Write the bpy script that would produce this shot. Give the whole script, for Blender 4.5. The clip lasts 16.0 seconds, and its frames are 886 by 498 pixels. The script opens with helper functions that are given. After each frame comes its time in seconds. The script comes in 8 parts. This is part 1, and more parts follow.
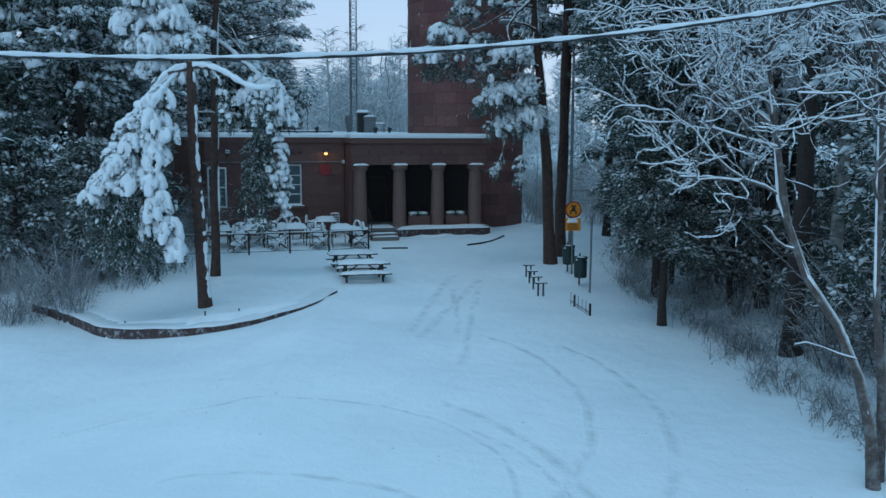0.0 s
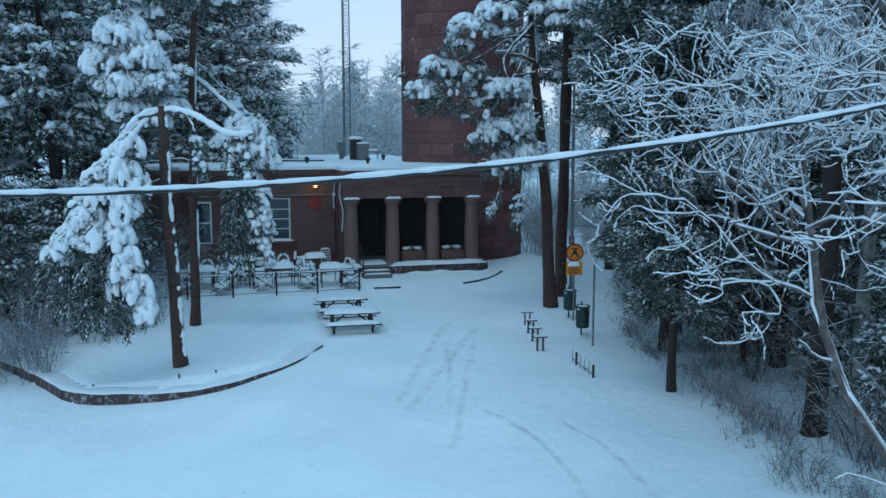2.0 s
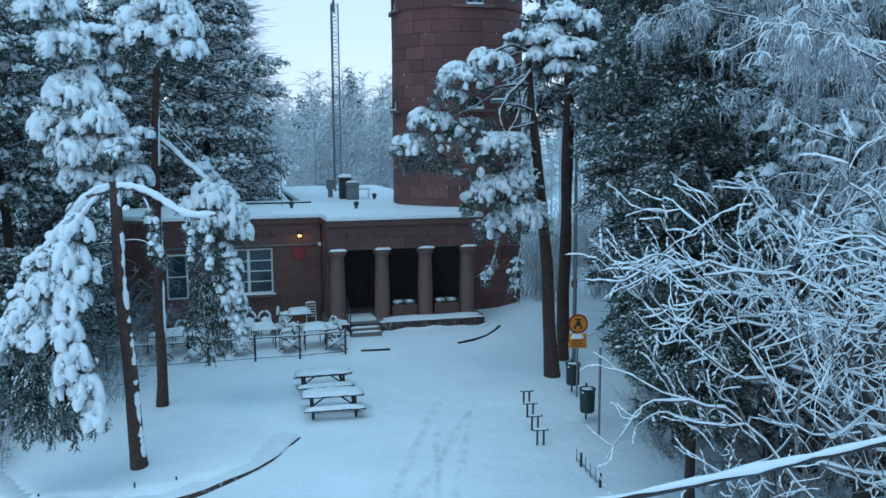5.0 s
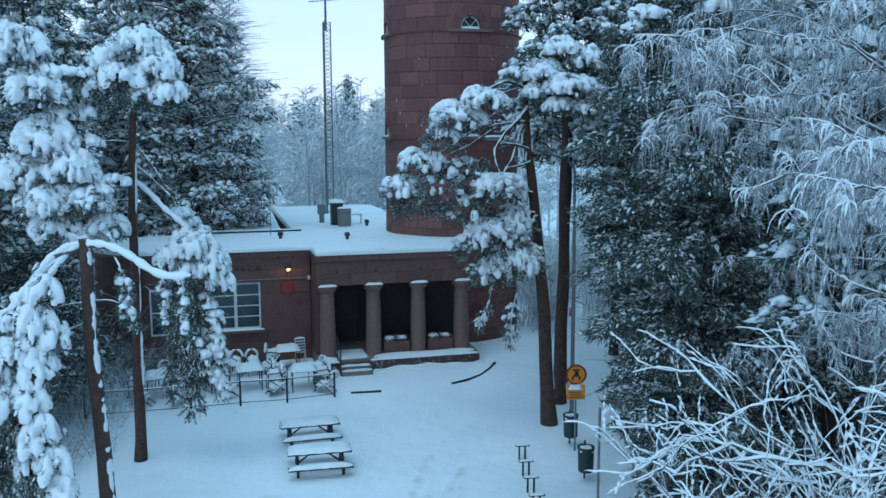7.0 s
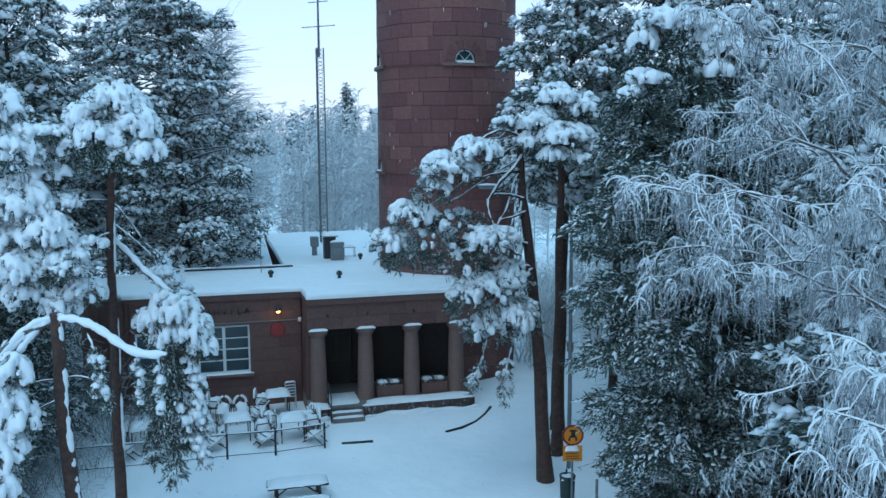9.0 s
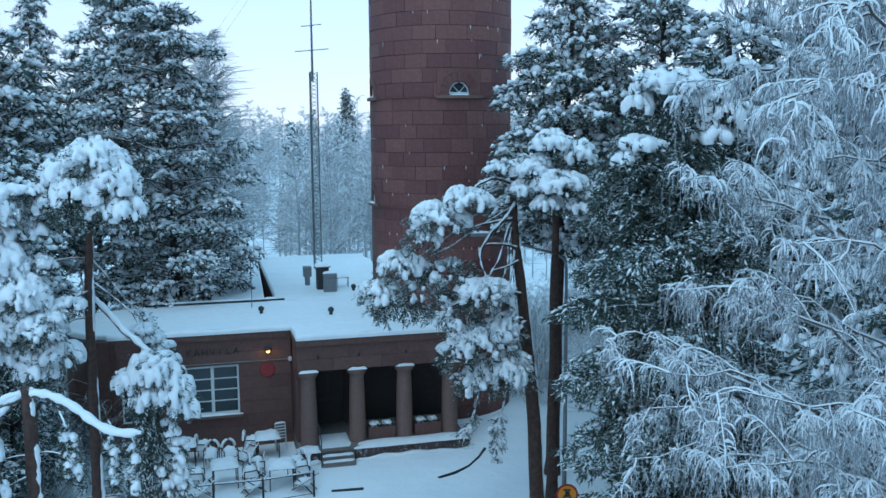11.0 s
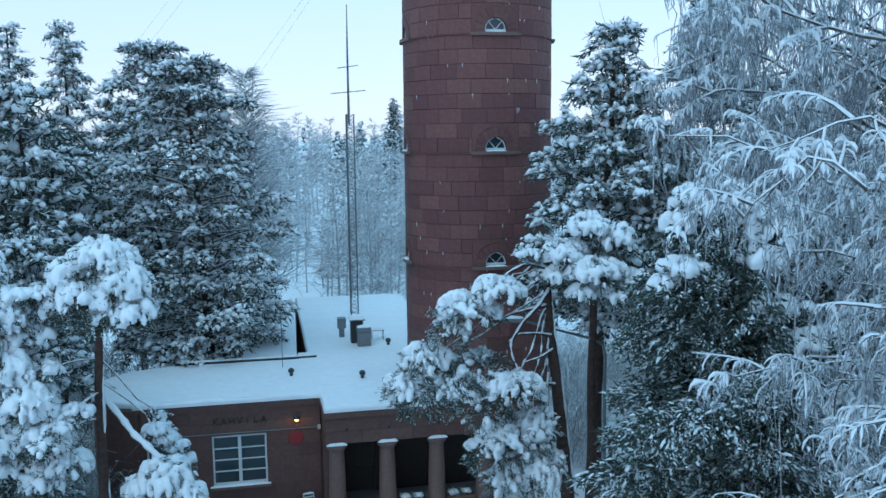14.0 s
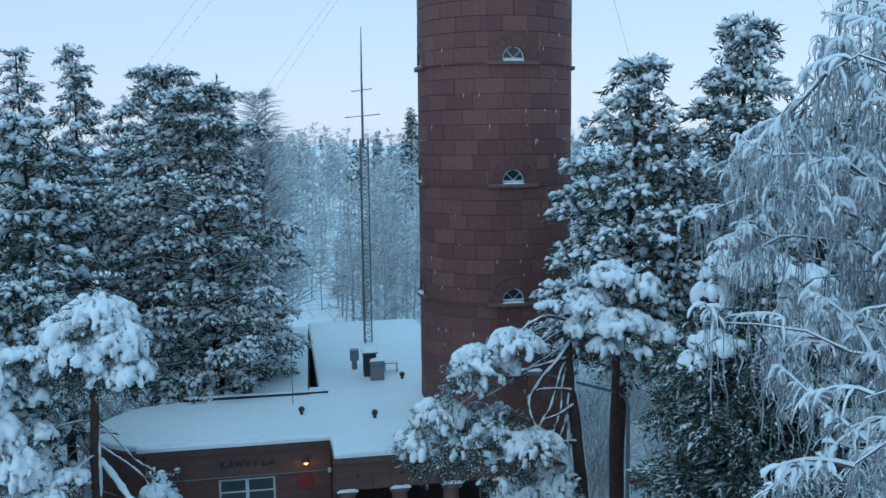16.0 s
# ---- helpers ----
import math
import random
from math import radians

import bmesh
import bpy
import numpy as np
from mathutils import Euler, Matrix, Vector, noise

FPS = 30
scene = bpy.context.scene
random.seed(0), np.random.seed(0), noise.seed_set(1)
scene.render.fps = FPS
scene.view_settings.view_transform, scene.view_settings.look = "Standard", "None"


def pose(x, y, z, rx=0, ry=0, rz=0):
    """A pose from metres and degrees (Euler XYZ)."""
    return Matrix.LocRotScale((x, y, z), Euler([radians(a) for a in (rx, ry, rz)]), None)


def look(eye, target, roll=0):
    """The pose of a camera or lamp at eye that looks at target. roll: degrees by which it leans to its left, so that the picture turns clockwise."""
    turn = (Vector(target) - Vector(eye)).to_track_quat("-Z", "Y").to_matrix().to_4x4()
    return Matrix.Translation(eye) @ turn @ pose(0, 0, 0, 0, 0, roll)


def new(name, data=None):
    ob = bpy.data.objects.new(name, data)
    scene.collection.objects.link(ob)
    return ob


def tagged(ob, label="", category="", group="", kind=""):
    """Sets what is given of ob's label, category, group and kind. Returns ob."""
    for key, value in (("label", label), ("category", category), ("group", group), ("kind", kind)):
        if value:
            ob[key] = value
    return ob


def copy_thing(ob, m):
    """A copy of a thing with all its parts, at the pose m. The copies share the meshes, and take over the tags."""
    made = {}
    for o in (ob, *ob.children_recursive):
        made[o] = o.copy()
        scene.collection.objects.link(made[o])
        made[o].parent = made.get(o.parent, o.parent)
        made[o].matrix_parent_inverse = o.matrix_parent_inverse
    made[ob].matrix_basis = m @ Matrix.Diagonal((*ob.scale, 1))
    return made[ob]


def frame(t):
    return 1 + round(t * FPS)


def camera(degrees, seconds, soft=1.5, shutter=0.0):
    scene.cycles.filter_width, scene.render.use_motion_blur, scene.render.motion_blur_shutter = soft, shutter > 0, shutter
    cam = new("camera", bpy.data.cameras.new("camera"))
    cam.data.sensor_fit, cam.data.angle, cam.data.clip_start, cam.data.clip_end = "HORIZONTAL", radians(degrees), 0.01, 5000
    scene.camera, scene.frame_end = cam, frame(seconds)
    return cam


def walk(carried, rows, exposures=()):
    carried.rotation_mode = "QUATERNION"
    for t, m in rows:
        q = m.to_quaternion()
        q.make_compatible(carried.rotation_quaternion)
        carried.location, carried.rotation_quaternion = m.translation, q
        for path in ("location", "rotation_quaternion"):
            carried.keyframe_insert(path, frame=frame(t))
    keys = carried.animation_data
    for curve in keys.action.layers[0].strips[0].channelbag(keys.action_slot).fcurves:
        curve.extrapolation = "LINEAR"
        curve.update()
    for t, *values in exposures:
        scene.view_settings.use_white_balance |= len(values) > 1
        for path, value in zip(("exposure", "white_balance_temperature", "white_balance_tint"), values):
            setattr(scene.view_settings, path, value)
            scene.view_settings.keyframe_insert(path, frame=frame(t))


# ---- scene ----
cam = camera(54.2, 16.0)
PATH = [
    (0, (0.772, 1.99, 5.25), (0.705, 3.97, 4.975), 0.3),
    (0.5, (0.792, 2.495, 5.503), (0.724, 4.475, 5.233), 0.3),
    (1, (0.863, 3.014, 5.778), (0.792, 4.995, 5.511), 0.2),
    (1.5, (0.919, 3.517, 6.092), (0.848, 5.498, 5.827), 0.1),
    (2, (0.967, 3.941, 6.371), (0.897, 5.923, 6.109), -0.0),
    (2.5, (1.01, 4.45, 6.64), (0.939, 6.432, 6.38), -0.0),
    (3, (1.089, 4.968, 6.939), (1.015, 6.95, 6.681), -0.1),
    (3.5, (1.118, 5.411, 7.24), (1.043, 7.393, 6.982), -0.1),
    (4, (1.159, 5.916, 7.54), (1.083, 7.897, 7.282), -0.3),
    (6.5, (1.3, 7.878, 9.191), (1.23, 9.86, 8.928), -0.2),
    (7, (1.347, 8.196, 9.483), (1.278, 10.177, 9.22), -0.2),
    (7.5, (1.398, 8.484, 9.858), (1.329, 10.466, 9.595), -0.2),
    (8, (1.449, 8.763, 10.212), (1.381, 10.744, 9.951), -0.2),
    (8.5, (1.515, 9.03, 10.571), (1.446, 11.011, 10.309), -0.3),
    (9, (1.571, 9.302, 10.929), (1.501, 11.284, 10.669), -0.3),
    (11.5, (1.936, 10.498, 12.692), (1.861, 12.479, 12.429), -0.3),
    (12, (2.018, 10.789, 13.031), (1.936, 12.77, 12.769), -0.3),
    (12.5, (2.091, 11.067, 13.387), (1.988, 13.047, 13.125), -0.4),
    (13, (2.233, 11.382, 13.792), (2.094, 13.36, 13.53), -0.6),
    (13.5, (2.318, 11.673, 14.181), (2.149, 13.649, 13.919), -0.6),
    (14, (2.384, 11.997, 14.587), (2.195, 13.971, 14.325), -0.6),
    (14.5, (2.407, 12.303, 14.925), (2.193, 14.274, 14.663), -0.6),
    (15, (2.422, 12.633, 15.197), (2.194, 14.603, 14.937), -0.6),
    (15.5, (2.411, 13.002, 15.438), (2.182, 14.973, 15.182), -0.6),
    (16, (2.339, 13.325, 15.61), (2.11, 15.296, 15.359), -0.6),
]
EXPOSURES = [(0.0, -0.25), (0.7, -0.13), (2.5, -0.02), (4.0, 0.09), (7.0, 0.25), (12.5, 0.31), (15.0, 0.08), (16.0, -0.06)]
walk(cam, [(t, look(eye, target, roll)) for t, eye, target, roll in PATH], EXPOSURES)

# ---- light ----
world = bpy.data.worlds.new("winter_sky")
scene.world = world
world.use_nodes = True
wn = world.node_tree.nodes
sky = wn.new("ShaderNodeTexSky")
sky.sky_type = "NISHITA"
sky.sun_disc = False
sky.sun_elevation, sky.sun_rotation = radians(30), radians(200)
sky.air_density, sky.dust_density, sky.ozone_density = 1.0, 0.4, 3.0
wn["Background"].inputs["Strength"].default_value = 0.12
cloud = wn.new("ShaderNodeMix")
cloud.data_type = "RGBA"
cloud.inputs["Factor"].default_value = 0.75
# overcast: pale near the horizon, blue overhead
place = wn.new("ShaderNodeTexCoord")
split = wn.new("ShaderNodeSeparateXYZ")
world.node_tree.links.new(place.outputs["Generated"], split.inputs[0])
height = wn.new("ShaderNodeValToRGB")
height.color_ramp.interpolation = "EASE"
height.color_ramp.elements[0].position, height.color_ramp.elements[0].color = 0.0, (0.50, 0.64, 0.87, 1)
height.color_ramp.elements[1].position, height.color_ramp.elements[1].color = 0.55, (0.30, 0.68, 1.0, 1)
world.node_tree.links.new(split.outputs["Z"], height.inputs[0])
veil = wn.new("ShaderNodeVectorMath")
veil.operation = "SCALE"
veil.inputs["Scale"].default_value = 11.0
world.node_tree.links.new(height.outputs["Color"], veil.inputs[0])
world.node_tree.links.new(veil.outputs[0], cloud.inputs["B"])
world.node_tree.links.new(sky.outputs["Color"], cloud.inputs["A"])
world.node_tree.links.new(cloud.outputs["Result"], wn["Background"].inputs["Color"])
sun = new("sun", bpy.data.lights.new("sun", "SUN"))
sun.data.energy, sun.data.angle, sun.data.color = 0.5, radians(40), (0.7, 0.88, 1.0)
sun.matrix_world = look((0, 0, 50), (6, 14, 20))

# ---- building blocks of the script ----
from mathutils.geometry import tessellate_polygon

rng = np.random.default_rng(7)


class Geo:
    """A mesh in the making: numpy pieces of points and triangles or quads."""

    def __init__(self):
        self.pts, self.tris, self.quads, self.n = [], [], [], 0

    def add(self, pts, faces):
        pts = np.asarray(pts, float).reshape(-1, 3)
        faces = np.asarray(faces, int)
        (self.tris if faces.shape[1] == 3 else self.quads).append(faces + self.n)
        self.pts.append(pts)
        self.n += len(pts)
        return self

    def box(self, x0, x1, y0, y1, z0, z1, m=None):
        p = np.array([(x, y, z) for z in (z0, z1) for y in (y0, y1) for x in (x0, x1)], float)
        if m is not None:
            p = np.array([m @ Vector(q) for q in p])
        return self.add(p, [(0, 2, 3, 1), (4, 5, 7, 6), (0, 1, 5, 4), (1, 3, 7, 5), (3, 2, 6, 7), (2, 0, 4, 6)])

    def tube(self, pts, radii, n=6, caps=True):
        pts = np.asarray(pts, float)
        radii = np.broadcast_to(np.asarray(radii, float), (len(pts),))
        d = np.gradient(pts, axis=0)
        d /= np.linalg.norm(d, axis=1)[:, None] + 1e-9
        ref = np.where(np.abs(d[:, 2:3]) > 0.9, np.array([[1.0, 0, 0]]), np.array([[0, 0, 1.0]]))
        ref[:] = ref[0]
        a = np.cross(d, ref)
        a /= np.linalg.norm(a, axis=1)[:, None] + 1e-9
        b = np.cross(d, a)
        ang = np.arange(n) * 2 * np.pi / n
        ring = (pts[:, None] + radii[:, None, None] * (np.cos(ang)[None, :, None] * a[:, None] + np.sin(ang)[None, :, None] * b[:, None])).reshape(-1, 3)
        i = np.arange(len(pts) - 1)[:, None] * n
        k = np.arange(n)[None]
        q = np.stack([i + k, i + (k + 1) % n, i + n + (k + 1) % n, i + n + k], -1).reshape(-1, 4)
        self.add(ring, q)
        if caps and n > 3:
            for e, c in ((0, pts[0]), (len(pts) - 1, pts[-1])):
                o = ring[e * n:(e + 1) * n]
                f = [(n, (j + 1) % n, j) if e == 0 else (n, j, (j + 1) % n) for j in range(n)]
                self.add(np.vstack([o, c]), f)
        return self

    def spike(self, p, q, rad):
        """A three-sided twig that runs to a point."""
        p, q = np.asarray(p, float), np.asarray(q, float)
        d = (q - p) / (np.linalg.norm(q - p) + 1e-9)
        u = np.cross(d, (0, 0, 1.0) if abs(d[2]) < 0.9 else (1.0, 0, 0))
        u /= np.linalg.norm(u) + 1e-9
        v = np.cross(d, u)
        return self.add([p + rad * u, p + rad * (0.87 * v - 0.5 * u), p - rad * (0.87 * v + 0.5 * u), q], [(0, 1, 3), (1, 2, 3), (2, 0, 3)])

    def lathe(self, profile, n=24, centre=(0, 0)):
        """profile: (radius, z) from bottom to top, turned round a vertical axis."""
        prof = np.asarray(profile, float)
        ang = np.arange(n) * 2 * np.pi / n
        p = np.stack([centre[0] + prof[:, None, 0] * np.cos(ang), centre[1] + prof[:, None, 0] * np.sin(ang), np.repeat(prof[:, 1:2], n, 1)], -1).reshape(-1, 3)
        i = np.arange(len(prof) - 1)[:, None] * n
        k = np.arange(n)[None]
        return self.add(p, np.stack([i + k, i + (k + 1) % n, i + n + (k + 1) % n, i + n + k], -1).reshape(-1, 4))

    def prism(self, outline, z0, z1, round_top=0.0, jitter=0.0):
        """An upright prism over a plan outline (counter-clockwise), its top edge rounded inward."""
        o = np.asarray(outline, float)
        c = o.mean(0)
        nx = np.roll(o, -1, 0) - np.roll(o, 1, 0)
        nrm = np.stack([nx[:, 1], -nx[:, 0]], 1)
        nrm /= np.linalg.norm(nrm, axis=1)[:, None]
        rings = [(0, z0), (0, z1 - round_top)]
        if round_top:
            rings += [(round_top * (1 - np.cos(a)), z1 - round_top * (1 - np.sin(a))) for a in (0.5, 1.0, 1.35)]
        n = len(o)
        p = np.vstack([np.c_[o - nrm * r, np.full(n, z)] for r, z in rings])
        if jitter:
            p[n:, 2] += jitter * np.sin(p[n:, 0] * 2.3 + p[n:, 1] * 3.1)
        i = np.arange(len(rings) - 1)[:, None] * n
        k = np.arange(n)[None]
        self.add(p, np.stack([i + k, i + (k + 1) % n, i + n + (k + 1) % n, i + n + k], -1).reshape(-1, 4))
        flat = [Vector((q[0], q[1], 0)) for q in p[-n:]]
        tri = []
        for t in tessellate_polygon([flat]):
            area = (flat[t[1]] - flat[t[0]]).cross(flat[t[2]] - flat[t[0]]).z
            tri.append(t if area > 0 else t[::-1])
        self.add(p[-n:], tri)
        return self

    def scatter(self, tv, tf, pos, mats):
        """Copies of a template at pos, each turned and scaled by its own 3 x 3 matrix."""
        if len(pos):
            p = np.einsum("nij,kj->nki", mats, tv) + pos[:, None]
            f = tf[None] + (np.arange(len(pos)) * len(tv))[:, None, None]
            self.add(p.reshape(-1, 3), f.reshape(-1, tf.shape[1]))
        return self

    def mesh(self, name, mat, smooth=False):
        me = bpy.data.meshes.new(name)
        pts = np.vstack(self.pts)
        tri = np.vstack(self.tris) if self.tris else np.zeros((0, 3), int)
        quad = np.vstack(self.quads) if self.quads else np.zeros((0, 4), int)
        me.vertices.add(len(pts))
        me.vertices.foreach_set("co", pts.astype(np.float32).ravel())
        me.loops.add(tri.size + quad.size)
        me.loops.foreach_set("vertex_index", np.r_[tri.ravel(), quad.ravel()].astype(np.int32))
        me.polygons.add(len(tri) + len(quad))
        start = np.r_[np.arange(len(tri)) * 3, tri.size + np.arange(len(quad)) * 4]
        me.polygons.foreach_set("loop_start", start.astype(np.int32))
        me.polygons.foreach_set("use_smooth", np.full(len(start), smooth))
        me.update(calc_edges=True)
        me.validate()
        me.materials.append(mat)
        return me


def part(name, geo, mat, parent, label="", smooth=False, kind=""):
    ob = new(name, geo if isinstance(geo, bpy.types.Mesh) else geo.mesh(name, mat, smooth))
    ob.parent = parent
    return tagged(ob, label, kind=kind)


def thing(name, label, category, m=None, group="", kind=""):
    ob = tagged(new(name), label, category, group, kind)
    ob.matrix_basis = m if m is not None else Matrix()
    return ob


def solid(name, geo, mat, label, category="", group="", kind="", smooth=False, m=None):
    ob = tagged(new(name, geo.mesh(name, mat, smooth)), label, category, group, kind)
    if m is not None:
        ob.matrix_basis = m
    return ob


def bevelled(x0, x1, y0, y1, z0, z1, b=0.02, seg=2):
    """A box with rounded edges, as a Geo."""
    bm = bmesh.new()
    bmesh.ops.create_cube(bm, size=1)
    for v in bm.verts:
        v.co = ((x0 + x1) / 2 + v.co.x * (x1 - x0), (y0 + y1) / 2 + v.co.y * (y1 - y0), (z0 + z1) / 2 + v.co.z * (z1 - z0))
    bmesh.ops.bevel(bm, geom=bm.edges[:], offset=b, segments=seg, affect="EDGES", profile=0.5)
    bmesh.ops.triangulate(bm, faces=bm.faces[:])
    bm.verts.index_update()
    g = Geo().add([v.co[:] for v in bm.verts], [[v.index for v in f.verts] for f in bm.faces])
    bm.free()
    return g


def snow_pad(x0, x1, y0, y1, z, h, nx=10, ny=6, seed=0, sag=0.0):
    """A soft, rounded layer of snow over a rectangle."""
    xs, ys = np.linspace(-1, 1, nx), np.linspace(-1, 1, ny)
    gx, gy = np.meshgrid(xs, ys, indexing="ij")
    hh = h * (1 - np.abs(gx) ** 5) ** 0.6 * (1 - np.abs(gy) ** 5) ** 0.6
    hh = hh * (1 + 0.18 * np.sin(gx * 5 + seed) * np.cos(gy * 4 + 2 * seed))
    px = (x0 + x1) / 2 + gx * (x1 - x0) / 2 * (1 + 0.02 * np.sin(gy * 9 + seed))
    py = (y0 + y1) / 2 + gy * (y1 - y0) / 2 * (1 + 0.03 * np.sin(gx * 11 + seed))
    p = np.stack([px, py, z + hh], -1).reshape(-1, 3)
    i, j = np.meshgrid(np.arange(nx - 1), np.arange(ny - 1), indexing="ij")
    a = (i * ny + j).ravel()
    return Geo().add(p, np.stack([a, a + ny, a + ny + 1, a + 1], -1))


# ---- materials ----
def material(name):
    m = bpy.data.materials.new(name)
    m.use_nodes = True
    nt = m.node_tree
    return m, nt, nt.nodes["Principled BSDF"]


def ramp(nt, fac, stops):
    r = nt.nodes.new("ShaderNodeValToRGB")
    e = r.color_ramp.elements
    e[0].position, e[0].color = stops[0][0], (*stops[0][1], 1)
    e[1].position, e[1].color = stops[-1][0], (*stops[-1][1], 1)
    for p, c in stops[1:-1]:
        e.new(p).color = (*c, 1)
    nt.links.new(fac, r.inputs["Fac"])
    return r.outputs["Color"]


def noisy(nt, scale, detail=4.0, rough=0.6, space="Object"):
    c = nt.nodes.new("ShaderNodeTexCoord")
    t = nt.nodes.new("ShaderNodeTexNoise")
    t.inputs["Scale"].default_value, t.inputs["Detail"].default_value, t.inputs["Roughness"].default_value = scale, detail, rough
    nt.links.new(c.outputs[space], t.inputs["Vector"])
    return t.outputs["Fac"]


def bump(nt, bsdf, fac, strength, distance):
    b = nt.nodes.new("ShaderNodeBump")
    b.inputs["Strength"].default_value, b.inputs["Distance"].default_value = strength, distance
    nt.links.new(fac, b.inputs["Height"])
    nt.links.new(b.outputs["Normal"], bsdf.inputs["Normal"])
    return b


def mix(nt, fac, a, b, mode="MIX"):
    m = nt.nodes.new("ShaderNodeMix")
    m.data_type, m.blend_type = "RGBA", mode
    for sock, val in ((m.inputs["Factor"], fac), (m.inputs["A"], a), (m.inputs["B"], b)):
        if isinstance(val, bpy.types.NodeSocket):
            nt.links.new(val, sock)
        elif isinstance(val, tuple):
            sock.default_value = (*val, 1)
        else:
            sock.default_value = val
    return m.outputs["Result"]


def math_node(nt, op, a, b=0.0, c=0.0, clamp=False):
    m = nt.nodes.new("ShaderNodeMath")
    m.operation, m.use_clamp = op, clamp
    for sock, val in zip(m.inputs, (a, b, c)):
        if isinstance(val, bpy.types.NodeSocket):
            nt.links.new(val, sock)
        else:
            sock.default_value = val
    return m.outputs[0]


def upward(nt, low, high):
    """0 on faces that look down or sideways, 1 on faces that look up: where snow lies."""
    g = nt.nodes.new("ShaderNodeNewGeometry")
    s = nt.nodes.new("ShaderNodeSeparateXYZ")
    nt.links.new(g.outputs["Normal"], s.inputs[0])
    r = nt.nodes.new("ShaderNodeMapRange")
    r.inputs["From Min"].default_value, r.inputs["From Max"].default_value = low, high
    nt.links.new(s.outputs["Z"], r.inputs["Value"])
    return r.outputs["Result"]


def two_scale(name, dark, light, fine, coarse, rough=0.8, bump_by=0.3, depth=0.01, metal=0.0, per_object=0.0):
    m, nt, bsdf = material(name)
    a = noisy(nt, fine, 5)
    b = noisy(nt, coarse, 3)
    col = ramp(nt, a, [(0.3, dark), (0.7, light)])
    col = mix(nt, math_node(nt, "MULTIPLY", b, 0.55), col, tuple(c * 0.6 for c in dark))
    if per_object:
        oi = nt.nodes.new("ShaderNodeObjectInfo")
        hsv = nt.nodes.new("ShaderNodeHueSaturation")
        nt.links.new(math_node(nt, "MULTIPLY_ADD", oi.outputs["Random"], per_object, 1 - per_object / 2), hsv.inputs["Value"])
        nt.links.new(math_node(nt, "MULTIPLY_ADD", oi.outputs["Random"], 0.012, 0.494), hsv.inputs["Hue"])
        nt.links.new(col, hsv.inputs["Color"])
        col = hsv.outputs["Color"]
    nt.links.new(col, bsdf.inputs["Base Color"])
    bsdf.inputs["Roughness"].default_value, bsdf.inputs["Metallic"].default_value = rough, metal
    if bump_by:
        bump(nt, bsdf, a, bump_by, depth)
    return m


SNOW = two_scale("snow", (0.80, 0.82, 0.85), (0.90, 0.91, 0.93), 3.0, 0.15, 0.6, 0.25, 0.02)
GRANITE = two_scale("red_granite", (0.15, 0.054, 0.05), (0.255, 0.094, 0.085), 9.0, 0.6, 0.75, 0.5, 0.02, per_object=0.42)
GRANITE_ARCH = two_scale("red_granite_arch", (0.13, 0.047, 0.043), (0.215, 0.08, 0.072), 9.0, 0.6, 0.75, 0.5, 0.02, per_object=0.2)
GRANITE_WALL = two_scale("red_granite_wall", (0.11, 0.052, 0.045), (0.17, 0.08, 0.068), 7.0, 0.5, 0.75, 0.25, 0.008, per_object=0.25)
MORTAR = two_scale("dark_mortar", (0.062, 0.033, 0.031), (0.095, 0.054, 0.048), 20, 1, 0.9)
COLUMN_STONE = two_scale("column_stone", (0.16, 0.092, 0.078), (0.23, 0.132, 0.11), 12, 0.8, 0.7, 0.2, 0.006)
# near-black: shade of the porch and of rooms behind glass, put into the colour
SHADED_INSIDE = two_scale("shaded_inside_wall", (0.03, 0.022, 0.02), (0.05, 0.036, 0.032), 6, 1, 0.8)
CONCRETE = two_scale("grey_concrete", (0.16, 0.13, 0.12), (0.28, 0.24, 0.22), 14, 1.2, 0.85)
BARK = two_scale("pine_bark", (0.022, 0.016, 0.014), (0.07, 0.048, 0.04), 14, 2, 0.95, 0.8, 0.03)
BARK_RED = two_scale("pine_bark_upper", (0.042, 0.024, 0.02), (0.13, 0.063, 0.047), 8, 1.5, 0.9, 0.9, 0.04)
WALL_STONE = two_scale("dark_wall_stone", (0.05, 0.03, 0.03), (0.12, 0.075, 0.07), 6, 1.2, 0.85, 0.6, 0.03, per_object=0.25)


def dust(m, share):
    """Blown snow clinging in patches to a rough stone face."""
    nt = m.node_tree
    col = nt.nodes["Principled BSDF"].inputs["Base Color"]
    old = col.links[0].from_socket
    on = math_node(nt, "MULTIPLY_ADD", noisy(nt, 7.0, 5, 0.7), 6.0, -6.0 * share, clamp=True)
    nt.links.new(mix(nt, math_node(nt, "MULTIPLY", on, 0.6), old, (0.75, 0.77, 0.8)), col)


dust(WALL_STONE, 0.54)
DARK_METAL = two_scale("dark_painted_metal", (0.02, 0.022, 0.024), (0.04, 0.042, 0.045), 20, 2, 0.5)
GREY_METAL = two_scale("galvanised_metal", (0.16, 0.17, 0.18), (0.3, 0.31, 0.32), 15, 2, 0.45, 0.1, 0.003, 0.5)
WET_WOOD = two_scale("dark_wet_wood", (0.02, 0.017, 0.015), (0.06, 0.05, 0.042), 18, 2, 0.7)
WHITE_PAINT = two_scale("white_paint", (0.62, 0.64, 0.64), (0.75, 0.76, 0.76), 20, 2, 0.5, 0.1, 0.002)
GREEN_PAINT = two_scale("dark_green_paint", (0.006, 0.022, 0.021), (0.011, 0.036, 0.033), 10, 2, 0.45, 0.05, 0.002)
ORANGE_PAINT = two_scale("orange_sign_paint", (0.75, 0.22, 0.01), (0.85, 0.3, 0.02), 8, 2, 0.4, 0)
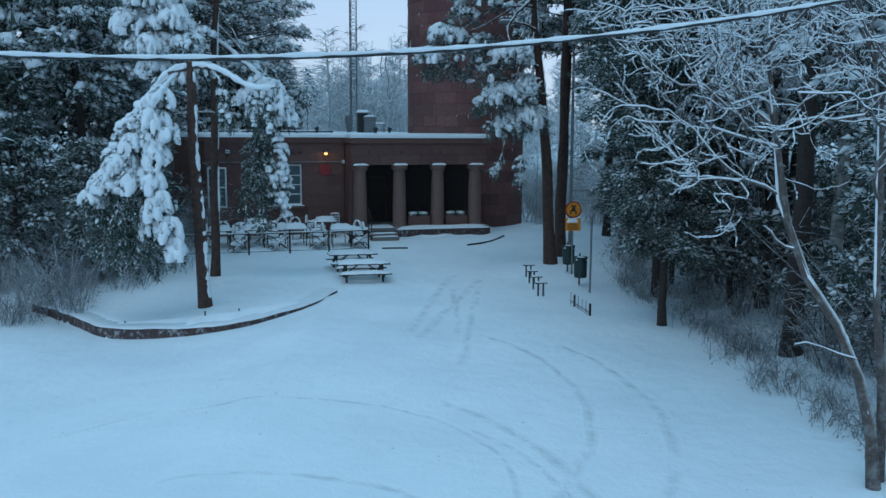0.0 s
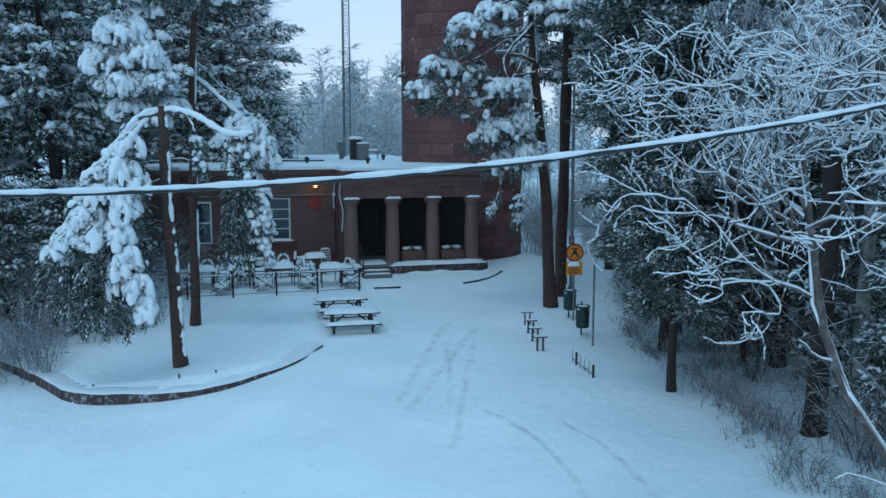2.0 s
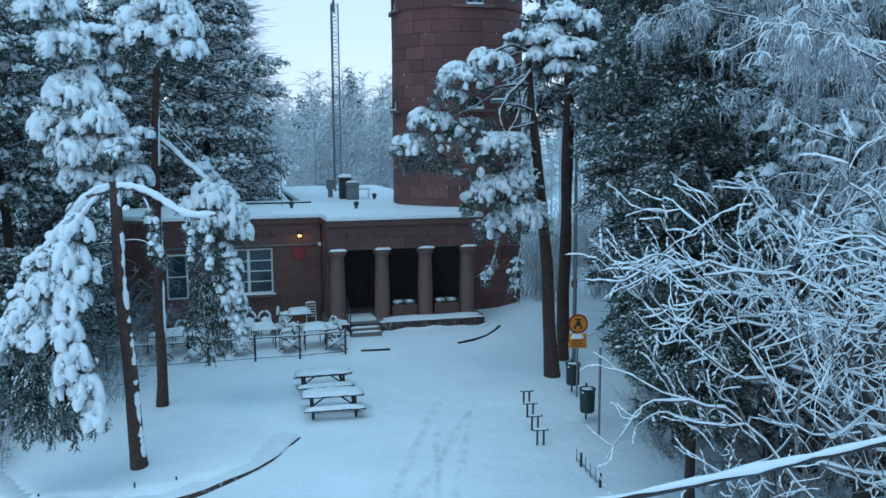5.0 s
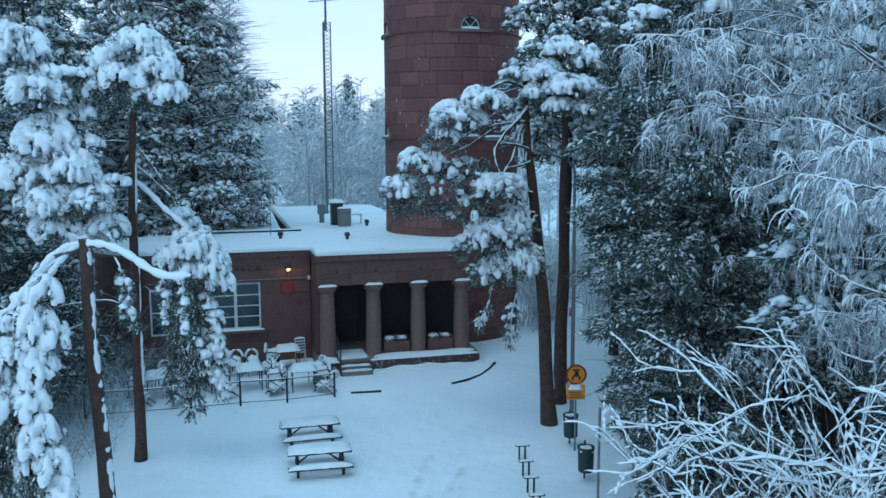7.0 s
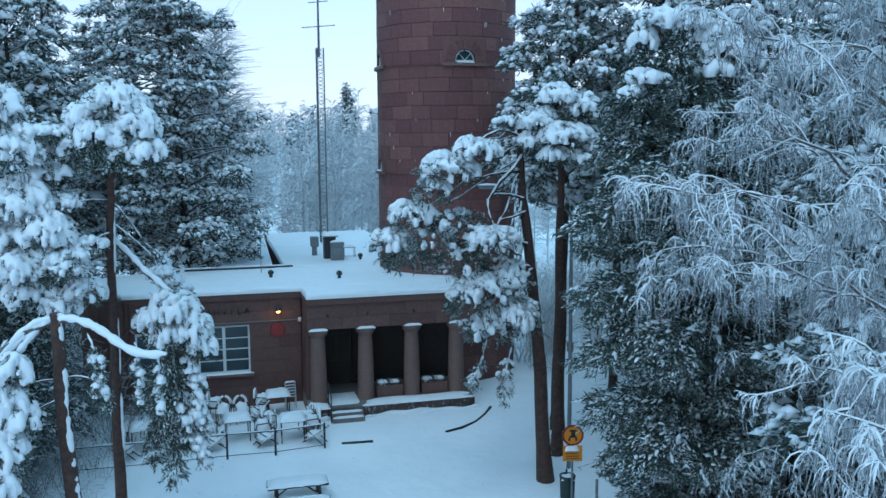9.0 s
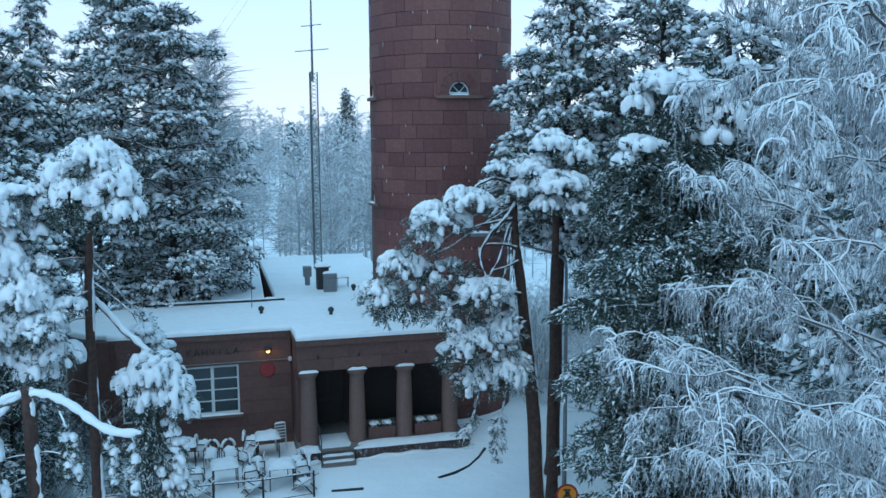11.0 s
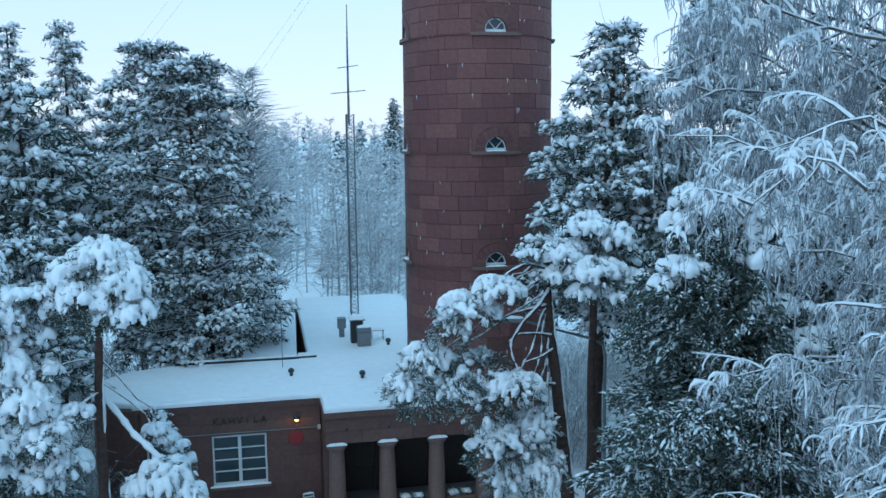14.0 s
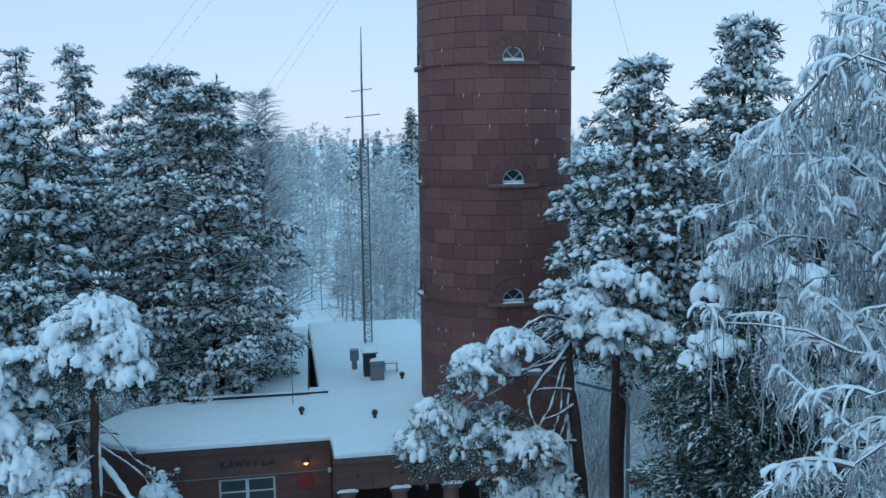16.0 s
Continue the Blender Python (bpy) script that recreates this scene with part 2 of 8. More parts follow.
RED_PAINT = two_scale("red_sign_paint", (0.22, 0.012, 0.015), (0.32, 0.02, 0.022), 8, 2, 0.45, 0)
BLACK_PAINT = two_scale("black_paint", (0.01, 0.01, 0.01), (0.02, 0.02, 0.02), 8, 2, 0.5, 0)


def snowy_bark(name, dark, light, low, high):
    m, nt, bsdf = material(name)
    a = noisy(nt, 16, 4)
    bark = ramp(nt, a, [(0.3, dark), (0.7, light)])
    f = math_node(nt, "ADD", upward(nt, low, high), math_node(nt, "MULTIPLY_ADD", noisy(nt, 5, 3), 0.8, -0.4), clamp=True)
    nt.links.new(mix(nt, f, bark, (0.86, 0.88, 0.9)), bsdf.inputs["Base Color"])
    bsdf.inputs["Roughness"].default_value = 0.75
    bump(nt, bsdf, a, 0.4, 0.01)
    return m


def needle_material():
    """Dark needles with powder snow on those that lie flat."""
    m, nt, bsdf = material("snowy_pine_needles")
    green = ramp(nt, noisy(nt, 4.0, 3), [(0.3, (0.022, 0.038, 0.032)), (0.7, (0.055, 0.08, 0.062))])
    g = nt.nodes.new("ShaderNodeNewGeometry")
    s = nt.nodes.new("ShaderNodeSeparateXYZ")
    nt.links.new(g.outputs["True Normal"], s.inputs[0])
    lying = math_node(nt, "ABSOLUTE", s.outputs["Z"])
    patch = math_node(nt, "MULTIPLY_ADD", noisy(nt, 2.6, 4), 1.6, -0.75)
    f = math_node(nt, "MULTIPLY_ADD", math_node(nt, "ADD", lying, patch), 3.0, -2.0, clamp=True)
    nt.links.new(mix(nt, f, green, (0.8, 0.83, 0.86)), bsdf.inputs["Base Color"])
    bsdf.inputs["Roughness"].default_value = 0.7
    return m


NEEDLES = needle_material()
TWIG = snowy_bark("frosted_twig", (0.045, 0.042, 0.043), (0.12, 0.118, 0.122), 0.2, 1.05)
FROST = snowy_bark("frosted_brush", (0.065, 0.068, 0.076), (0.17, 0.178, 0.195), 0.25, 1.1)
TWIG_DARK = snowy_bark("bare_twig", (0.03, 0.025, 0.024), (0.08, 0.07, 0.068), 0.45, 1.3)
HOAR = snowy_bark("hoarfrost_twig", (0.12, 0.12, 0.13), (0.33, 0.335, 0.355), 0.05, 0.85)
# frosted twigs far off, paler than HOAR because mist is painted into the colour
HOAR_HAZE = snowy_bark("hazed_hoarfrost_twig", (0.18, 0.182, 0.19), (0.42, 0.425, 0.44), -0.3, 0.8)
LIMB = snowy_bark("snowy_limb", (0.045, 0.032, 0.028), (0.12, 0.09, 0.08), 0.15, 0.55)
BIRCH_BARK = two_scale("birch_bark", (0.06, 0.055, 0.05), (0.55, 0.53, 0.5), 5, 1, 0.7, 0.3, 0.01)


def glass_material():
    m, nt, bsdf = material("window_glass")
    bsdf.inputs["Base Color"].default_value = (0.03, 0.045, 0.055, 1)
    bsdf.inputs["Roughness"].default_value, bsdf.inputs["IOR"].default_value = 0.04, 1.5
    bump(nt, bsdf, noisy(nt, 1.5, 2), 0.03, 0.01)
    return m


GLASS = glass_material()


def lamp_material():
    m, nt, bsdf = material("lit_lamp_glass")
    bsdf.inputs["Base Color"].default_value = (0.9, 0.7, 0.4, 1)
    bsdf.inputs["Emission Color"].default_value = (1.0, 0.5, 0.14, 1)
    bsdf.inputs["Emission Strength"].default_value = 3.0
    return m


LAMP_GLASS = lamp_material()

# ---- ground ----
WALL_X = np.array([-13.7, -13.1, -11.31, -10.05, -9.13, -8.23, -7.31, -6.43, -5.66, -5.17, -4.68, -4.04, -3.61])
WALL_Y = np.array([29.5, 29.05, 27.56, 26.28, 25.95, 25.96, 25.89, 25.93, 26.35, 26.79, 27.29, 28.01, 29.64])
WALL_Z = np.array([-0.8, -0.8, -0.83, -0.83, -0.8, -0.76, -0.68, -0.56, -0.46, -0.36, -0.27, -0.15, 0.0])
B_O, B_A = Vector((-4.31, 41.33, 0)), radians(17)
B_M = Matrix.Translation(B_O) @ Matrix.Rotation(B_A, 4, "Z")
B_U, B_V = Vector((math.cos(B_A), math.sin(B_A), 0)), Vector((-math.sin(B_A), math.cos(B_A), 0))


def smooth_step(t):
    t = np.clip(t, 0, 1)
    return t * t * (3 - 2 * t)


def ground_z(x, y):
    x, y = np.asarray(x, float), np.asarray(y, float)
    wy, low = np.interp(x, WALL_X, WALL_Y), np.interp(x, WALL_X, WALL_Z)
    outside = low * (0.75 + 0.25 * smooth_step((y - 14) / 10))
    inside = (low + np.interp(x, (-12, -9, -7, -5.5, -4), (0.36, 0.38, 0.44, 0.38, 0.1)) * (low < -0.02)) * (1 - smooth_step((y - wy - 0.3) / 6))
    z = np.where(y < wy + 0.3 * np.interp(x, (-13.7, -10.3, -9.4, -6.3, -5.7, -4), (1.3, 1.3, 1.0, 1.0, 1.45, 1.5)) * (low < -0.01), outside, np.where(low < -0.01, np.minimum(inside, 0), inside))
    v = (x - B_O.x) * B_V.x + (y - B_O.y) * B_V.y
    u = (x - B_O.x) * B_U.x + (y - B_O.y) * B_U.y
    z = z + 0.26 * smooth_step((v + 5.5) / 4.5) * smooth_step((14 - u) / 6)
    z = z + 0.35 * smooth_step((x - 6.6 - 0.06 * (y - 14)) / 3.5) * (0.6 + 0.4 * np.sin(x * 1.3 + y * 0.7))
    return z + 0.02 * np.sin(x * 0.9 + 1.3 * np.sin(y * 0.5)) + 0.015 * np.sin(y * 1.7 + x * 0.6)


def ground_at(x, y):
    return float(ground_z(x, y))


def snow_ground_material():
    m, nt, bsdf = material("trodden_snow_ground")
    tc = nt.nodes.new("ShaderNodeTexCoord")
    sep = nt.nodes.new("ShaderNodeSeparateXYZ")
    nt.links.new(tc.outputs["Object"], sep.inputs[0])
    x, y = sep.outputs["X"], sep.outputs["Y"]
    wob = math_node(nt, "MULTIPLY_ADD", noisy(nt, 0.6, 2), 0.3, -0.15)

    def track(dist, width):
        d = math_node(nt, "ABSOLUTE", dist)
        return math_node(nt, "SUBTRACT", 1.0, math_node(nt, "DIVIDE", d, width), clamp=True)

    def arc(cx, cy, r, width):
        dx = math_node(nt, "SUBTRACT", x, cx)
        dy = math_node(nt, "SUBTRACT", y, cy)
        d = math_node(nt, "SQRT", math_node(nt, "ADD", math_node(nt, "MULTIPLY", dx, dx), math_node(nt, "MULTIPLY", dy, dy)))
        return track(math_node(nt, "ADD", math_node(nt, "SUBTRACT", d, r), wob), width)

    def line(x0, y0, x1, y1, width, a, b):
        l = math.hypot(x1 - x0, y1 - y0)
        nx, ny = (y1 - y0) / l, -(x1 - x0) / l
        d = math_node(nt, "ADD", math_node(nt, "MULTIPLY_ADD", x, nx, -x0 * nx - y0 * ny), math_node(nt, "MULTIPLY", y, ny))
        t = track(math_node(nt, "ADD", d, math_node(nt, "MULTIPLY", wob, 0.5)), width)
        gate = math_node(nt, "MULTIPLY", math_node(nt, "GREATER_THAN", y, a), math_node(nt, "LESS_THAN", y, b))
        return math_node(nt, "MULTIPLY", t, gate)

    def bend(cx, cy, r, width, a):
        """The part of a ring beyond x = a, turned towards the camera's side."""
        return math_node(nt, "MULTIPLY", arc(cx, cy, r, width), math_node(nt, "GREATER_THAN", x, a))

    marks = [bend(-3.02, 13.97, 4.51, 0.09, -4.9), line(-6.94, 17.3, -5.51, 18.35, 0.09, 17.2, 18.4), bend(-5.25, 12.45, 7.95, 0.17, 0.2), bend(-2.59, 10.64, 4.05, 0.12, -4.0), bend(-6.6, 18.06, 9.61, 0.14, 1.0), bend(-5.74, 17.62, 10.08, 0.14, 3.0),
             bend(-2.8, 13.0, 5.1, 0.1, 0.8), line(-0.73, 24.66, 0.08, 32.89, 0.2, 24, 33), line(-0.69, 22.47, 0.89, 30.85, 0.2, 23.5, 32), line(0.79, 24.76, 0.97, 28.82, 0.16, 21, 31), line(0.45, 24.76, 0.2, 30.0, 0.16, 24, 30)]
    tot = marks[0]
    for t in marks[1:]:
        tot = math_node(nt, "MAXIMUM", tot, t)
    gap = math_node(nt, "MULTIPLY_ADD", noisy(nt, 1.6, 5), 3.4, -1.25, clamp=True)
    tot = math_node(nt, "MULTIPLY", tot, gap)
    speck = math_node(nt, "GREATER_THAN", noisy(nt, 5.0, 2, 0.5), 0.755)
    base = ramp(nt, noisy(nt, 0.35, 5), [(0.3, (0.80, 0.82, 0.85)), (0.7, (0.9, 0.91, 0.93))])
    base = mix(nt, math_node(nt, "MULTIPLY", tot, 0.36), base, (0.34, 0.34, 0.35))
    base = mix(nt, math_node(nt, "MULTIPLY", speck, 0.35), base, (0.2, 0.18, 0.16))
    nt.links.new(base, bsdf.inputs["Base Color"])
    bsdf.inputs["Roughness"].default_value = 0.65
    h = math_node(nt, "MULTIPLY_ADD", tot, -0.9, math_node(nt, "ADD", noisy(nt, 2.2, 6), math_node(nt, "MULTIPLY", noisy(nt, 0.5, 3), 1.5)))
    h = math_node(nt, "ADD", h, math_node(nt, "MULTIPLY", noisy(nt, 14.0, 4), 0.3))
    bump(nt, bsdf, h, 0.6, 0.06)
    return m


SNOW_GROUND = snow_ground_material()


def build_ground():
    def axis(fine0, fine1, step, far0, far1):
        left = fine0 - np.geomspace(0.6, fine0 - far0, 26)[::-1]
        right = fine1 + np.geomspace(0.6, far1 - fine1, 26)
        return np.r_[left, np.arange(fine0, fine1 + 1e-6, step), right]

    xs, ys = axis(-18, 16, 0.28, -1800, 1800), axis(8, 52, 0.28, -1500, 2500)
    gx, gy = np.meshgrid(xs, ys, indexing="ij")
    p = np.stack([gx, gy, ground_z(gx, gy)], -1).reshape(-1, 3)
    ny = len(ys)
    i, j = np.meshgrid(np.arange(len(xs) - 1), np.arange(ny - 1), indexing="ij")
    a = (i * ny + j).ravel()
    g = Geo().add(p, np.stack([a, a + ny, a + ny + 1, a + 1], -1))
    solid("ground", g, SNOW_GROUND, "snow-covered yard and forest floor with faint tyre tracks", "ground", kind="structure", smooth=True)


build_ground()


# ---- the low retaining wall of the terrace ----
def build_retaining_wall():
    t = np.linspace(0, 1, 36)
    t[1:-1] += rng.uniform(-0.008, 0.008, 34)
    k = np.r_[0, np.cumsum(np.hypot(np.diff(WALL_X), np.diff(WALL_Y)))]
    k /= k[-1]
    cx, cy, cz = (np.interp(t, k, w) for w in (WALL_X, WALL_Y, WALL_Z))
    for w in (cx, cy, cz):
        w[1:-1] = (w[:-2] + w[1:-1] + w[2:]) / 3
    nrm = np.stack([np.gradient(cy), -np.gradient(cx)], 1)
    nrm /= np.linalg.norm(nrm, axis=1)[:, None]
    top = thing("retaining_wall", "low curved red stone retaining wall edging the snowy terrace", "wall", kind="structure")
    h = np.interp(t, (0, 0.1, 0.48, 0.6, 0.8, 1), (0.26, 0.3, 0.3, 0.22, 0.1, 0.02))
    for n in range(35):
        a, b = n, n + 1
        gap = 0.004
        pa, pb = np.array([cx[a], cy[a]]), np.array([cx[b], cy[b]])
        d = (pb - pa) / np.linalg.norm(pb - pa)
        pa, pb = pa + d * gap, pb - d * gap
        pr = rng.uniform(-0.008, 0.01)
        q = [pa + nrm[a] * pr, pb + nrm[b] * pr, pb - nrm[b] * 0.55, pa - nrm[a] * 0.55]
        z0, z1 = min(cz[a], cz[b]) - 0.3, (cz[a] + cz[b]) / 2 + (h[a] + h[b]) / 2
        part("wall_stone", Geo().prism(q, z0, z1, 0.02), WALL_STONE, top)
    g = Geo()
    prof = [(-0.75, -0.03), (-0.5, 0.06), (-0.2, 0.06), (-0.02, 0.045), (0.02, 0.0)]
    rows = np.stack([np.c_[cx + nrm[:, 0] * o, cy + nrm[:, 1] * o, cz + h + z + 0.012 * np.sin(np.arange(36) * 1.9 + o * 7)] for o, z in prof], 1)
    i, j = np.meshgrid(np.arange(35), np.arange(4), indexing="ij")
    a = (i * 5 + j).ravel()
    g.add(rows.reshape(-1, 3), np.stack([a, a + 1, a + 6, a + 5], -1))
    part("snow_cap", g, SNOW, top, "snow lying along the wall", smooth=True)


build_retaining_wall()

# ---- the cafe building ----
ROOF_Z = 4.82


def stone_courses(parent, u0, u1, v, z0, z1, holes, seed, thick=0.08, course=0.52):
    """Blocks on a wall that looks towards -v, leaving the holes (u0, u1, z0, z1) free."""
    r = np.random.default_rng(seed)
    n = round((z1 - z0) / course)
    h = (z1 - z0) / n
    for k in range(n):
        a, b = z0 + k * h, z0 + (k + 1) * h
        spans = [(u0, u1)]
        for hu0, hu1, hz0, hz1 in holes:
            if a < hz1 - 0.05 and b > hz0 + 0.05:
                spans = [s for s0, s1 in spans for s in ((s0, min(s1, hu0)), (max(s0, hu1), s1)) if s[1] - s[0] > 0.05]
        for s0, s1 in spans:
            m = max(1, round((s1 - s0) / r.uniform(1.0, 1.4)))
            cuts = np.linspace(s0, s1, m + 1)
            if m > 1:
                cuts[1:-1] += r.uniform(-0.12, 0.12, m - 1) + (0.2 if k % 2 else -0.2) * (s1 - s0) / m
            for c, d in zip(cuts[:-1], cuts[1:]):
                o = r.uniform(0, 0.006)
                part("stone_block", Geo().box(c + 0.003, d - 0.003, v - 0.6 * o, v + thick, a + 0.003, b - 0.003), GRANITE_WALL, parent)


def build_cafe():
    cafe = thing("cafe_building", "single-storey red granite cafe with a columned porch and snowy flat roof", "building", B_M)
    # plan outlines, counter-clockwise
    arc = [(-6.55 + 2.45 * math.cos(a), 4.55 + 2.55 * math.sin(a)) for a in np.linspace(math.radians(90), math.radians(258), 13)]
    wing = [(-0.46, 1.99)] + [(-0.46, 7.1), (-6.5, 7.1)] + arc[1:] + [(-7.1, 1.99)]
    # wing walls with an opening for the window
    g = Geo()
    WU0, WU1, WZ0, WZ1 = -4.47, -2.48, 1.66, 3.56
    g.box(-7.1, WU0, 2.06, 2.42, 0, ROOF_Z - 0.12).box(WU1, -0.46, 2.06, 2.42, 0, ROOF_Z - 0.12)
    g.box(WU0, WU1, 2.06, 2.42, 0, WZ0).box(WU0, WU1, 2.06, 2.42, WZ1, ROOF_Z - 0.12)
    part("wing_wall", g, MORTAR, cafe)
    part("wing_side_wall", Geo().box(-0.80, -0.46, 2.42, 7.1, 0, ROOF_Z - 0.12), GRANITE_WALL, cafe)
    g = Geo()
    o = np.array([(-7.1, 2.42)] + [(-7.12, 2.0)] + arc[::-1] + [(-0.8, 7.1)])
    q = o[1:]
    d = np.gradient(q, axis=0)
    d = np.c_[d[:, 1], -d[:, 0]]
    q2 = q + d / (np.linalg.norm(d, axis=1)[:, None] + 1e-9) * 0.3
    n = len(q)
    ring = np.vstack([np.c_[q, np.zeros(n)], np.c_[q, np.full(n, ROOF_Z - 0.12)], np.c_[q2, np.full(n, ROOF_Z - 0.12)], np.c_[q2, np.zeros(n)]])
    k = np.arange(n - 1)
    g.add(ring, np.vstack([np.c_[i * n + k, i * n + k + 1, (i + 1) % 4 * n + k + 1, (i + 1) % 4 * n + k] for i in range(4)]))
    part("apse_wall", g, GRANITE_WALL, cafe, "rounded end wall of red granite")
    stone_courses(cafe, -7.1, -0.47, 1.97, 0.1, 4.575, [(WU0, WU1, WZ0, WZ1)], 3)
    part("cornice", Geo().box(-7.14, -0.44, 1.9, 2.42, 4.58, ROOF_Z), GRANITE_WALL, cafe)
    # roof slabs
    slab = Geo().prism([(u * 1.0, v) for u, v in wing], ROOF_Z - 0.12, ROOF_Z - 0.005)
    part("wing_roof_slab", slab, CONCRETE, cafe)
    # main hall behind the porch
    hall = [(-0.40, 2.6), (6.0, 2.6), (6.0, 6.0), (5.5, 21.6), (-0.68, 21.7), (-0.64, 8.25), (-0.40, 8.2)]
    part("hall_wall", Geo().prism(hall, 0, ROOF_Z - 0.02), GRANITE_WALL, cafe)
    # porch: floor, back wall with a doorway, side wall, ceiling, entablature
    part("porch_floor", Geo().box(-0.46, 6.02, -0.42, 2.6, 0.2, 0.74), CONCRETE, cafe)
    part("porch_side_wall", Geo().box(-0.44, -0.14, 0.55, 2.05, 0.74, 3.6), GRANITE_WALL, cafe)
    # back wall, door panels and ceiling carry the porch shade in their colour
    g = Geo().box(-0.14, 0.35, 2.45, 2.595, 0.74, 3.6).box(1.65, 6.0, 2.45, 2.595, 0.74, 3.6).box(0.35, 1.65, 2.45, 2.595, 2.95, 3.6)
    part("porch_back_wall", g, SHADED_INSIDE, cafe)
    door = part("door", Geo().box(0.38, 1.62, 2.54, 2.585, 0.74, 2.93), WET_WOOD, cafe, "dark double door in the shaded porch")
    for u in (0.42, 1.02):
        part("door_panel", Geo().box(u, u + 0.56, 2.52, 2.542, 0.86, 1.7), SHADED_INSIDE, door)
        part("door_panel", Geo().box(u + 0.06, u + 0.5, 2.525, 2.542, 1.8, 2.8), SHADED_INSIDE, door)
    part("porch_ceiling", Geo().box(-0.14, 6.0, 0.5, 2.6, 3.6, 3.72), SHADED_INSIDE, cafe)
    cuts = [-0.42, 0.92, 2.75, 4.6, 6.04]
    for a, b in zip(cuts[:-1], cuts[1:]):
        part("lintel_stone", bevelled(a + 0.003, b - 0.003, 0.06, 0.52, 3.60, 4.06, 0.008, 1), GRANITE_WALL, cafe)
    cuts = [-0.42, 1.5, 3.4, 5.0, 6.04]
    for a, b in zip(cuts[:-1], cuts[1:]):
        part("frieze_stone", bevelled(a + 0.003, b - 0.003, 0.062, 0.5, 4.066, 4.564, 0.008, 1), GRANITE_WALL, cafe)
    part("cornice", bevelled(-0.48, 6.1, -0.02, 0.55, 4.57, ROOF_Z - 0.004, 0.02, 1), GRANITE_WALL, cafe)
    part("cornice_side", bevelled(-0.48, -0.1, 0.552, 1.895, 4.57, ROOF_Z - 0.004, 0.02, 1), GRANITE_WALL, cafe)
    part("frieze_side", Geo().box(-0.42, -0.12, 0.522, 1.96, 3.6, 4.565), GRANITE_WALL, cafe)
    part("porch_roof_slab", Geo().box(-0.1, 6.0, 0.552, 2.6, 4.3, ROOF_Z - 0.01), CONCRETE, cafe)
    # four stout columns with swelling shafts, square-edged caps and snow on the caps
    for k, u in enumerate((0.0, 1.84, 3.68, 5.5)):
        prof = [(0.335, 0.742), (0.335, 0.80), (0.315, 0.83), (0.318, 1.4), (0.308, 2.1), (0.285, 2.9), (0.268, 3.22), (0.268, 3.3), (0.30, 3.345), (0.36, 3.40), (0.375, 3.45), (0.375, 3.585), (0.0, 3.585)]
        col = part("column", Geo().lathe(prof, 28, (u, 0.30)), COLUMN_STONE, cafe, "pale brown stone column", smooth=False)
        for p in col.data.polygons:
            p.use_smooth = True
        part("cap_snow", snow_pad(u - 0.37, u + 0.37, -0.085, 0.07, 3.585, 0.085, 9, 4, k), SNOW, col, smooth=True)
    # porch plinth: rough front stones and steps
    for a, b in ((-0.5, 0.3), (1.6, 2.7), (2.7, 3.9), (3.9, 5.0), (5.0, 6.06)):
        part("plinth_stone", bevelled(a + 0.006, b - 0.006, -0.52, -0.40, 0.05, 0.66 + rng.uniform(-0.03, 0.03), 0.03, 1), WALL_STONE, cafe)
    part("plinth_snow", snow_pad(1.55, 6.1, -0.56, 0.12, 0.66, 0.14, 28, 5, 1), SNOW, cafe, smooth=True)
    part("plinth_snow", snow_pad(-0.54, 0.36, -0.56, 0.12, 0.66, 0.13, 8, 5, 2), SNOW, cafe, smooth=True)
    # snow blown against the foot of the plinth
    for u0, u1, ph in ((-0.55, 0.3, 0.3), (1.62, 6.25, 1.1)):
        us = np.linspace(u0, u1, max(8, int((u1 - u0) * 7)))
        w = 0.085 + 0.03 * np.sin(us * 1.9 + ph) + 0.02 * np.sin(us * 5.3)
        w[[0, -1]] *= 0.4
        part("snow_drift", Geo().tube(np.stack([us, -0.60 + 0.05 * np.sin(us * 3.1), 0.27 + 0.3 * w], -1), w, 10), SNOW, cafe, smooth=True)
    for k in range(3):
        st = part("step", bevelled(0.34, 1.56, -0.42 - 0.3 * (2 - k), -0.40 + 0.02 * k, 0.05, 0.40 + 0.12 * k, 0.012, 1), CONCRETE, cafe)
        part("step_snow", snow_pad(0.36, 1.54, -0.40 - 0.3 * (2 - k), -0.16 - 0.3 * (2 - k), 0.40 + 0.12 * k, 0.05, 10, 4, k), SNOW, st, smooth=True)
    part("floor_snow", snow_pad(0.36, 1.52, -0.4, 1.2, 0.738, 0.04, 10, 8, 5), SNOW, cafe, smooth=True)
    for u in (0.3,):
        g = Geo().tube([(u, -0.95, 0.1), (u, -0.95, 1.15), (u, -0.9, 1.28), (u, -0.25, 1.62), (u, -0.15, 1.6), (u, -0.15, 0.7)], 0.022, 8)
        part("handrail", g, DARK_METAL, cafe, "dark metal handrail beside the steps")
    # window: frame, glazing bars, panes, sill with snow
    win = part("window", Geo().box(WU0, WU1, 2.34, 2.40, WZ0, WZ1), SHADED_INSIDE, cafe, "white-framed cafe window with horizontal bars")
    um = (WU0 + WU1) / 2
    fr = Geo().box(WU0, WU0 + 0.07, 2.06, 2.16, WZ0, WZ1).box(WU1 - 0.07, WU1, 2.06, 2.16, WZ0, WZ1)
    fr.box(WU0 + 0.07, WU1 - 0.07, 2.06, 2.16, WZ1 - 0.07, WZ1).box(WU0 + 0.07, WU1 - 0.07, 2.06, 2.16, WZ0, WZ0 + 0.07).box(um - 0.06, um + 0.06, 2.055, 2.165, WZ0 + 0.07, WZ1 - 0.07)
    part("window_frame", fr, WHITE_PAINT, win)
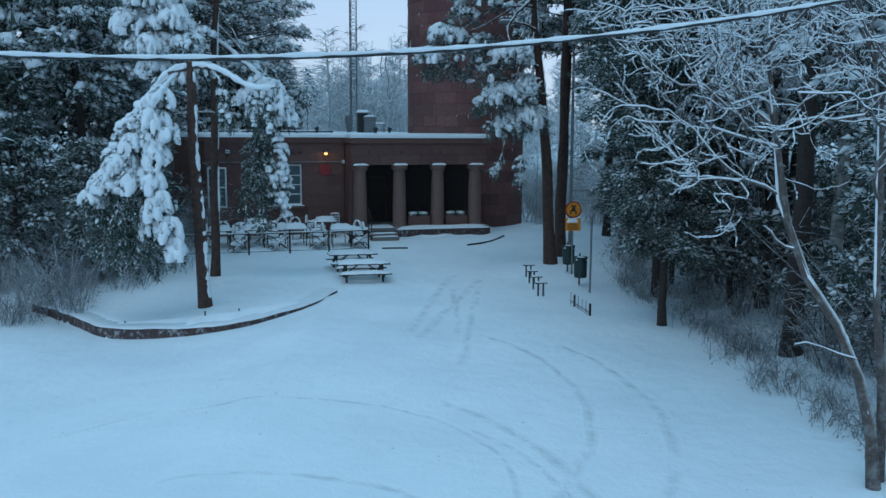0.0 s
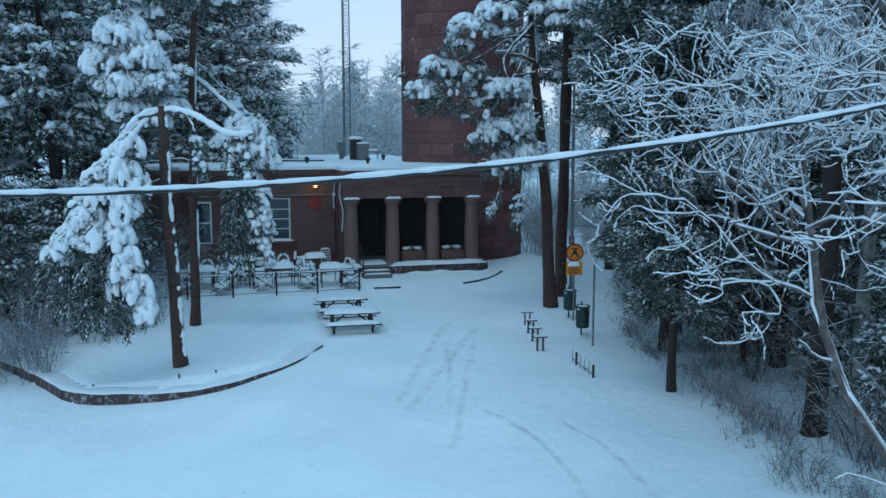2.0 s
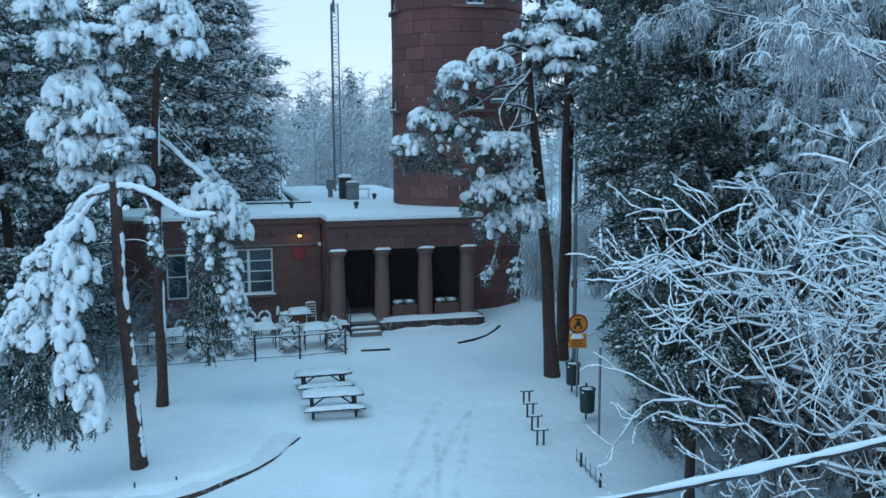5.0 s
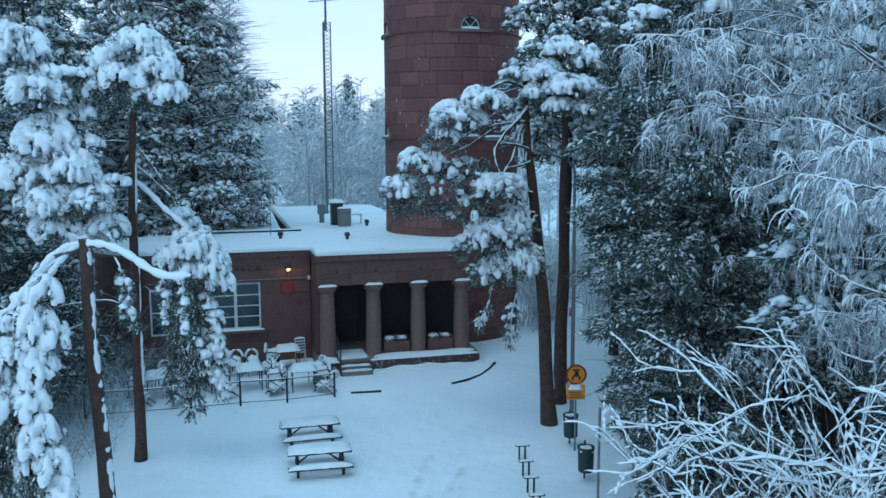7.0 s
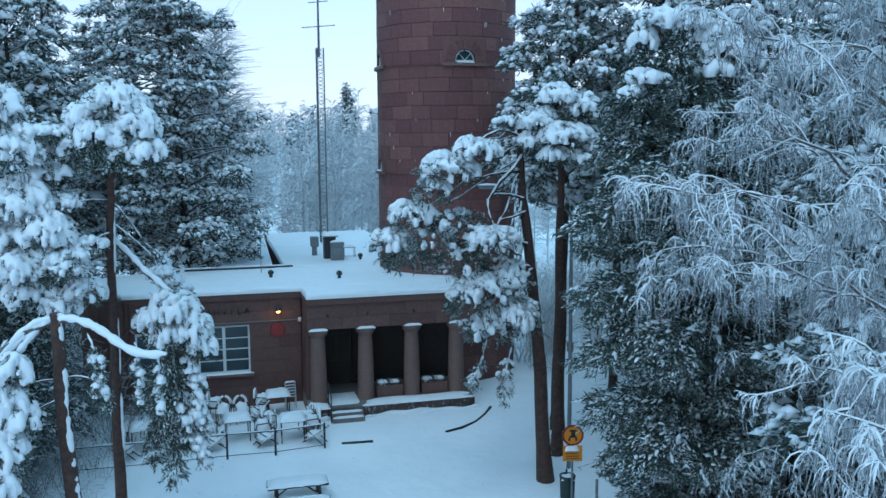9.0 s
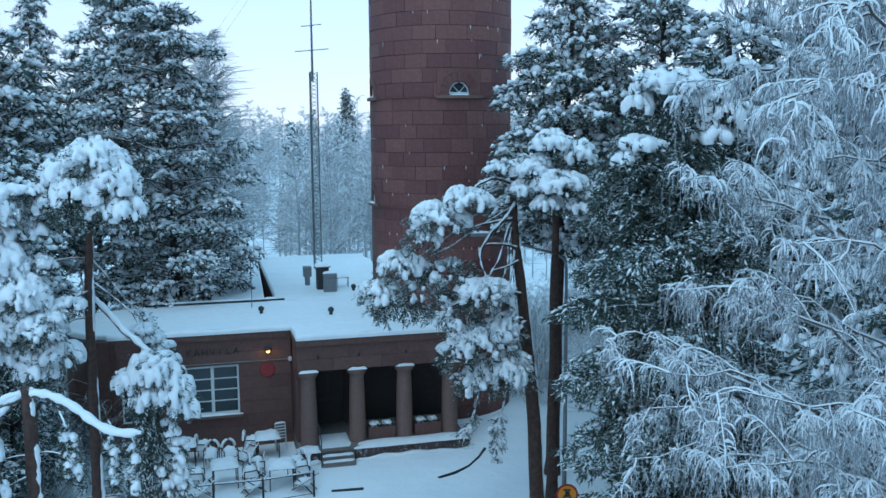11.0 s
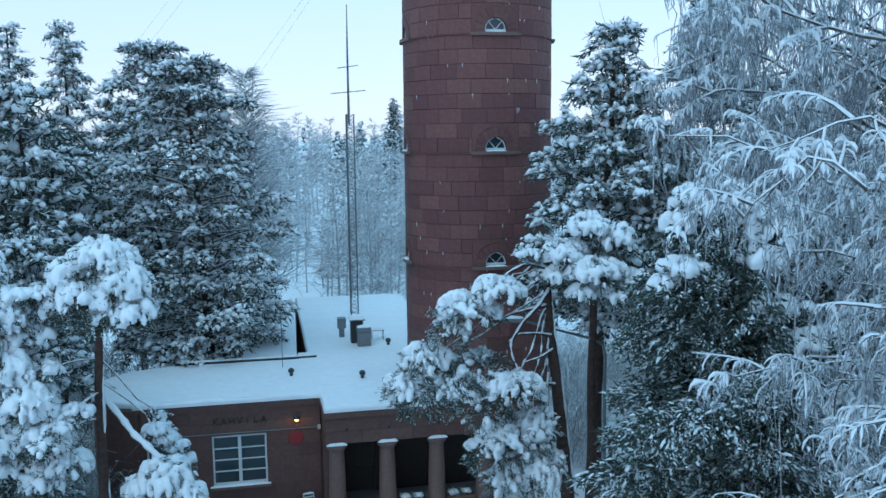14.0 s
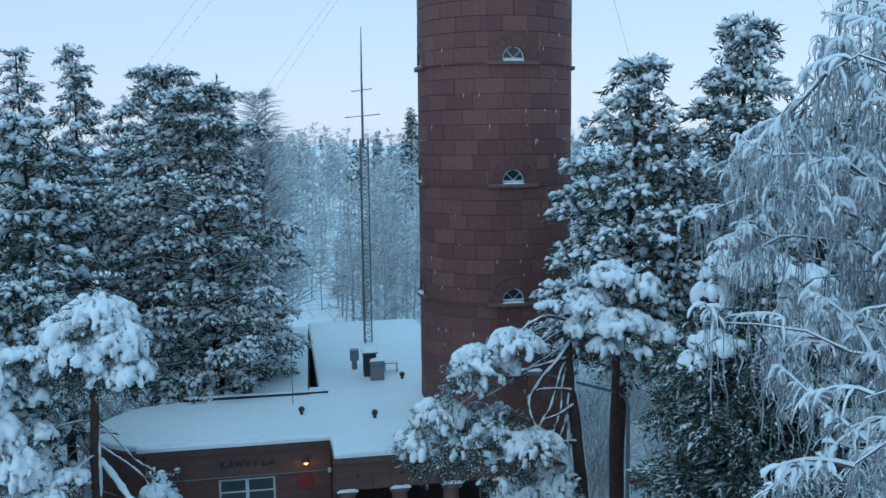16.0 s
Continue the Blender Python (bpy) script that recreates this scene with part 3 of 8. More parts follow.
    zs = np.linspace(WZ0 + 0.07, WZ1 - 0.07, 5)
    for s0, s1 in ((WU0 + 0.07, um - 0.06), (um + 0.06, WU1 - 0.07)):
        for k in range(4):
            part("pane", Geo().box(s0, s1, 2.11, 2.118, zs[k], zs[k + 1]), GLASS, win)
            if k:
                part("glazing_bar", Geo().box(s0, s1, 2.08, 2.14, zs[k] - 0.022, zs[k] + 0.022), WHITE_PAINT, win)
    sill = part("window_sill", bevelled(WU0 - 0.1, WU1 + 0.1, 1.84, 2.06, WZ0 - 0.13, WZ0 - 0.02, 0.01, 1), COLUMN_STONE, win)
    part("sill_snow", snow_pad(WU0 - 0.1, WU1 + 0.1, 1.83, 2.06, WZ0 - 0.02, 0.06, 16, 4, 4), SNOW, sill, smooth=True)
    # a second, narrow window near the rounded end
    win = part("window", Geo().box(-6.72, -5.95, 1.93, 1.96, 1.66, 3.4), SHADED_INSIDE, cafe)
    part("window_frame", Geo().box(-6.76, -6.69, 1.91, 1.965, 1.6, 3.45).box(-5.98, -5.91, 1.91, 1.965, 1.6, 3.45).box(-6.69, -5.98, 1.91, 1.965, 1.6, 1.67).box(-6.69, -5.98, 1.91, 1.965, 3.38, 3.45).box(-6.69, -5.98, 1.912, 1.965, 2.5, 2.55), WHITE_PAINT, win)
    part("pane", Geo().box(-6.69, -5.98, 1.92, 1.93, 1.67, 3.38), GLASS, win)
    # snow on the roof
    edge = [(-0.43, -0.07), (6.12, -0.07), (6.12, 6.0), (5.6, 21.6), (-0.68, 21.7), (-0.64, 8.25), (-1.06, 8.3), (-1.06, 7.15), (-6.4, 7.15)]
    edge += [(u - 0.06, v) for u, v in arc[1:]] + [(-7.22, 2.02), (-7.2, 1.86), (-0.47, 1.86)]
    fine = []
    for a, b in zip(edge, edge[1:] + edge[:1]):
        n = max(1, int(math.hypot(b[0] - a[0], b[1] - a[1]) / 0.5))
        fine += [(a[0] + (b[0] - a[0]) * k / n, a[1] + (b[1] - a[1]) * k / n) for k in range(n)]
    part("roof_snow", Geo().prism(fine, ROOF_Z, 5.02, 0.11, 0.012), SNOW, cafe, "thick smooth snow on the flat roof", smooth=True)
    left = [(-1.06, 8.32), (-0.70, 20.9), (-3.4, 20.9), (-3.4, 7.35), (-1.06, 7.35)]
    part("rear_wing_wall", Geo().prism([(u, v) for u, v in left], 0, 4.68), GRANITE_WALL, cafe)
    part("rear_wing_snow", Geo().prism([(-1.08, 8.34), (-0.73, 20.85), (-3.45, 20.85), (-3.45, 7.36), (-1.08, 7.36)], 4.68, 4.97, 0.08), SNOW, cafe, smooth=True)
    part("roof_curb", Geo().box(-6.2, -0.26, 7.16, 7.24, 4.96, 5.1), DARK_METAL, cafe, "dark metal roof edge strip")
    part("curb_snow", snow_pad(-6.2, -0.3, 7.17, 7.42, 5.09, 0.06, 30, 4, 8), SNOW, cafe, smooth=True)
    return cafe


build_cafe()


# ---- the round tower ----
T_C, T_R, T_TOP, COURSE = Vector((0.35, 49.0, 0)), 3.10, 25.6, 0.5675
T_M = Matrix.Translation(T_C) @ Matrix.Rotation(B_A, 4, "Z")
SILL_Z = 13.88


def wedge(r0, r1, a0, a1, z0, z1, n=3, b=0.008):
    """A curved block between two radii and two angles, its outer edges eased."""
    ang = np.linspace(a0, a1, n + 1)
    rows = [(r0, z0), (r1 - b, z0), (r1, z0 + b), (r1, z1 - b), (r1 - b, z1), (r0, z1)]
    p = np.array([(r * math.cos(a), r * math.sin(a), z) for a in ang for r, z in rows])
    m = len(rows)
    q = [(i * m + j, (i + 1) * m + j, (i + 1) * m + (j + 1) % m, i * m + (j + 1) % m) for i in range(n) for j in range(m)]
    g = Geo().add(p, q)
    for i, s in ((0, 1), (n, -1)):
        g.add(p[i * m:(i + 1) * m], [(0, 1, 2, 5)[::s], (2, 3, 4, 5)[::s]])
    return g


def build_tower():
    tower = thing("stone_tower", "tall round observation tower of red granite blocks with small arched windows", "tower", T_M)
    part("core", Geo().lathe([(T_R - 0.32, 0), (T_R - 0.32, T_TOP)], 64), MORTAR, tower)
    r = np.random.default_rng(11)
    face = -math.pi / 2
    levels = [SILL_Z + k * 8 * COURSE for k in (-2, -1, 0, 1, 2)]
    unit = math.radians(3)
    shared = {}
    rest = Geo()
    count = 0
    n_course = int(T_TOP / COURSE) + 1
    base = SILL_Z - 24 * COURSE
    for k in range(-1, n_course):
        z0 = base + k * COURSE
        if z0 + COURSE > T_TOP:
            break
        at_window = [i for i, s in enumerate(levels) if i >= 1 and -0.01 < z0 - s < 1.6 * COURSE]
        left, sizes = 120, []
        while left > 0:
            s = int(r.choice([5, 6, 6, 7, 8]))
            if left - s < 5:
                s = left
            sizes.append(min(s, left))
            left -= s
        r.shuffle(sizes)
        a = face - math.pi + r.uniform(0, 0.3)
        for s in sizes:
            a0, a1 = a, a + s * unit
            a = a1
            mid = (a0 + a1) / 2
            hits = False
            if at_window:
                for wa in (face, face - math.pi / 2, face + math.pi / 2, face + math.pi):
                    half = 0.95 / T_R
                    d0 = (a0 - wa + math.pi) % (2 * math.pi) - math.pi
                    d1 = d0 + s * unit
                    if d0 < half and d1 > -half:
                        hits = True
                        for c0, c1 in ((d0, min(d1, -half)), (max(d0, half), d1)):
                            if c1 - c0 > 0.03:
                                part("stone_block", wedge(T_R - 0.3, T_R + r.uniform(0, 0.01), wa + c0 + 0.002, wa + c1 - 0.002, z0 + 0.006, z0 + COURSE - 0.006), GRANITE, tower)
            if hits:
                continue
            off = (mid - face + math.pi) % (2 * math.pi) - math.pi
            if abs(off) < 1.35 and z0 > 6.3 and z0 < 21 and count < 300:
                if s not in shared:
                    shared[s] = wedge(T_R - 0.3, T_R, 0.0022, s * unit - 0.0022, 0.006, COURSE - 0.006).mesh("stone_block", GRANITE)
                ob = part("stone_block", shared[s], None, tower)
                gr = 1 + r.uniform(-0.002, 0.003)
                ob.matrix_basis = Matrix.Translation((0, 0, z0)) @ Matrix.Rotation(a0, 4, "Z") @ Matrix.Diagonal((gr, gr, 1, 1))
                count += 1
            else:
                w = wedge(T_R - 0.3, T_R + r.uniform(-0.006, 0.008), a0 + 0.0022, a1 - 0.0022, z0 + 0.006, z0 + COURSE - 0.006)
                for p, q in zip(w.pts, w.quads):
                    rest.add(p, q - q.min())
    tagged(part("stonework", rest, GRANITE_REST, tower), kind="stuff")
    part("joints", Geo().lathe([(T_R - 0.025, 0), (T_R - 0.025, levels[1] - 0.02)], 96), MORTAR, tower)
    for i, s in enumerate(levels):
        # projecting string course
        if s > 0:
            part("string_course", Geo().lathe([(T_R - 0.02, s - 0.07), (T_R + 0.05, s - 0.05), (T_R + 0.05, s - 0.012), (T_R - 0.02, s + 0.004)], 96), GRANITE_ARCH, tower)
    for i, s in enumerate(levels[1:]):
        for k, wa in enumerate((face, face - math.pi / 2, face + math.pi / 2)):
            half = 0.95 / T_R
            wm = Matrix.Rotation(wa + math.pi / 2, 4, "Z")
            win = thing("window", "small arched window with a white fan-shaped frame", "")
            win.parent = tower
            win.matrix_basis = wm @ Matrix.Translation((0, 0, s))

            def bend(pts):
                pts = np.asarray(pts, float)
                ang = pts[:, 0] / T_R - math.pi / 2
                rr = T_R - pts[:, 1]
                return np.c_[rr * np.cos(ang), rr * np.sin(ang), pts[:, 2]]

            # voussoirs round the opening
            m = 9
            for v in range(m):
                b0, b1 = math.pi * v / m + 0.006, math.pi * (v + 1) / m - 0.006
                g = Geo()
                ang = np.linspace(b0, b1, 4)
                p = []
                for y in (-0.014, 0.3):
                    for rad in (0.44, 0.82):
                        p += [(rad * math.cos(t), y, 0.16 + rad * math.sin(t)) for t in ang]
                q = []
                for j in range(3):
                    q += [(j, j + 1, 4 + j + 1, 4 + j), (8 + j, 12 + j, 13 + j, 9 + j), (j, 8 + j, 9 + j, j + 1), (4 + j, 5 + j, 13 + j, 12 + j)]
                q += [(0, 4, 12, 8), (3, 11, 15, 7)]
                part("voussoir", g.add(bend(p), q), GRANITE_ARCH, win)
            # filling stones between arch and courses
            g = Geo()
            zt = (2 * COURSE if True else 0)
            for sgn in (-1, 1):
                xs = np.linspace(0.0, 0.95, 20)
                lo = np.where(xs < 0.83, 0.16 + np.sqrt(np.maximum(0.83 ** 2 - xs ** 2, 0)), 0.0)
                lo[xs >= 0.83] = 0.006
                lo = np.minimum(lo, zt - 0.01)
                for j in range(19):
                    pp = [(sgn * xs[j], 0, lo[j]), (sgn * xs[j + 1], 0, lo[j + 1]), (sgn * xs[j + 1], 0, zt - 0.006), (sgn * xs[j], 0, zt - 0.006)]
                    g.add(bend(pp), [(0, 1, 2, 3) if sgn > 0 else (3, 2, 1, 0)])
                # jamb stones below the springing
                pp = [(sgn * 0.44, -0.012, 0.006), (sgn * 0.82, -0.012, 0.006), (sgn * 0.82, -0.012, 0.154), (sgn * 0.44, -0.012, 0.154), (sgn * 0.44, 0.3, 0.006), (sgn * 0.82, 0.3, 0.006), (sgn * 0.82, 0.3, 0.154), (sgn * 0.44, 0.3, 0.154)]
                part("jamb_stone", Geo().add(bend(pp), [(0, 1, 2, 3), (0, 3, 7, 4), (1, 5, 6, 2), (3, 2, 6, 7)]), GRANITE_ARCH, win)
            part("arch_filling", g, GRANITE_ARCH, win)
            t = np.linspace(0, math.pi, 15)
            fan = np.array([(0.44 * math.cos(a), 0.16, 0.16 + 0.44 * math.sin(a)) for a in t] + [(-0.44, 0.16, 0.0), (0.44, 0.16, 0.0)])
            glass = Geo().add(bend(np.vstack([fan, [(0, 0.16, 0.16)]])), [(17, (j + 1) % 17, j) for j in range(17)])
            part("pane", glass, GLASS, win)
            bars = Geo().tube(bend([(0.41 * math.cos(a), 0.13, 0.16 + 0.41 * math.sin(a)) for a in t]), 0.03, 6)
            for a in (0.8, math.pi - 0.8):
                bars.tube(bend([(0, 0.13, 0.16), (0.4 * math.cos(a), 0.13, 0.16 + 0.4 * math.sin(a))]), 0.016, 6)
            bars.tube(bend([(-0.44, 0.13, 0.13), (0, 0.13, 0.13), (0.44, 0.13, 0.13)]), 0.045, 6)
            part("window_frame", bars, WHITE_PAINT, win)
            p = bend([(x, y, z) for z in (-0.075, 0.045) for y in (-0.14, 0.3) for x in np.linspace(-0.98, 0.98, 7)])
            q = []
            for j in range(6):
                q += [(j, j + 1, 14 + j + 1, 14 + j), (14 + j, 15 + j, 22 + j, 21 + j), (j, 7 + j, 8 + j, j + 1)]
            q += [(0, 14, 21, 7), (6, 13, 27, 20)]
            sill = part("window_sill", Geo().add(p, q), COLUMN_STONE, win, "pale stone sill")
            part("sill_snow", Geo().add(bend(np.vstack([snow_pad(-0.44, 0.44, -0.12, 0.13, 0.045, 0.05, 9, 4, k).pts[0]])), snow_pad(-0.44, 0.44, -0.12, 0.13, 0.045, 0.05, 9, 4, k).quads[0]), SNOW, sill, smooth=True)
    # streaks of ice left in the joints
    g = Geo()
    for _ in range(70):
        a, z = face + r.uniform(-1.2, 1.2), base + COURSE * r.integers(6, 36)
        l = r.uniform(0.06, 0.22)
        rr = T_R + 0.012
        c, s = math.cos(a), math.sin(a)
        g.tube([(rr * c, rr * s, z - l), (rr * c, rr * s, z - l * 0.4), (rr * c, rr * s, z + 0.01)], [0.003, 0.012, 0.016], 4)
    tagged(part("ice_streaks", g, SNOW, tower, "thin streaks of ice on the stone joints"), kind="stuff")
    return tower


GRANITE_REST, _nt, _b = material("red_granite_rest")
_geo = _nt.nodes.new("ShaderNodeNewGeometry")
_hsv = _nt.nodes.new("ShaderNodeHueSaturation")
_col = ramp(_nt, noisy(_nt, 9.0, 5), [(0.3, (0.12, 0.05, 0.045)), (0.7, (0.21, 0.088, 0.075))])
_nt.links.new(math_node(_nt, "MULTIPLY_ADD", _geo.outputs["Random Per Island"], 0.5, 0.7), _hsv.inputs["Value"])
_nt.links.new(_col, _hsv.inputs["Color"])
_nt.links.new(_hsv.outputs["Color"], _b.inputs["Base Color"])
_b.inputs["Roughness"].default_value = 0.75
build_tower()

# ---- trees ----
def needle_template(seed, fingers=4):
    """A spray of needles: a ragged star of narrow fingers."""
    r = np.random.default_rng(seed)
    p = [(0, 0, 0.05)]
    for k in range(fingers):
        a = 2 * np.pi * (k + r.uniform(-0.25, 0.25)) / fingers
        b = 2 * np.pi * (k + 0.5) / fingers
        l = r.uniform(0.75, 1.3)
        p += [(l * math.cos(a), l * math.sin(a), r.uniform(-0.4, 0.3)), (0.26 * math.cos(b), 0.26 * math.sin(b), r.uniform(-0.1, 0.1))]
    n = 2 * fingers
    return np.array(p), np.array([(0, 1 + j, 1 + (j + 1) % n) for j in range(n)])


def snow_template(seed):
    bm = bmesh.new()
    bmesh.ops.create_icosphere(bm, subdivisions=1, radius=1)
    o = np.random.default_rng(seed).uniform(0, 50)
    for v in bm.verts:
        k = 1 + 0.42 * noise.noise(v.co * 1.2 + Vector((o, 0, 0)))
        v.co = Vector((v.co.x * k, v.co.y * k, v.co.z * k * (0.72 if v.co.z > 0 else 0.35)))
    bmesh.ops.delete(bm, geom=[v for v in bm.verts if v.co.z < -0.17], context="VERTS")
    bmesh.ops.triangulate(bm, faces=bm.faces[:])
    bm.verts.index_update()
    out = np.array([v.co[:] for v in bm.verts]), np.array([[v.index for v in f.verts] for f in bm.faces])
    bm.free()
    return out


TUFTS = [needle_template(s) for s in range(8)]
LUMPS = [snow_template(s) for s in range(5)]


def turns(n, r, scale, tilt=0.5, flat=None, stretch=None, axis=None):
    """n random turns about the upright, each with a tilt and a scale."""
    a = r.uniform(0, 2 * np.pi, n) if axis is None else axis
    b, c = r.normal(0, tilt, n), r.normal(0, tilt, n)
    z = np.zeros(n)
    one = np.ones(n)
    rz = np.stack([np.cos(a), -np.sin(a), z, np.sin(a), np.cos(a), z, z, z, one], -1).reshape(-1, 3, 3)
    rx = np.stack([one, z, z, z, np.cos(b), -np.sin(b), z, np.sin(b), np.cos(b)], -1).reshape(-1, 3, 3)
    ry = np.stack([np.cos(c), z, np.sin(c), z, one, z, -np.sin(c), z, np.cos(c)], -1).reshape(-1, 3, 3)
    s = np.stack([scale * (stretch if stretch is not None else 1), scale, scale * (flat if flat is not None else 1)], -1)
    return rz @ rx @ ry * s[:, None, :]


def spread(geo, kinds, pos, scale, r, tilt=0.5, flat=None, stretch=None, axis=None):
    pos = np.asarray(pos, float).reshape(-1, 3)
    which = r.integers(0, len(kinds), len(pos))
    m = turns(len(pos), r, scale, tilt, flat, stretch, axis)
    for k, (tv, tf) in enumerate(kinds):
        geo.scatter(tv, tf, pos[which == k], m[which == k])


def curve_points(a, b, lift=0.0, n=7, bow=None):
    """From a to b by way of a lifted middle."""
    a, b = np.asarray(a, float), np.asarray(b, float)
    t = np.linspace(0, 1, n)[:, None]
    c = (a + b) / 2 + np.array([0, 0, lift]) + (0 if bow is None else np.asarray(bow, float))
    return (1 - t) ** 2 * a + 2 * t * (1 - t) * c + t ** 2 * b


def finger_template(seed, rings, sides):
    """A rounded finger of snow lying along x, flat below and thinner towards its tip."""
    r = np.random.default_rng(seed + 200)
    p, f = [(-0.55, 0, -0.05)], []
    for k in range(rings):
        s = (k + 0.7) / (rings + 0.4)
        x = -0.55 + 1.15 * s
        w = math.sin(math.pi * min(0.9, s * 0.8 + 0.1)) ** 0.5 * r.uniform(0.85, 1.15)
        for j in range(sides):
            a = 2 * math.pi * j / sides + 0.4 * k
            y, z = 0.26 * w * math.cos(a), 0.24 * w * math.sin(a)
            p.append((x + r.uniform(-0.04, 0.04), y + r.uniform(-0.03, 0.03), (z if z > 0 else z * 0.45) - 0.10 * s * s + r.uniform(-0.02, 0.02)))
    p.append((0.56, r.uniform(-0.08, 0.08), -0.15))
    e = len(p) - 1
    for j in range(sides):
        k = (j + 1) % sides
        f += [(0, 1 + k, 1 + j), (e, e - sides + j, e - sides + k)]
        for q in range(rings - 1):
            u, v = 1 + q * sides, 1 + (q + 1) * sides
            f += [(u + j, u + k, v + k), (u + j, v + k, v + j)]
    return np.array(p), np.array(f)


def feather_template(seed, blades):
    """A spray of needles along x: narrow blades swept forward on every side."""
    r = np.random.default_rng(seed + 300)
    p, f = [], []
    for k in range(blades):
        s = -0.35 + 0.85 * k / (blades - 1)
        a = 2.4 * k + r.uniform(-0.4, 0.4)
        l = r.uniform(0.3, 0.48)
        d = np.array([0.75, 0.66 * math.cos(a), 0.5 * math.sin(a)]) * l
        o = np.array([s, 0, 0])
        w = np.array([0.075, -0.03 * math.sin(a), 0.06 * math.cos(a)])
        q = len(p)
        p += [o - w, o + w, o + d]
        f.append((q, q + 1, q + 2))
    return np.array(p), np.array(f)


FINGERS = [finger_template(s, 2, 5) for s in range(7)]
FINGERS_S = [finger_template(s, 1, 5) for s in range(7)]
FEATHERS = [feather_template(s, 10) for s in range(6)]
FEATHERS_S = [feather_template(s, 7) for s in range(6)]


def lay(geo, kinds, pos, heading, size, r, roll=0.4):
    """Copies of a template laid with x along heading; size is (n, 3)."""
    x = heading / (np.linalg.norm(heading, axis=1)[:, None] + 1e-9)
    y = np.cross([0, 0, 1.0], x)
    y /= np.linalg.norm(y, axis=1)[:, None] + 1e-6
    z = np.cross(x, y)
    a = r.normal(0, roll, len(x))[:, None]
    y, z = y * np.cos(a) + z * np.sin(a), z * np.cos(a) - y * np.sin(a)
    m = np.stack([x * size[:, :1], y * size[:, 1:2], z * size[:, 2:]], -1)
    which = r.integers(0, len(kinds), len(pos))
    for k, (tv, tf) in enumerate(kinds):
        geo.scatter(tv, tf, pos[which == k], m[which == k])


def arch(a, c, b, n=10):
    """A smooth bend from a to b, pulled towards c."""
    a, b, c = (np.asarray(q, float) for q in (a, b, c))
    t = np.linspace(0, 1, n)[:, None]
    return (1 - t) ** 2 * a + 2 * t * (1 - t) * c + t ** 2 * b


def blanket(geo, c, rx, ry, rz, r, snow, roof, lobe, cell, low=-0.3):
    """Snow lying over a bough: rounded lobes that run together on top and part into fingers lower down."""
    size = np.array([rx, ry, rz])
    big = max(rx, ry)
    nu = int(np.clip(2 * math.pi * big / (lobe * cell), 9, 110))
    nv = int(np.clip((0.5 * big + rz) * 1.25 / (lobe * cell), 4, 36))
    pol = np.linspace(0.03, math.acos(low), nv)
    az = np.arange(nu) * 2 * math.pi / nu + r.uniform(0, 1)
    P, A = np.meshgrid(pol, az, indexing="ij")
    u = np.stack([np.sin(P) * np.cos(A), np.sin(P) * np.sin(A), np.cos(P)], -1).reshape(-1, 3)
    u = u + r.normal(0, 0.012, u.shape)
    k = int(np.clip(2 * math.pi * (1 - low) * big * (0.5 * big + 0.5 * rz) / (2.5 * lobe * lobe), 5, 620))
    i = np.arange(k)
    lz = 1 - (i + r.uniform(0.1, 0.9, k)) / k * (1 - low)
    la = i * 2.39996 + r.uniform(-0.5, 0.5, k) + r.uniform(0, 6)
    patch = 0.16 * np.sin(la * 2 + r.uniform(0, 6)) + 0.12 * np.sin(la * 5 + lz * 7)
    on = r.uniform(0, 1, k) < np.clip(0.8 * snow + 1.15 * (lz - roof - 0.5) + 1.5 * patch, 0.04, 0.88)
    if on.sum() < 2:
        return
    lz, la = lz[on], la[on]
    k = len(lz)
    h = np.sqrt(np.maximum(0, 1 - lz * lz))
    lu = np.stack([h * np.cos(la), h * np.sin(la), lz], -1)
    m = np.stack([lz * np.cos(la), lz * np.sin(la), -h], -1)
    lr = 0.82 * lobe * r.lognormal(0, 0.35, k).clip(0.5, 1.9)
    stretch = 1.2 + r.uniform(0.3, 1.5, k) * np.clip(1.1 - lz, 0, 1.2)
    pv, pl = u * size, lu * size
    d = pv[:, None] - pl[None]
    dm = (d * m[None]).sum(-1)
    q = ((d * d).sum(-1) - dm * dm * (1 - 1 / stretch ** 2)) / (lr * lr)
    dome = np.sqrt(np.maximum(0, 1 - q))
    rise = (dome * (0.7 * lr)[None]).max(1)
    cov = np.clip(dome.max(1) * 2.2, 0, 1)
    warp = 1 + 0.13 * np.sin(u[:, 0] * 4 + la[0]) * np.cos(u[:, 1] * 4 + 2 * la[0]) + 0.08 * np.sin(u[:, 1] * 8 + lz[0] * 9)
    sunk = warp * (0.76 + 0.21 * cov * cov * (3 - 2 * cov))
    p = np.asarray(c, float) + pv * sunk[:, None] + u * rise[:, None] + np.stack([np.zeros(len(u)), np.zeros(len(u)), 0.25 * rise], -1)
    a, b = np.meshgrid(np.arange(nv - 1), np.arange(nu), indexing="ij")
    f = np.stack([a * nu + b, (a + 1) * nu + b, (a + 1) * nu + (b + 1) % nu, a * nu + (b + 1) % nu], -1).reshape(-1, 4)
    # leave out what lies bare
    show = cov[f].max(1) > 0
    if show.any():
        geo.add(p, f[show])


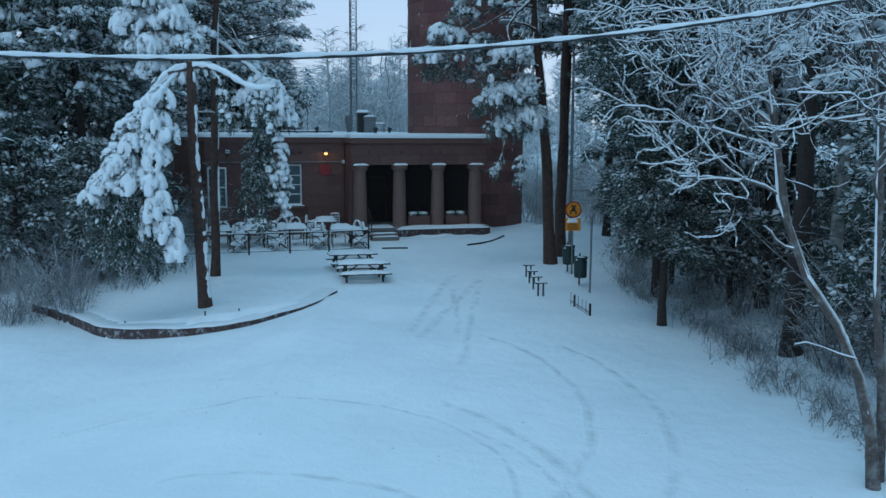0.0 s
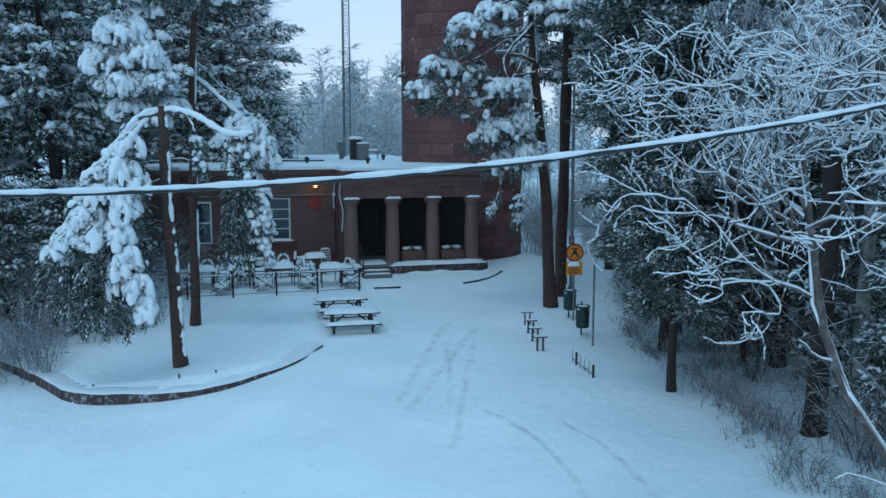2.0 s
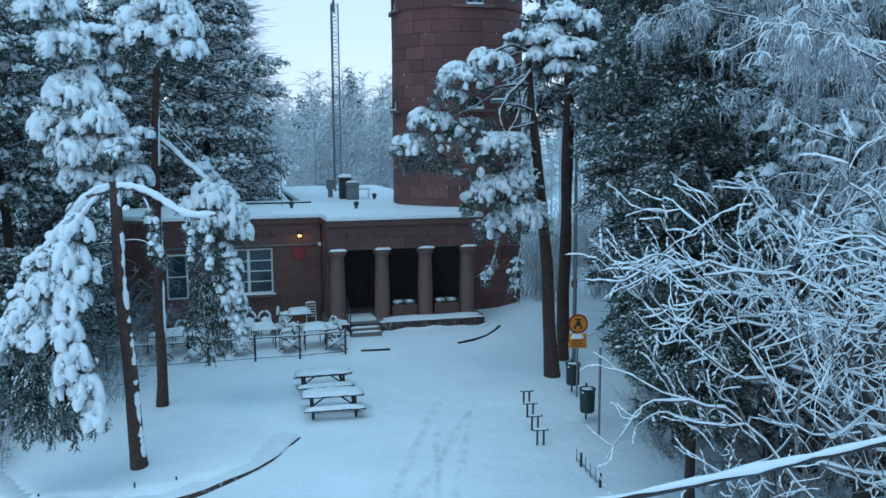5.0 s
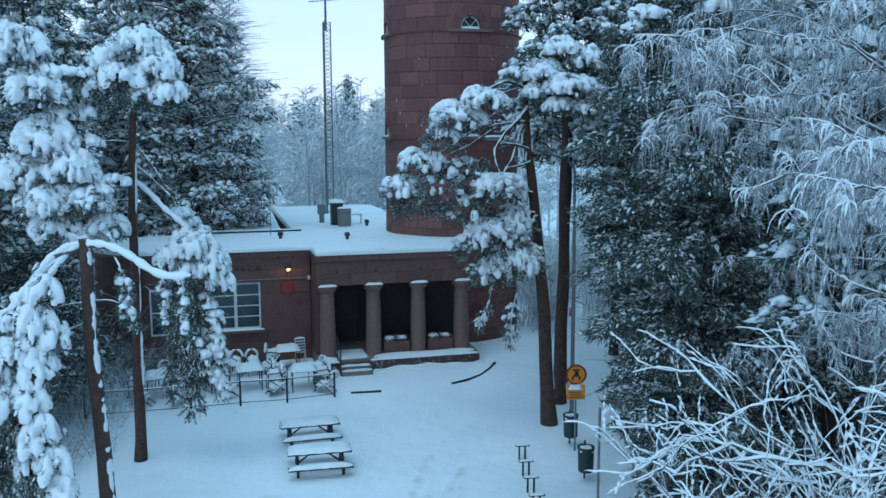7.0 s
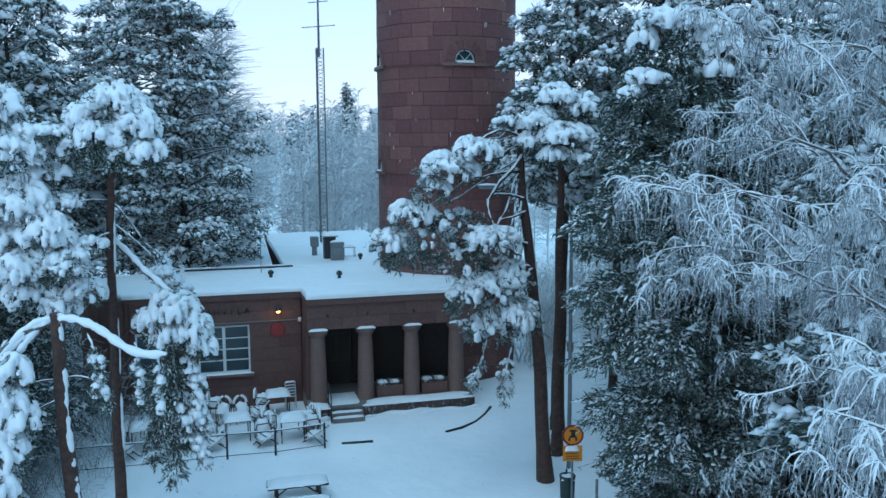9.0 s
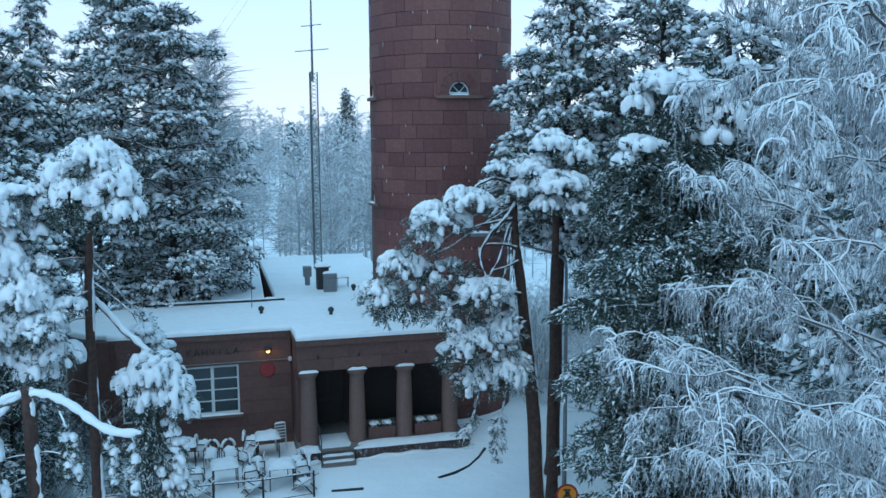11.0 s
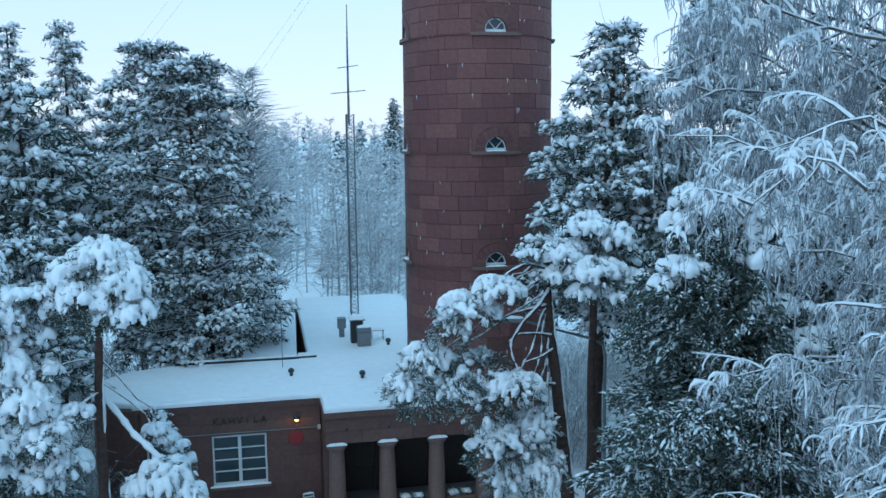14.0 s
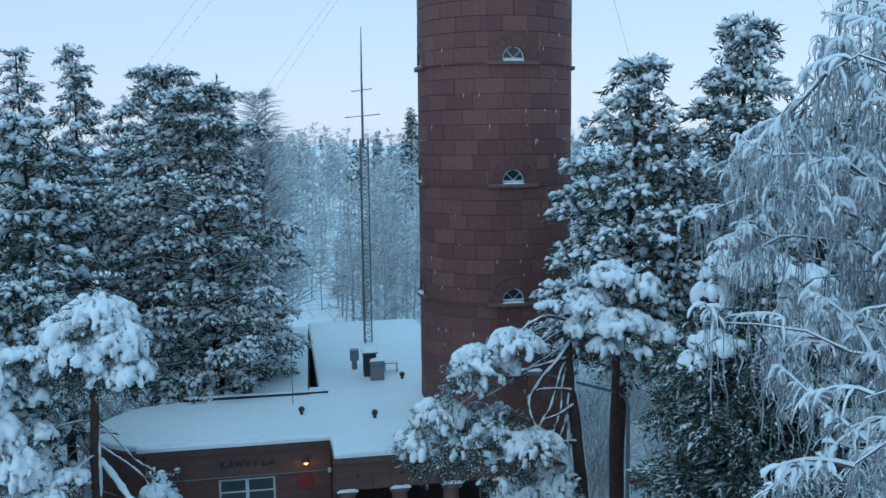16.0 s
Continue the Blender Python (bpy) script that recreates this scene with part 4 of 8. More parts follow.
class Foliage:
    """The sprays of one conifer: pads of needles with fingers of snow lying on their upper side."""

    def __init__(self, seed, snow=0.6, tuft=0.24, lump=0.2, low=True):
        self.r = np.random.default_rng(seed)
        self.np, self.nd, self.ns = [], [], []
        self.fp, self.fd, self.fs = [], [], []
        self.snow, self.low, self.roof = snow, low, 0.0
        self.size = 0.30 if low else 0.19
        self.limbs = Geo()
        self.caps, self.lobe = Geo(), 0.074

    def pad(self, c, rx, ry, rz, snow=None, lead=(0, 0, 0), droop=0.4, cover=1.0, low_side=-0.35, roof=None):
        """One cushion of sprays; roof is the height share above which the snow lies."""
        r = self.r
        snow = self.snow if snow is None else snow
        roof = self.roof if roof is None else roof
        L = self.size
        n = int(cover * 5.2 * rx * ry * (0.55 + 0.45 * rz / max(rx, ry)) / (0.42 * L * L))
        n = max(int(n * (0.78 if self.low else 0.9)), 5)
        uz = r.uniform(low_side, 1.0, n)
        az = r.uniform(0, 2 * np.pi, n)
        h = np.sqrt(np.maximum(0, 1 - uz ** 2))
        u = np.stack([h * np.cos(az), h * np.sin(az), uz], -1)
        o = r.uniform(0, 30)
        bumps = 1 + 0.13 * np.sin(u[:, 0] * 5 + o) * np.cos(u[:, 1] * 5 + 2 * o) + 0.10 * np.sin(u[:, 1] * 9 + 3 * o + u[:, 2] * 7) + r.normal(0, 0.06, n)
        p = np.asarray(c, float) + u * bumps[:, None] * (rx, ry, rz)
        d = np.stack([u[:, 0], u[:, 1], 0.25 * uz - droop * (1.05 - uz)], -1) + np.asarray(lead, float) * 0.7 + r.normal(0, 0.3, (n, 3))
        k = r.uniform(0, 1, n) < np.clip(snow * 1.5 * np.clip((uz - roof) * 2.2 + 0.75 + 0.5 * np.sin(u[:, 0] * 6 + o), 0.0, 1.6), 0.04 * snow, 0.97)
        s = L * r.lognormal(-0.1, 0.4, n).clip(0.4, 1.7)
        if snow > 0.2 and not self.low:
            blanket(self.caps, c, rx, ry, rz, r, snow, roof, self.lobe, 0.6)
            k &= (r.uniform(0, 1, n) < 0.2) & (uz > roof - 0.2)
            s = np.minimum(s * 0.8, 0.2)
        self.fp.append(p[k] + (0, 0, 0.02))
        self.fd.append(d[k])
        # broad soft cushions on top, narrower hanging fingers round the edge
        broad = np.clip(0.95 + 0.75 * (uz - 0.1) + r.normal(0, 0.2, n), 0.75, 1.9) * (1.0 if self.low else 1.12)
        slim = 1.0 if snow > 0.3 else 0.6 if self.low else 0.36
        self.fs.append(np.stack([s * r.uniform(0.75, 1.1, n) * (0.4 + 0.6 * slim), s * broad * slim, s * r.uniform(0.9, 1.3, n) * slim], -1)[k])
        for drop, grow in ((0.04, 1.15), (0.11, 1.25)):
            if self.low and drop > 0.1:
                half = r.uniform(0, 1, n) < 0.5
                p, u, d, s, n = p[half], u[half], d[half], s[half] * 1.15, int(half.sum())
            q = p - u * drop + r.normal(0, 0.05, (n, 3)) - (0, 0, 0.03)
            self.np.append(q)
            self.nd.append(d + r.normal(0, 0.35, (n, 3)) - (0, 0, 0.1))
            self.ns.append(np.repeat((s * grow)[:, None], 3, 1))

    def along(self, pts, r0, start=0.3, width=0.45, dens=26, droop=0.0, snow=None, thick=0.25):
        """A bough along pts with pads on its outer part."""
        pts = np.array(pts, float)
        r = self.r
        pts[1:-1] = pts[1:-1] + r.normal(0, 0.05, (len(pts) - 2, 3))
        seg = np.linalg.norm(np.diff(pts, axis=0), axis=1)
        cum = np.r_[0, np.cumsum(seg)]
        L = cum[-1]
        self.limbs.tube(pts, np.linspace(r0, max(0.012, r0 * 0.25), len(pts)), 6 if r0 > 0.05 else 4, caps=False)
        w = width * 0.78
        m = max(1, int(round(L * (1 - start) / (0.95 * w))))
        for k in range(m):
            t = min(0.99, start + (1 - start) * (k + r.uniform(0.3, 0.8)) / m)
            q = np.array([np.interp(t * L, cum, pts[:, c]) for c in range(3)])
            d = np.array([np.interp(min(t + 0.08, 1) * L, cum, pts[:, c]) - np.interp(max(t - 0.08, 0) * L, cum, pts[:, c]) for c in range(3)])
            d /= np.linalg.norm(d) + 1e-9
            g = w * (1.0 - 0.3 * abs(2 * (t - start) / (1 - start + 1e-6) - 1)) * r.uniform(0.8, 1.15)
            self.pad(q - (0, 0, 0.05 * droop), g, g, g * r.uniform(0.5, 0.75), snow, d, droop)
        # snow along the bare bough
        m = 0 if self.low else int(L * 6)
        if m:
            t = np.sort(r.uniform(0.03, 1, m))
            q = np.stack([np.interp(t * L, cum, pts[:, c]) for c in range(3)], -1)
            q[:, 2] += r0 * 0.8
            d = np.stack([np.interp(np.minimum(t + 0.1, 1) * L, cum, pts[:, c]) - np.interp(np.maximum(t - 0.1, 0) * L, cum, pts[:, c]) for c in range(3)], -1)
            self.fp.append(q)
            self.fd.append(d)
            s = (0.05 + r0 * 1.6) * r.uniform(0.8, 1.2, m)
            self.fs.append(np.stack([np.full(m, 0.26), s * 1.4, s * 1.4], -1))

    def lined(self, pts, radius):
        """Lumpy snow lying along a bent bough, thin at both ends."""
        pts = np.asarray(pts, float)
        m = 4 * len(pts)
        t = np.linspace(0, len(pts) - 1, m)
        p = np.stack([np.interp(t, np.arange(len(pts)), pts[:, c]) for c in range(3)], -1)
        for _ in range(3):
            p[1:-1] = (p[:-2] + 2 * p[1:-1] + p[2:]) / 4
        w = radius * (1 + 0.16 * np.sin(np.arange(m) * 0.9) + self.r.normal(0, 0.07, m)) * np.clip(np.minimum(np.arange(m), np.arange(m)[::-1]) / 4 + 0.25, 0, 1)
        self.caps.tube(p, w, 9, caps=False)

    def finish(self, tree, needles=None):
        r = self.r
        part("branchwork", self.limbs, LIMB, tree, smooth=True, kind="stuff")
        g = Geo()
        lay(g, FEATHERS_S if self.low else FEATHERS, np.vstack(self.np), np.vstack(self.nd), np.vstack(self.ns), r, 1.2)
        part("needles", g, NEEDLES, tree, "dark green pine needles", kind="stuff")
        g = Geo()
        lay(g, FINGERS_S if self.low else FINGERS, np.vstack(self.fp), np.vstack(self.fd), np.vstack(self.fs), r, 0.3)
        if self.caps.n:
            g.add(np.vstack(self.caps.pts), np.vstack(self.caps.quads))
        part("snow", g, SNOW, tree, "heavy snow on the boughs", smooth=True, kind="stuff")


def trunk_geo(pts, r0, r1, seed=0, n=12):
    pts = np.asarray(pts, float)
    m = max(6, int(np.linalg.norm(pts[-1] - pts[0]) / 0.7))
    t = np.linspace(0, len(pts) - 1, m)
    p = np.stack([np.interp(t, np.arange(len(pts)), pts[:, k]) for k in range(3)], -1)
    p[1:-1, :2] += 0.02 * np.sin(np.arange(1, m - 1)[:, None] * np.array([1.3, 1.9]) + seed)
    rad = np.linspace(r0, r1, m)
    rad[0] *= 1.25
    return Geo().tube(p, rad, n)


def trunk_snow(pts, r0, r1, side, seed=0, share=0.8):
    """A plastered strip of blown snow down one side of a trunk."""
    pts = np.asarray(pts, float)
    m = 90
    rr = np.random.default_rng(seed + 900)
    t = np.linspace(0, len(pts) - 1, m)
    p = np.stack([np.interp(t, np.arange(len(pts)), pts[:, k]) for k in range(3)], -1)
    rad = np.linspace(r0, r1, m)
    w = 0.3 + 0.3 * np.sin(np.arange(m) * 0.41 + seed) + 0.2 * np.sin(np.arange(m) * 1.07 + seed * 3) + rr.normal(0, 0.16, m)
    w[: int(m * (1 - share))] *= 0.4
    c = p + np.array([math.cos(side), math.sin(side), 0]) * (rad * 0.66)[:, None]
    c[:, :2] += rr.normal(0, 0.006, (m, 2))
    return Geo().tube(c, rad * 0.56 * np.clip(w + 0.5, 0.42, 1.0), 9)


def pine(label, pts, r0, r1, boughs, seed, snow=0.6, tuft=0.24, lump=0.2, auto=None, bark=None, strip=None, low=True, group="", pads=(), roof=0.0, size=None):
    """A pine: trunk along pts, hand-placed boughs (height share, end, lift, foliage width, density, droop) and an automatic crown."""
    tree = thing("pine_tree", label, "tree", group=group)
    part("trunk", trunk_geo(pts, r0, r1, seed), bark or BARK, tree, smooth=True)
    if strip is not None:
        part("trunk_snow", trunk_snow(pts, r0, r1, strip, seed), SNOW, tree, "snow plastered down one side of the trunk", smooth=True)
    fol = Foliage(seed, snow, tuft, lump, low)
    fol.roof, fol.size = roof, size or fol.size
    p = np.asarray(pts, float)
    cum = np.linspace(0, 1, len(p))

    def on_trunk(f):
        return np.array([np.interp(f, cum, p[:, k]) for k in range(3)])

    for f, end, lift, width, dens, droop, start in boughs:
        a = on_trunk(f)
        fol.along(curve_points(a, end, lift), max(0.018, (r0 + (r1 - r0) * f) * 0.2), start, width, dens, droop)
    if auto:
        z0, z1, rmax, n, shape, dens, droop = auto
        top, bot = p[-1][2], p[0][2]
        r = fol.r
        for k in range(n):
            s = (k + r.uniform(0, 1)) / n
            z = z0 + (z1 - z0) * s
            a = on_trunk(min(1, (z - bot) / (top - bot)))
            az = k * 2.4 + r.uniform(-0.5, 0.5)
            if shape == "dome":
                rad = rmax * math.sqrt(max(0.04, 1 - (s * 0.98) ** 2.2)) * (0.55 + 0.45 * min(1, s * 3 + 0.3))
            elif shape == "broad":
                rad = rmax * max(0.16, 1 - s ** 2.4) ** 0.55 * (0.72 + 0.28 * min(1, s * 3))
            elif shape == "egg":
                rad = rmax * max(0.12, 1 - s ** 1.7) ** 0.8 * (0.6 + 0.4 * min(1, s * 3 + 0.3))
            elif shape == "cone":
                rad = rmax * (1 - s) ** 0.8 + 0.25
            else:
                rad = rmax * (math.sin(min(1, s * 1.05 + 0.12) * math.pi) ** 0.6)
            rad *= r.uniform(0.7, 1.12)
            rise = rad * (0.45 - 0.1 * (1 - s)) if shape != "cone" else -rad * 0.25
            end = a + np.array([math.cos(az) * rad, math.sin(az) * rad, rise * r.uniform(0.2, 1.0) - 0.12 * rad])
            fol.along(curve_points(a, end, rad * 0.16), 0.02 + rad * 0.012, max(0.3, 1 - 1.35 / rad), 0.5 + 0.09 * rad, dens, droop)
        # the dim inside of the crown
        for z in np.arange(z0 + 0.3, z1 - 0.4, 0.9):
            q = on_trunk(min(1, (z - bot) / (top - bot)))
            w = rmax * (0.42 if shape == "dome" else 0.42 * (1 - (z - z0) / (z1 - z0)) + 0.1)
            fol.pad(q + r.normal(0, 0.15, 3), w, w, 0.6, snow * 0.5, (0, 0, 0), 0.5, 0.55)
    for c, rx, ry, rz, sn, dr, roof in pads:
        fol.pad(c, rx, ry, rz, sn, (0, 0, 0), dr, 1.25, -0.45, roof)
    fol.finish(tree)
    return tree


# broken-topped pine at the terrace edge: two bent boughs weighed down with snow
P1 = [(-7.4, 27.9, -0.45), (-7.45, 27.72, 2.0), (-7.5, 27.55, 4.6), (-7.48, 27.42, 7.15)]


def bent_pine():
    tree = thing("pine_tree", "broken-topped pine with two boughs bent down by snow", "tree")
    part("trunk", trunk_geo(P1, 0.2, 0.13, 3), BARK_RED, tree, smooth=True)
    part("trunk_snow", trunk_snow(P1, 0.2, 0.13, -0.35, 4, 0.9), SNOW, tree, "snow plastered down one side of the trunk", smooth=True)
    fol = Foliage(21, 0.8, 0.2, 0.25, False)
    fol.roof = 0.0
    fork = np.array(P1[-1]) - (0, 0, 0.16)
    for via, end, width, start in (((-8.3, 27.05, 7.15), (-9.05, 26.7, 4.9), 0.3, 0.55), ((-8.6, 26.95, 6.6), (-9.6, 26.5, 4.4), 0.35, 0.6), ((-8.0, 27.15, 6.9), (-8.6, 26.9, 5.4), 0.3, 0.5)):
        fol.along(arch(fork, via, end), 0.06, start, width, 22, 0.5)
        fol.lined(arch(fork, via, end)[:8] + (0, 0, 0.05), 0.07)
    # the hanging mass on one side: white upper face, dark below
    for x, y, z, rx, rz in ((-8.15, 26.8, 5.9, 0.36, 0.5), (-8.35, 26.7, 5.2, 0.45, 0.55), (-8.0, 26.7, 4.9, 0.34, 0.5), (-8.7, 26.5, 4.5, 0.5, 0.6), (-8.25, 26.5, 4.2, 0.42, 0.6), (-9.2, 26.4, 4.0, 0.5, 0.5), (-9.6, 26.3, 3.5, 0.5, 0.5),
                             (-10.0, 26.25, 3.1, 0.42, 0.45), (-9.0, 26.3, 3.5, 0.55, 0.55), (-8.4, 26.3, 3.5, 0.45, 0.6), (-8.1, 26.1, 2.8, 0.42, 0.6), (-7.8, 26.0, 2.2, 0.38, 0.55), (-7.6, 25.95, 1.65, 0.3, 0.5), (-8.3, 26.05, 2.2, 0.36, 0.5)):
        fol.pad((x, y, z), rx, rx, rz, 0.95, (-0.3, -0.2, -0.6), 0.9, 1.1, -0.6, -0.15)
    for x, y, z, rx, rz in ((-9.4, 26.4, 2.9, 0.75, 0.75), (-8.8, 26.3, 2.5, 0.7, 0.8), (-9.7, 26.3, 2.2, 0.6, 0.8), (-9.1, 26.2, 1.7, 0.65, 0.7), (-8.5, 26.2, 1.6, 0.5, 0.6)):
        fol.pad((x, y, z), rx, rx, rz, 0.12, (0, -0.2, -0.6), 0.9, 1.2, -0.8, 0.5)
    # the bent bough on the other side, nearly bare, thick with snow
    arm = np.vstack([arch(fork, (-6.8, 27.3, 7.1), (-6.05, 27.05, 6.6), 8), arch((-6.05, 27.05, 6.6), (-5.5, 26.9, 6.2), (-4.84, 26.78, 6.4), 5)[1:]])
    fol.limbs.tube(arm, np.linspace(0.075, 0.035, 12), 7)
    fol.lined(arm + (0, 0, 0.05), 0.09)
    for x, z in ((-6.6, 6.4), (-6.4, 6.2), (-5.6, 6.2), (-5.2, 6.0)):
        fol.along(curve_points((x, 27.0, z + 0.35), (x + 0.12, 26.95, z - 1.0), 0.1), 0.015, 0.2, 0.1, 14, 0.2, 0.5)
    for a, b in (((-7.48, 27.6, 5.6), (-8.3, 27.2, 5.5)), ((-7.5, 27.6, 5.2), (-8.5, 27.3, 4.6)), ((-7.45, 27.6, 5.65), (-6.6, 27.4, 5.6))):
        fol.limbs.tube(curve_points(a, b, 0.2), np.linspace(0.03, 0.012, 7), 6)
    fol.finish(tree)


bent_pine()

pine("pine with a snow-loaded mushroom crown beside the cafe terrace", [(-8.45, 32.4, -0.2), (-8.3, 32.2, 3.0), (-8.1, 31.8, 7.0), (-7.75, 31.4, 10.6), (-7.65, 31.3, 11.4)], 0.17, 0.06, [
    (0.80, (-9.6, 30.0, 10.7), 0.5, 0.6, 40, 0.3, 0.45), (0.72, (-9.9, 30.4, 9.6), 0.5, 0.6, 40, 0.3, 0.4), (0.66, (-9.4, 29.9, 8.7), 0.5, 0.6, 40, 0.3, 0.4),
    (0.6, (-8.3, 29.4, 7.6), 0.5, 0.55, 44, 0.3, 0.35), (0.75, (-10.2, 32.2, 9.6), 0.4, 0.6, 36, 0.3, 0.4), (0.55, (-9.3, 30.8, 7.0), 0.4, 0.5, 36, 0.3, 0.5),
    (0.66, (-6.6, 32.9, 6.7), 0.3, 0.25, 14, 0.3, 0.6), (0.62, (-6.3, 32.7, 6.2), 0.6, 0.5, 46, 0.4, 0.55),
], 31, 0.8, 0.2, 0.25, None, BARK_RED, 0.2, False, pads=[
    ((-7.5, 31.3, 11.65), 0.8, 0.8, 0.62, 0.95, 0.8, -0.15), ((-8.15, 31.2, 11.3), 0.62, 0.65, 0.55, 0.95, 0.8, -0.15), ((-6.95, 31.2, 11.1), 0.6, 0.65, 0.6, 0.95, 0.8, -0.15), ((-8.5, 31.1, 10.6), 0.5, 0.55, 0.5, 0.9, 0.9, -0.1), ((-7.75, 30.7, 10.8), 0.6, 0.5, 0.5, 0.95, 0.9, -0.15), ((-6.65, 31.1, 10.45), 0.45, 0.55, 0.5, 0.9, 0.9, -0.1), ((-7.2, 30.8, 10.35), 0.45, 0.4, 0.35, 0.8, 0.9, 0.0), ((-7.6, 31.3, 10.4), 1.0, 1.0, 0.5, 0.05, 0.5, 0.6), ((-7.7, 31.4, 10.9), 0.8, 0.8, 0.9, 0.0, 0.6, 0.9),
    ((-10.3, 30.3, 11.5), 0.84, 0.78, 0.78, 1.0, 0.8, -0.2), ((-9.7, 30.3, 10.5), 0.78, 0.78, 0.78, 1.0, 0.8, -0.2), ((-9.6, 30.3, 9.2), 0.84, 0.78, 0.73, 1.0, 0.8, -0.1), ((-9.0, 30.2, 8.5), 0.73, 0.67, 0.67, 1.0, 0.8, -0.2),
    ((-9.4, 30.1, 6.9), 0.65, 0.6, 0.55, 1.0, 0.8, -0.1), ((-8.7, 30.2, 6.7), 0.5, 0.5, 0.4, 1.0, 0.8, -0.1), ((-8.6, 30.2, 7.7), 0.62, 0.62, 0.56, 1.0, 0.8, -0.1), ((-8.15, 30.3, 7.0), 0.50, 0.50, 0.45, 1.0, 0.8, -0.1), ((-9.5, 30.0, 7.6), 0.78, 0.67, 0.67, 1.0, 0.8, 0.0), ((-10.1, 30.2, 8.3), 0.78, 0.67, 0.67, 1.0, 0.8, 0.0)])


def hanging_bough():
    """The bent limb of the terrace pine: a round snow clump and a dark tail hanging before the window."""
    tree = [o for o in bpy.data.objects if o.name.startswith("pine_tree")][-1]
    fol = Foliage(77, 0.7, 0.2, 0.2, False)
    limb = np.vstack([curve_points((-8.05, 31.9, 8.2), (-7.0, 31.3, 7.45), 0.12, 6), curve_points((-7.0, 31.3, 7.45), (-6.2, 31.2, 6.75), 0.08, 5)[1:]])
    fol.limbs.tube(limb, np.linspace(0.075, 0.045, 10), 7)
    fol.lined(limb + (0, 0, 0.06), 0.075)
    c = np.array([-6.25, 31.2, 6.15])
    for o, rx, rz, sn, roof in (((0, 0, 0.25), 0.62, 0.55, 1.0, -0.3), ((-0.6, 0, -0.05), 0.42, 0.42, 1.0, -0.2), ((0.5, -0.05, -0.3), 0.5, 0.55, 1.0, -0.3), ((0.75, -0.05, -0.75), 0.34, 0.45, 1.0, -0.2), ((-0.1, -0.1, -0.45), 0.5, 0.5, 0.9, -0.1)):
        fol.pad(c + o, rx, rx * 0.95, rz, sn, (0.3, 0, -0.4), 0.9, 1.2, -0.5, roof)
    fol.pad(c - (0.1, -0.1, 0.5), 0.6, 0.5, 0.7, 0.0, (0, 0, -0.4), 0.9, 1.2, -0.7, 0.9)
    for a, b, w, sn in (((-6.4, 31.4, 5.6), (-6.2, 31.2, 3.2), 0.5, 0.1), ((-6.6, 31.4, 5.0), (-6.8, 31.2, 3.2), 0.5, 0.1), ((-6.5, 31.4, 4.4), (-6.4, 31.3, 1.7), 0.5, 0.1),
                        ((-6.3, 31.3, 4.2), (-5.7, 31.2, 2.6), 0.42, 0.55), ((-6.7, 31.4, 3.9), (-7.0, 31.3, 2.3), 0.42, 0.1), ((-5.9, 31.3, 5.2), (-5.5, 31.1, 3.4), 0.34, 0.75), ((-5.7, 31.3, 3.6), (-5.6, 31.2, 2.2), 0.34, 0.6)):
        fol.along(curve_points(a, b, 0.3), 0.03, 0.0, w, 34, 0.7, snow=sn, thick=0.4)
    fol.finish(tree)


hanging_bough()

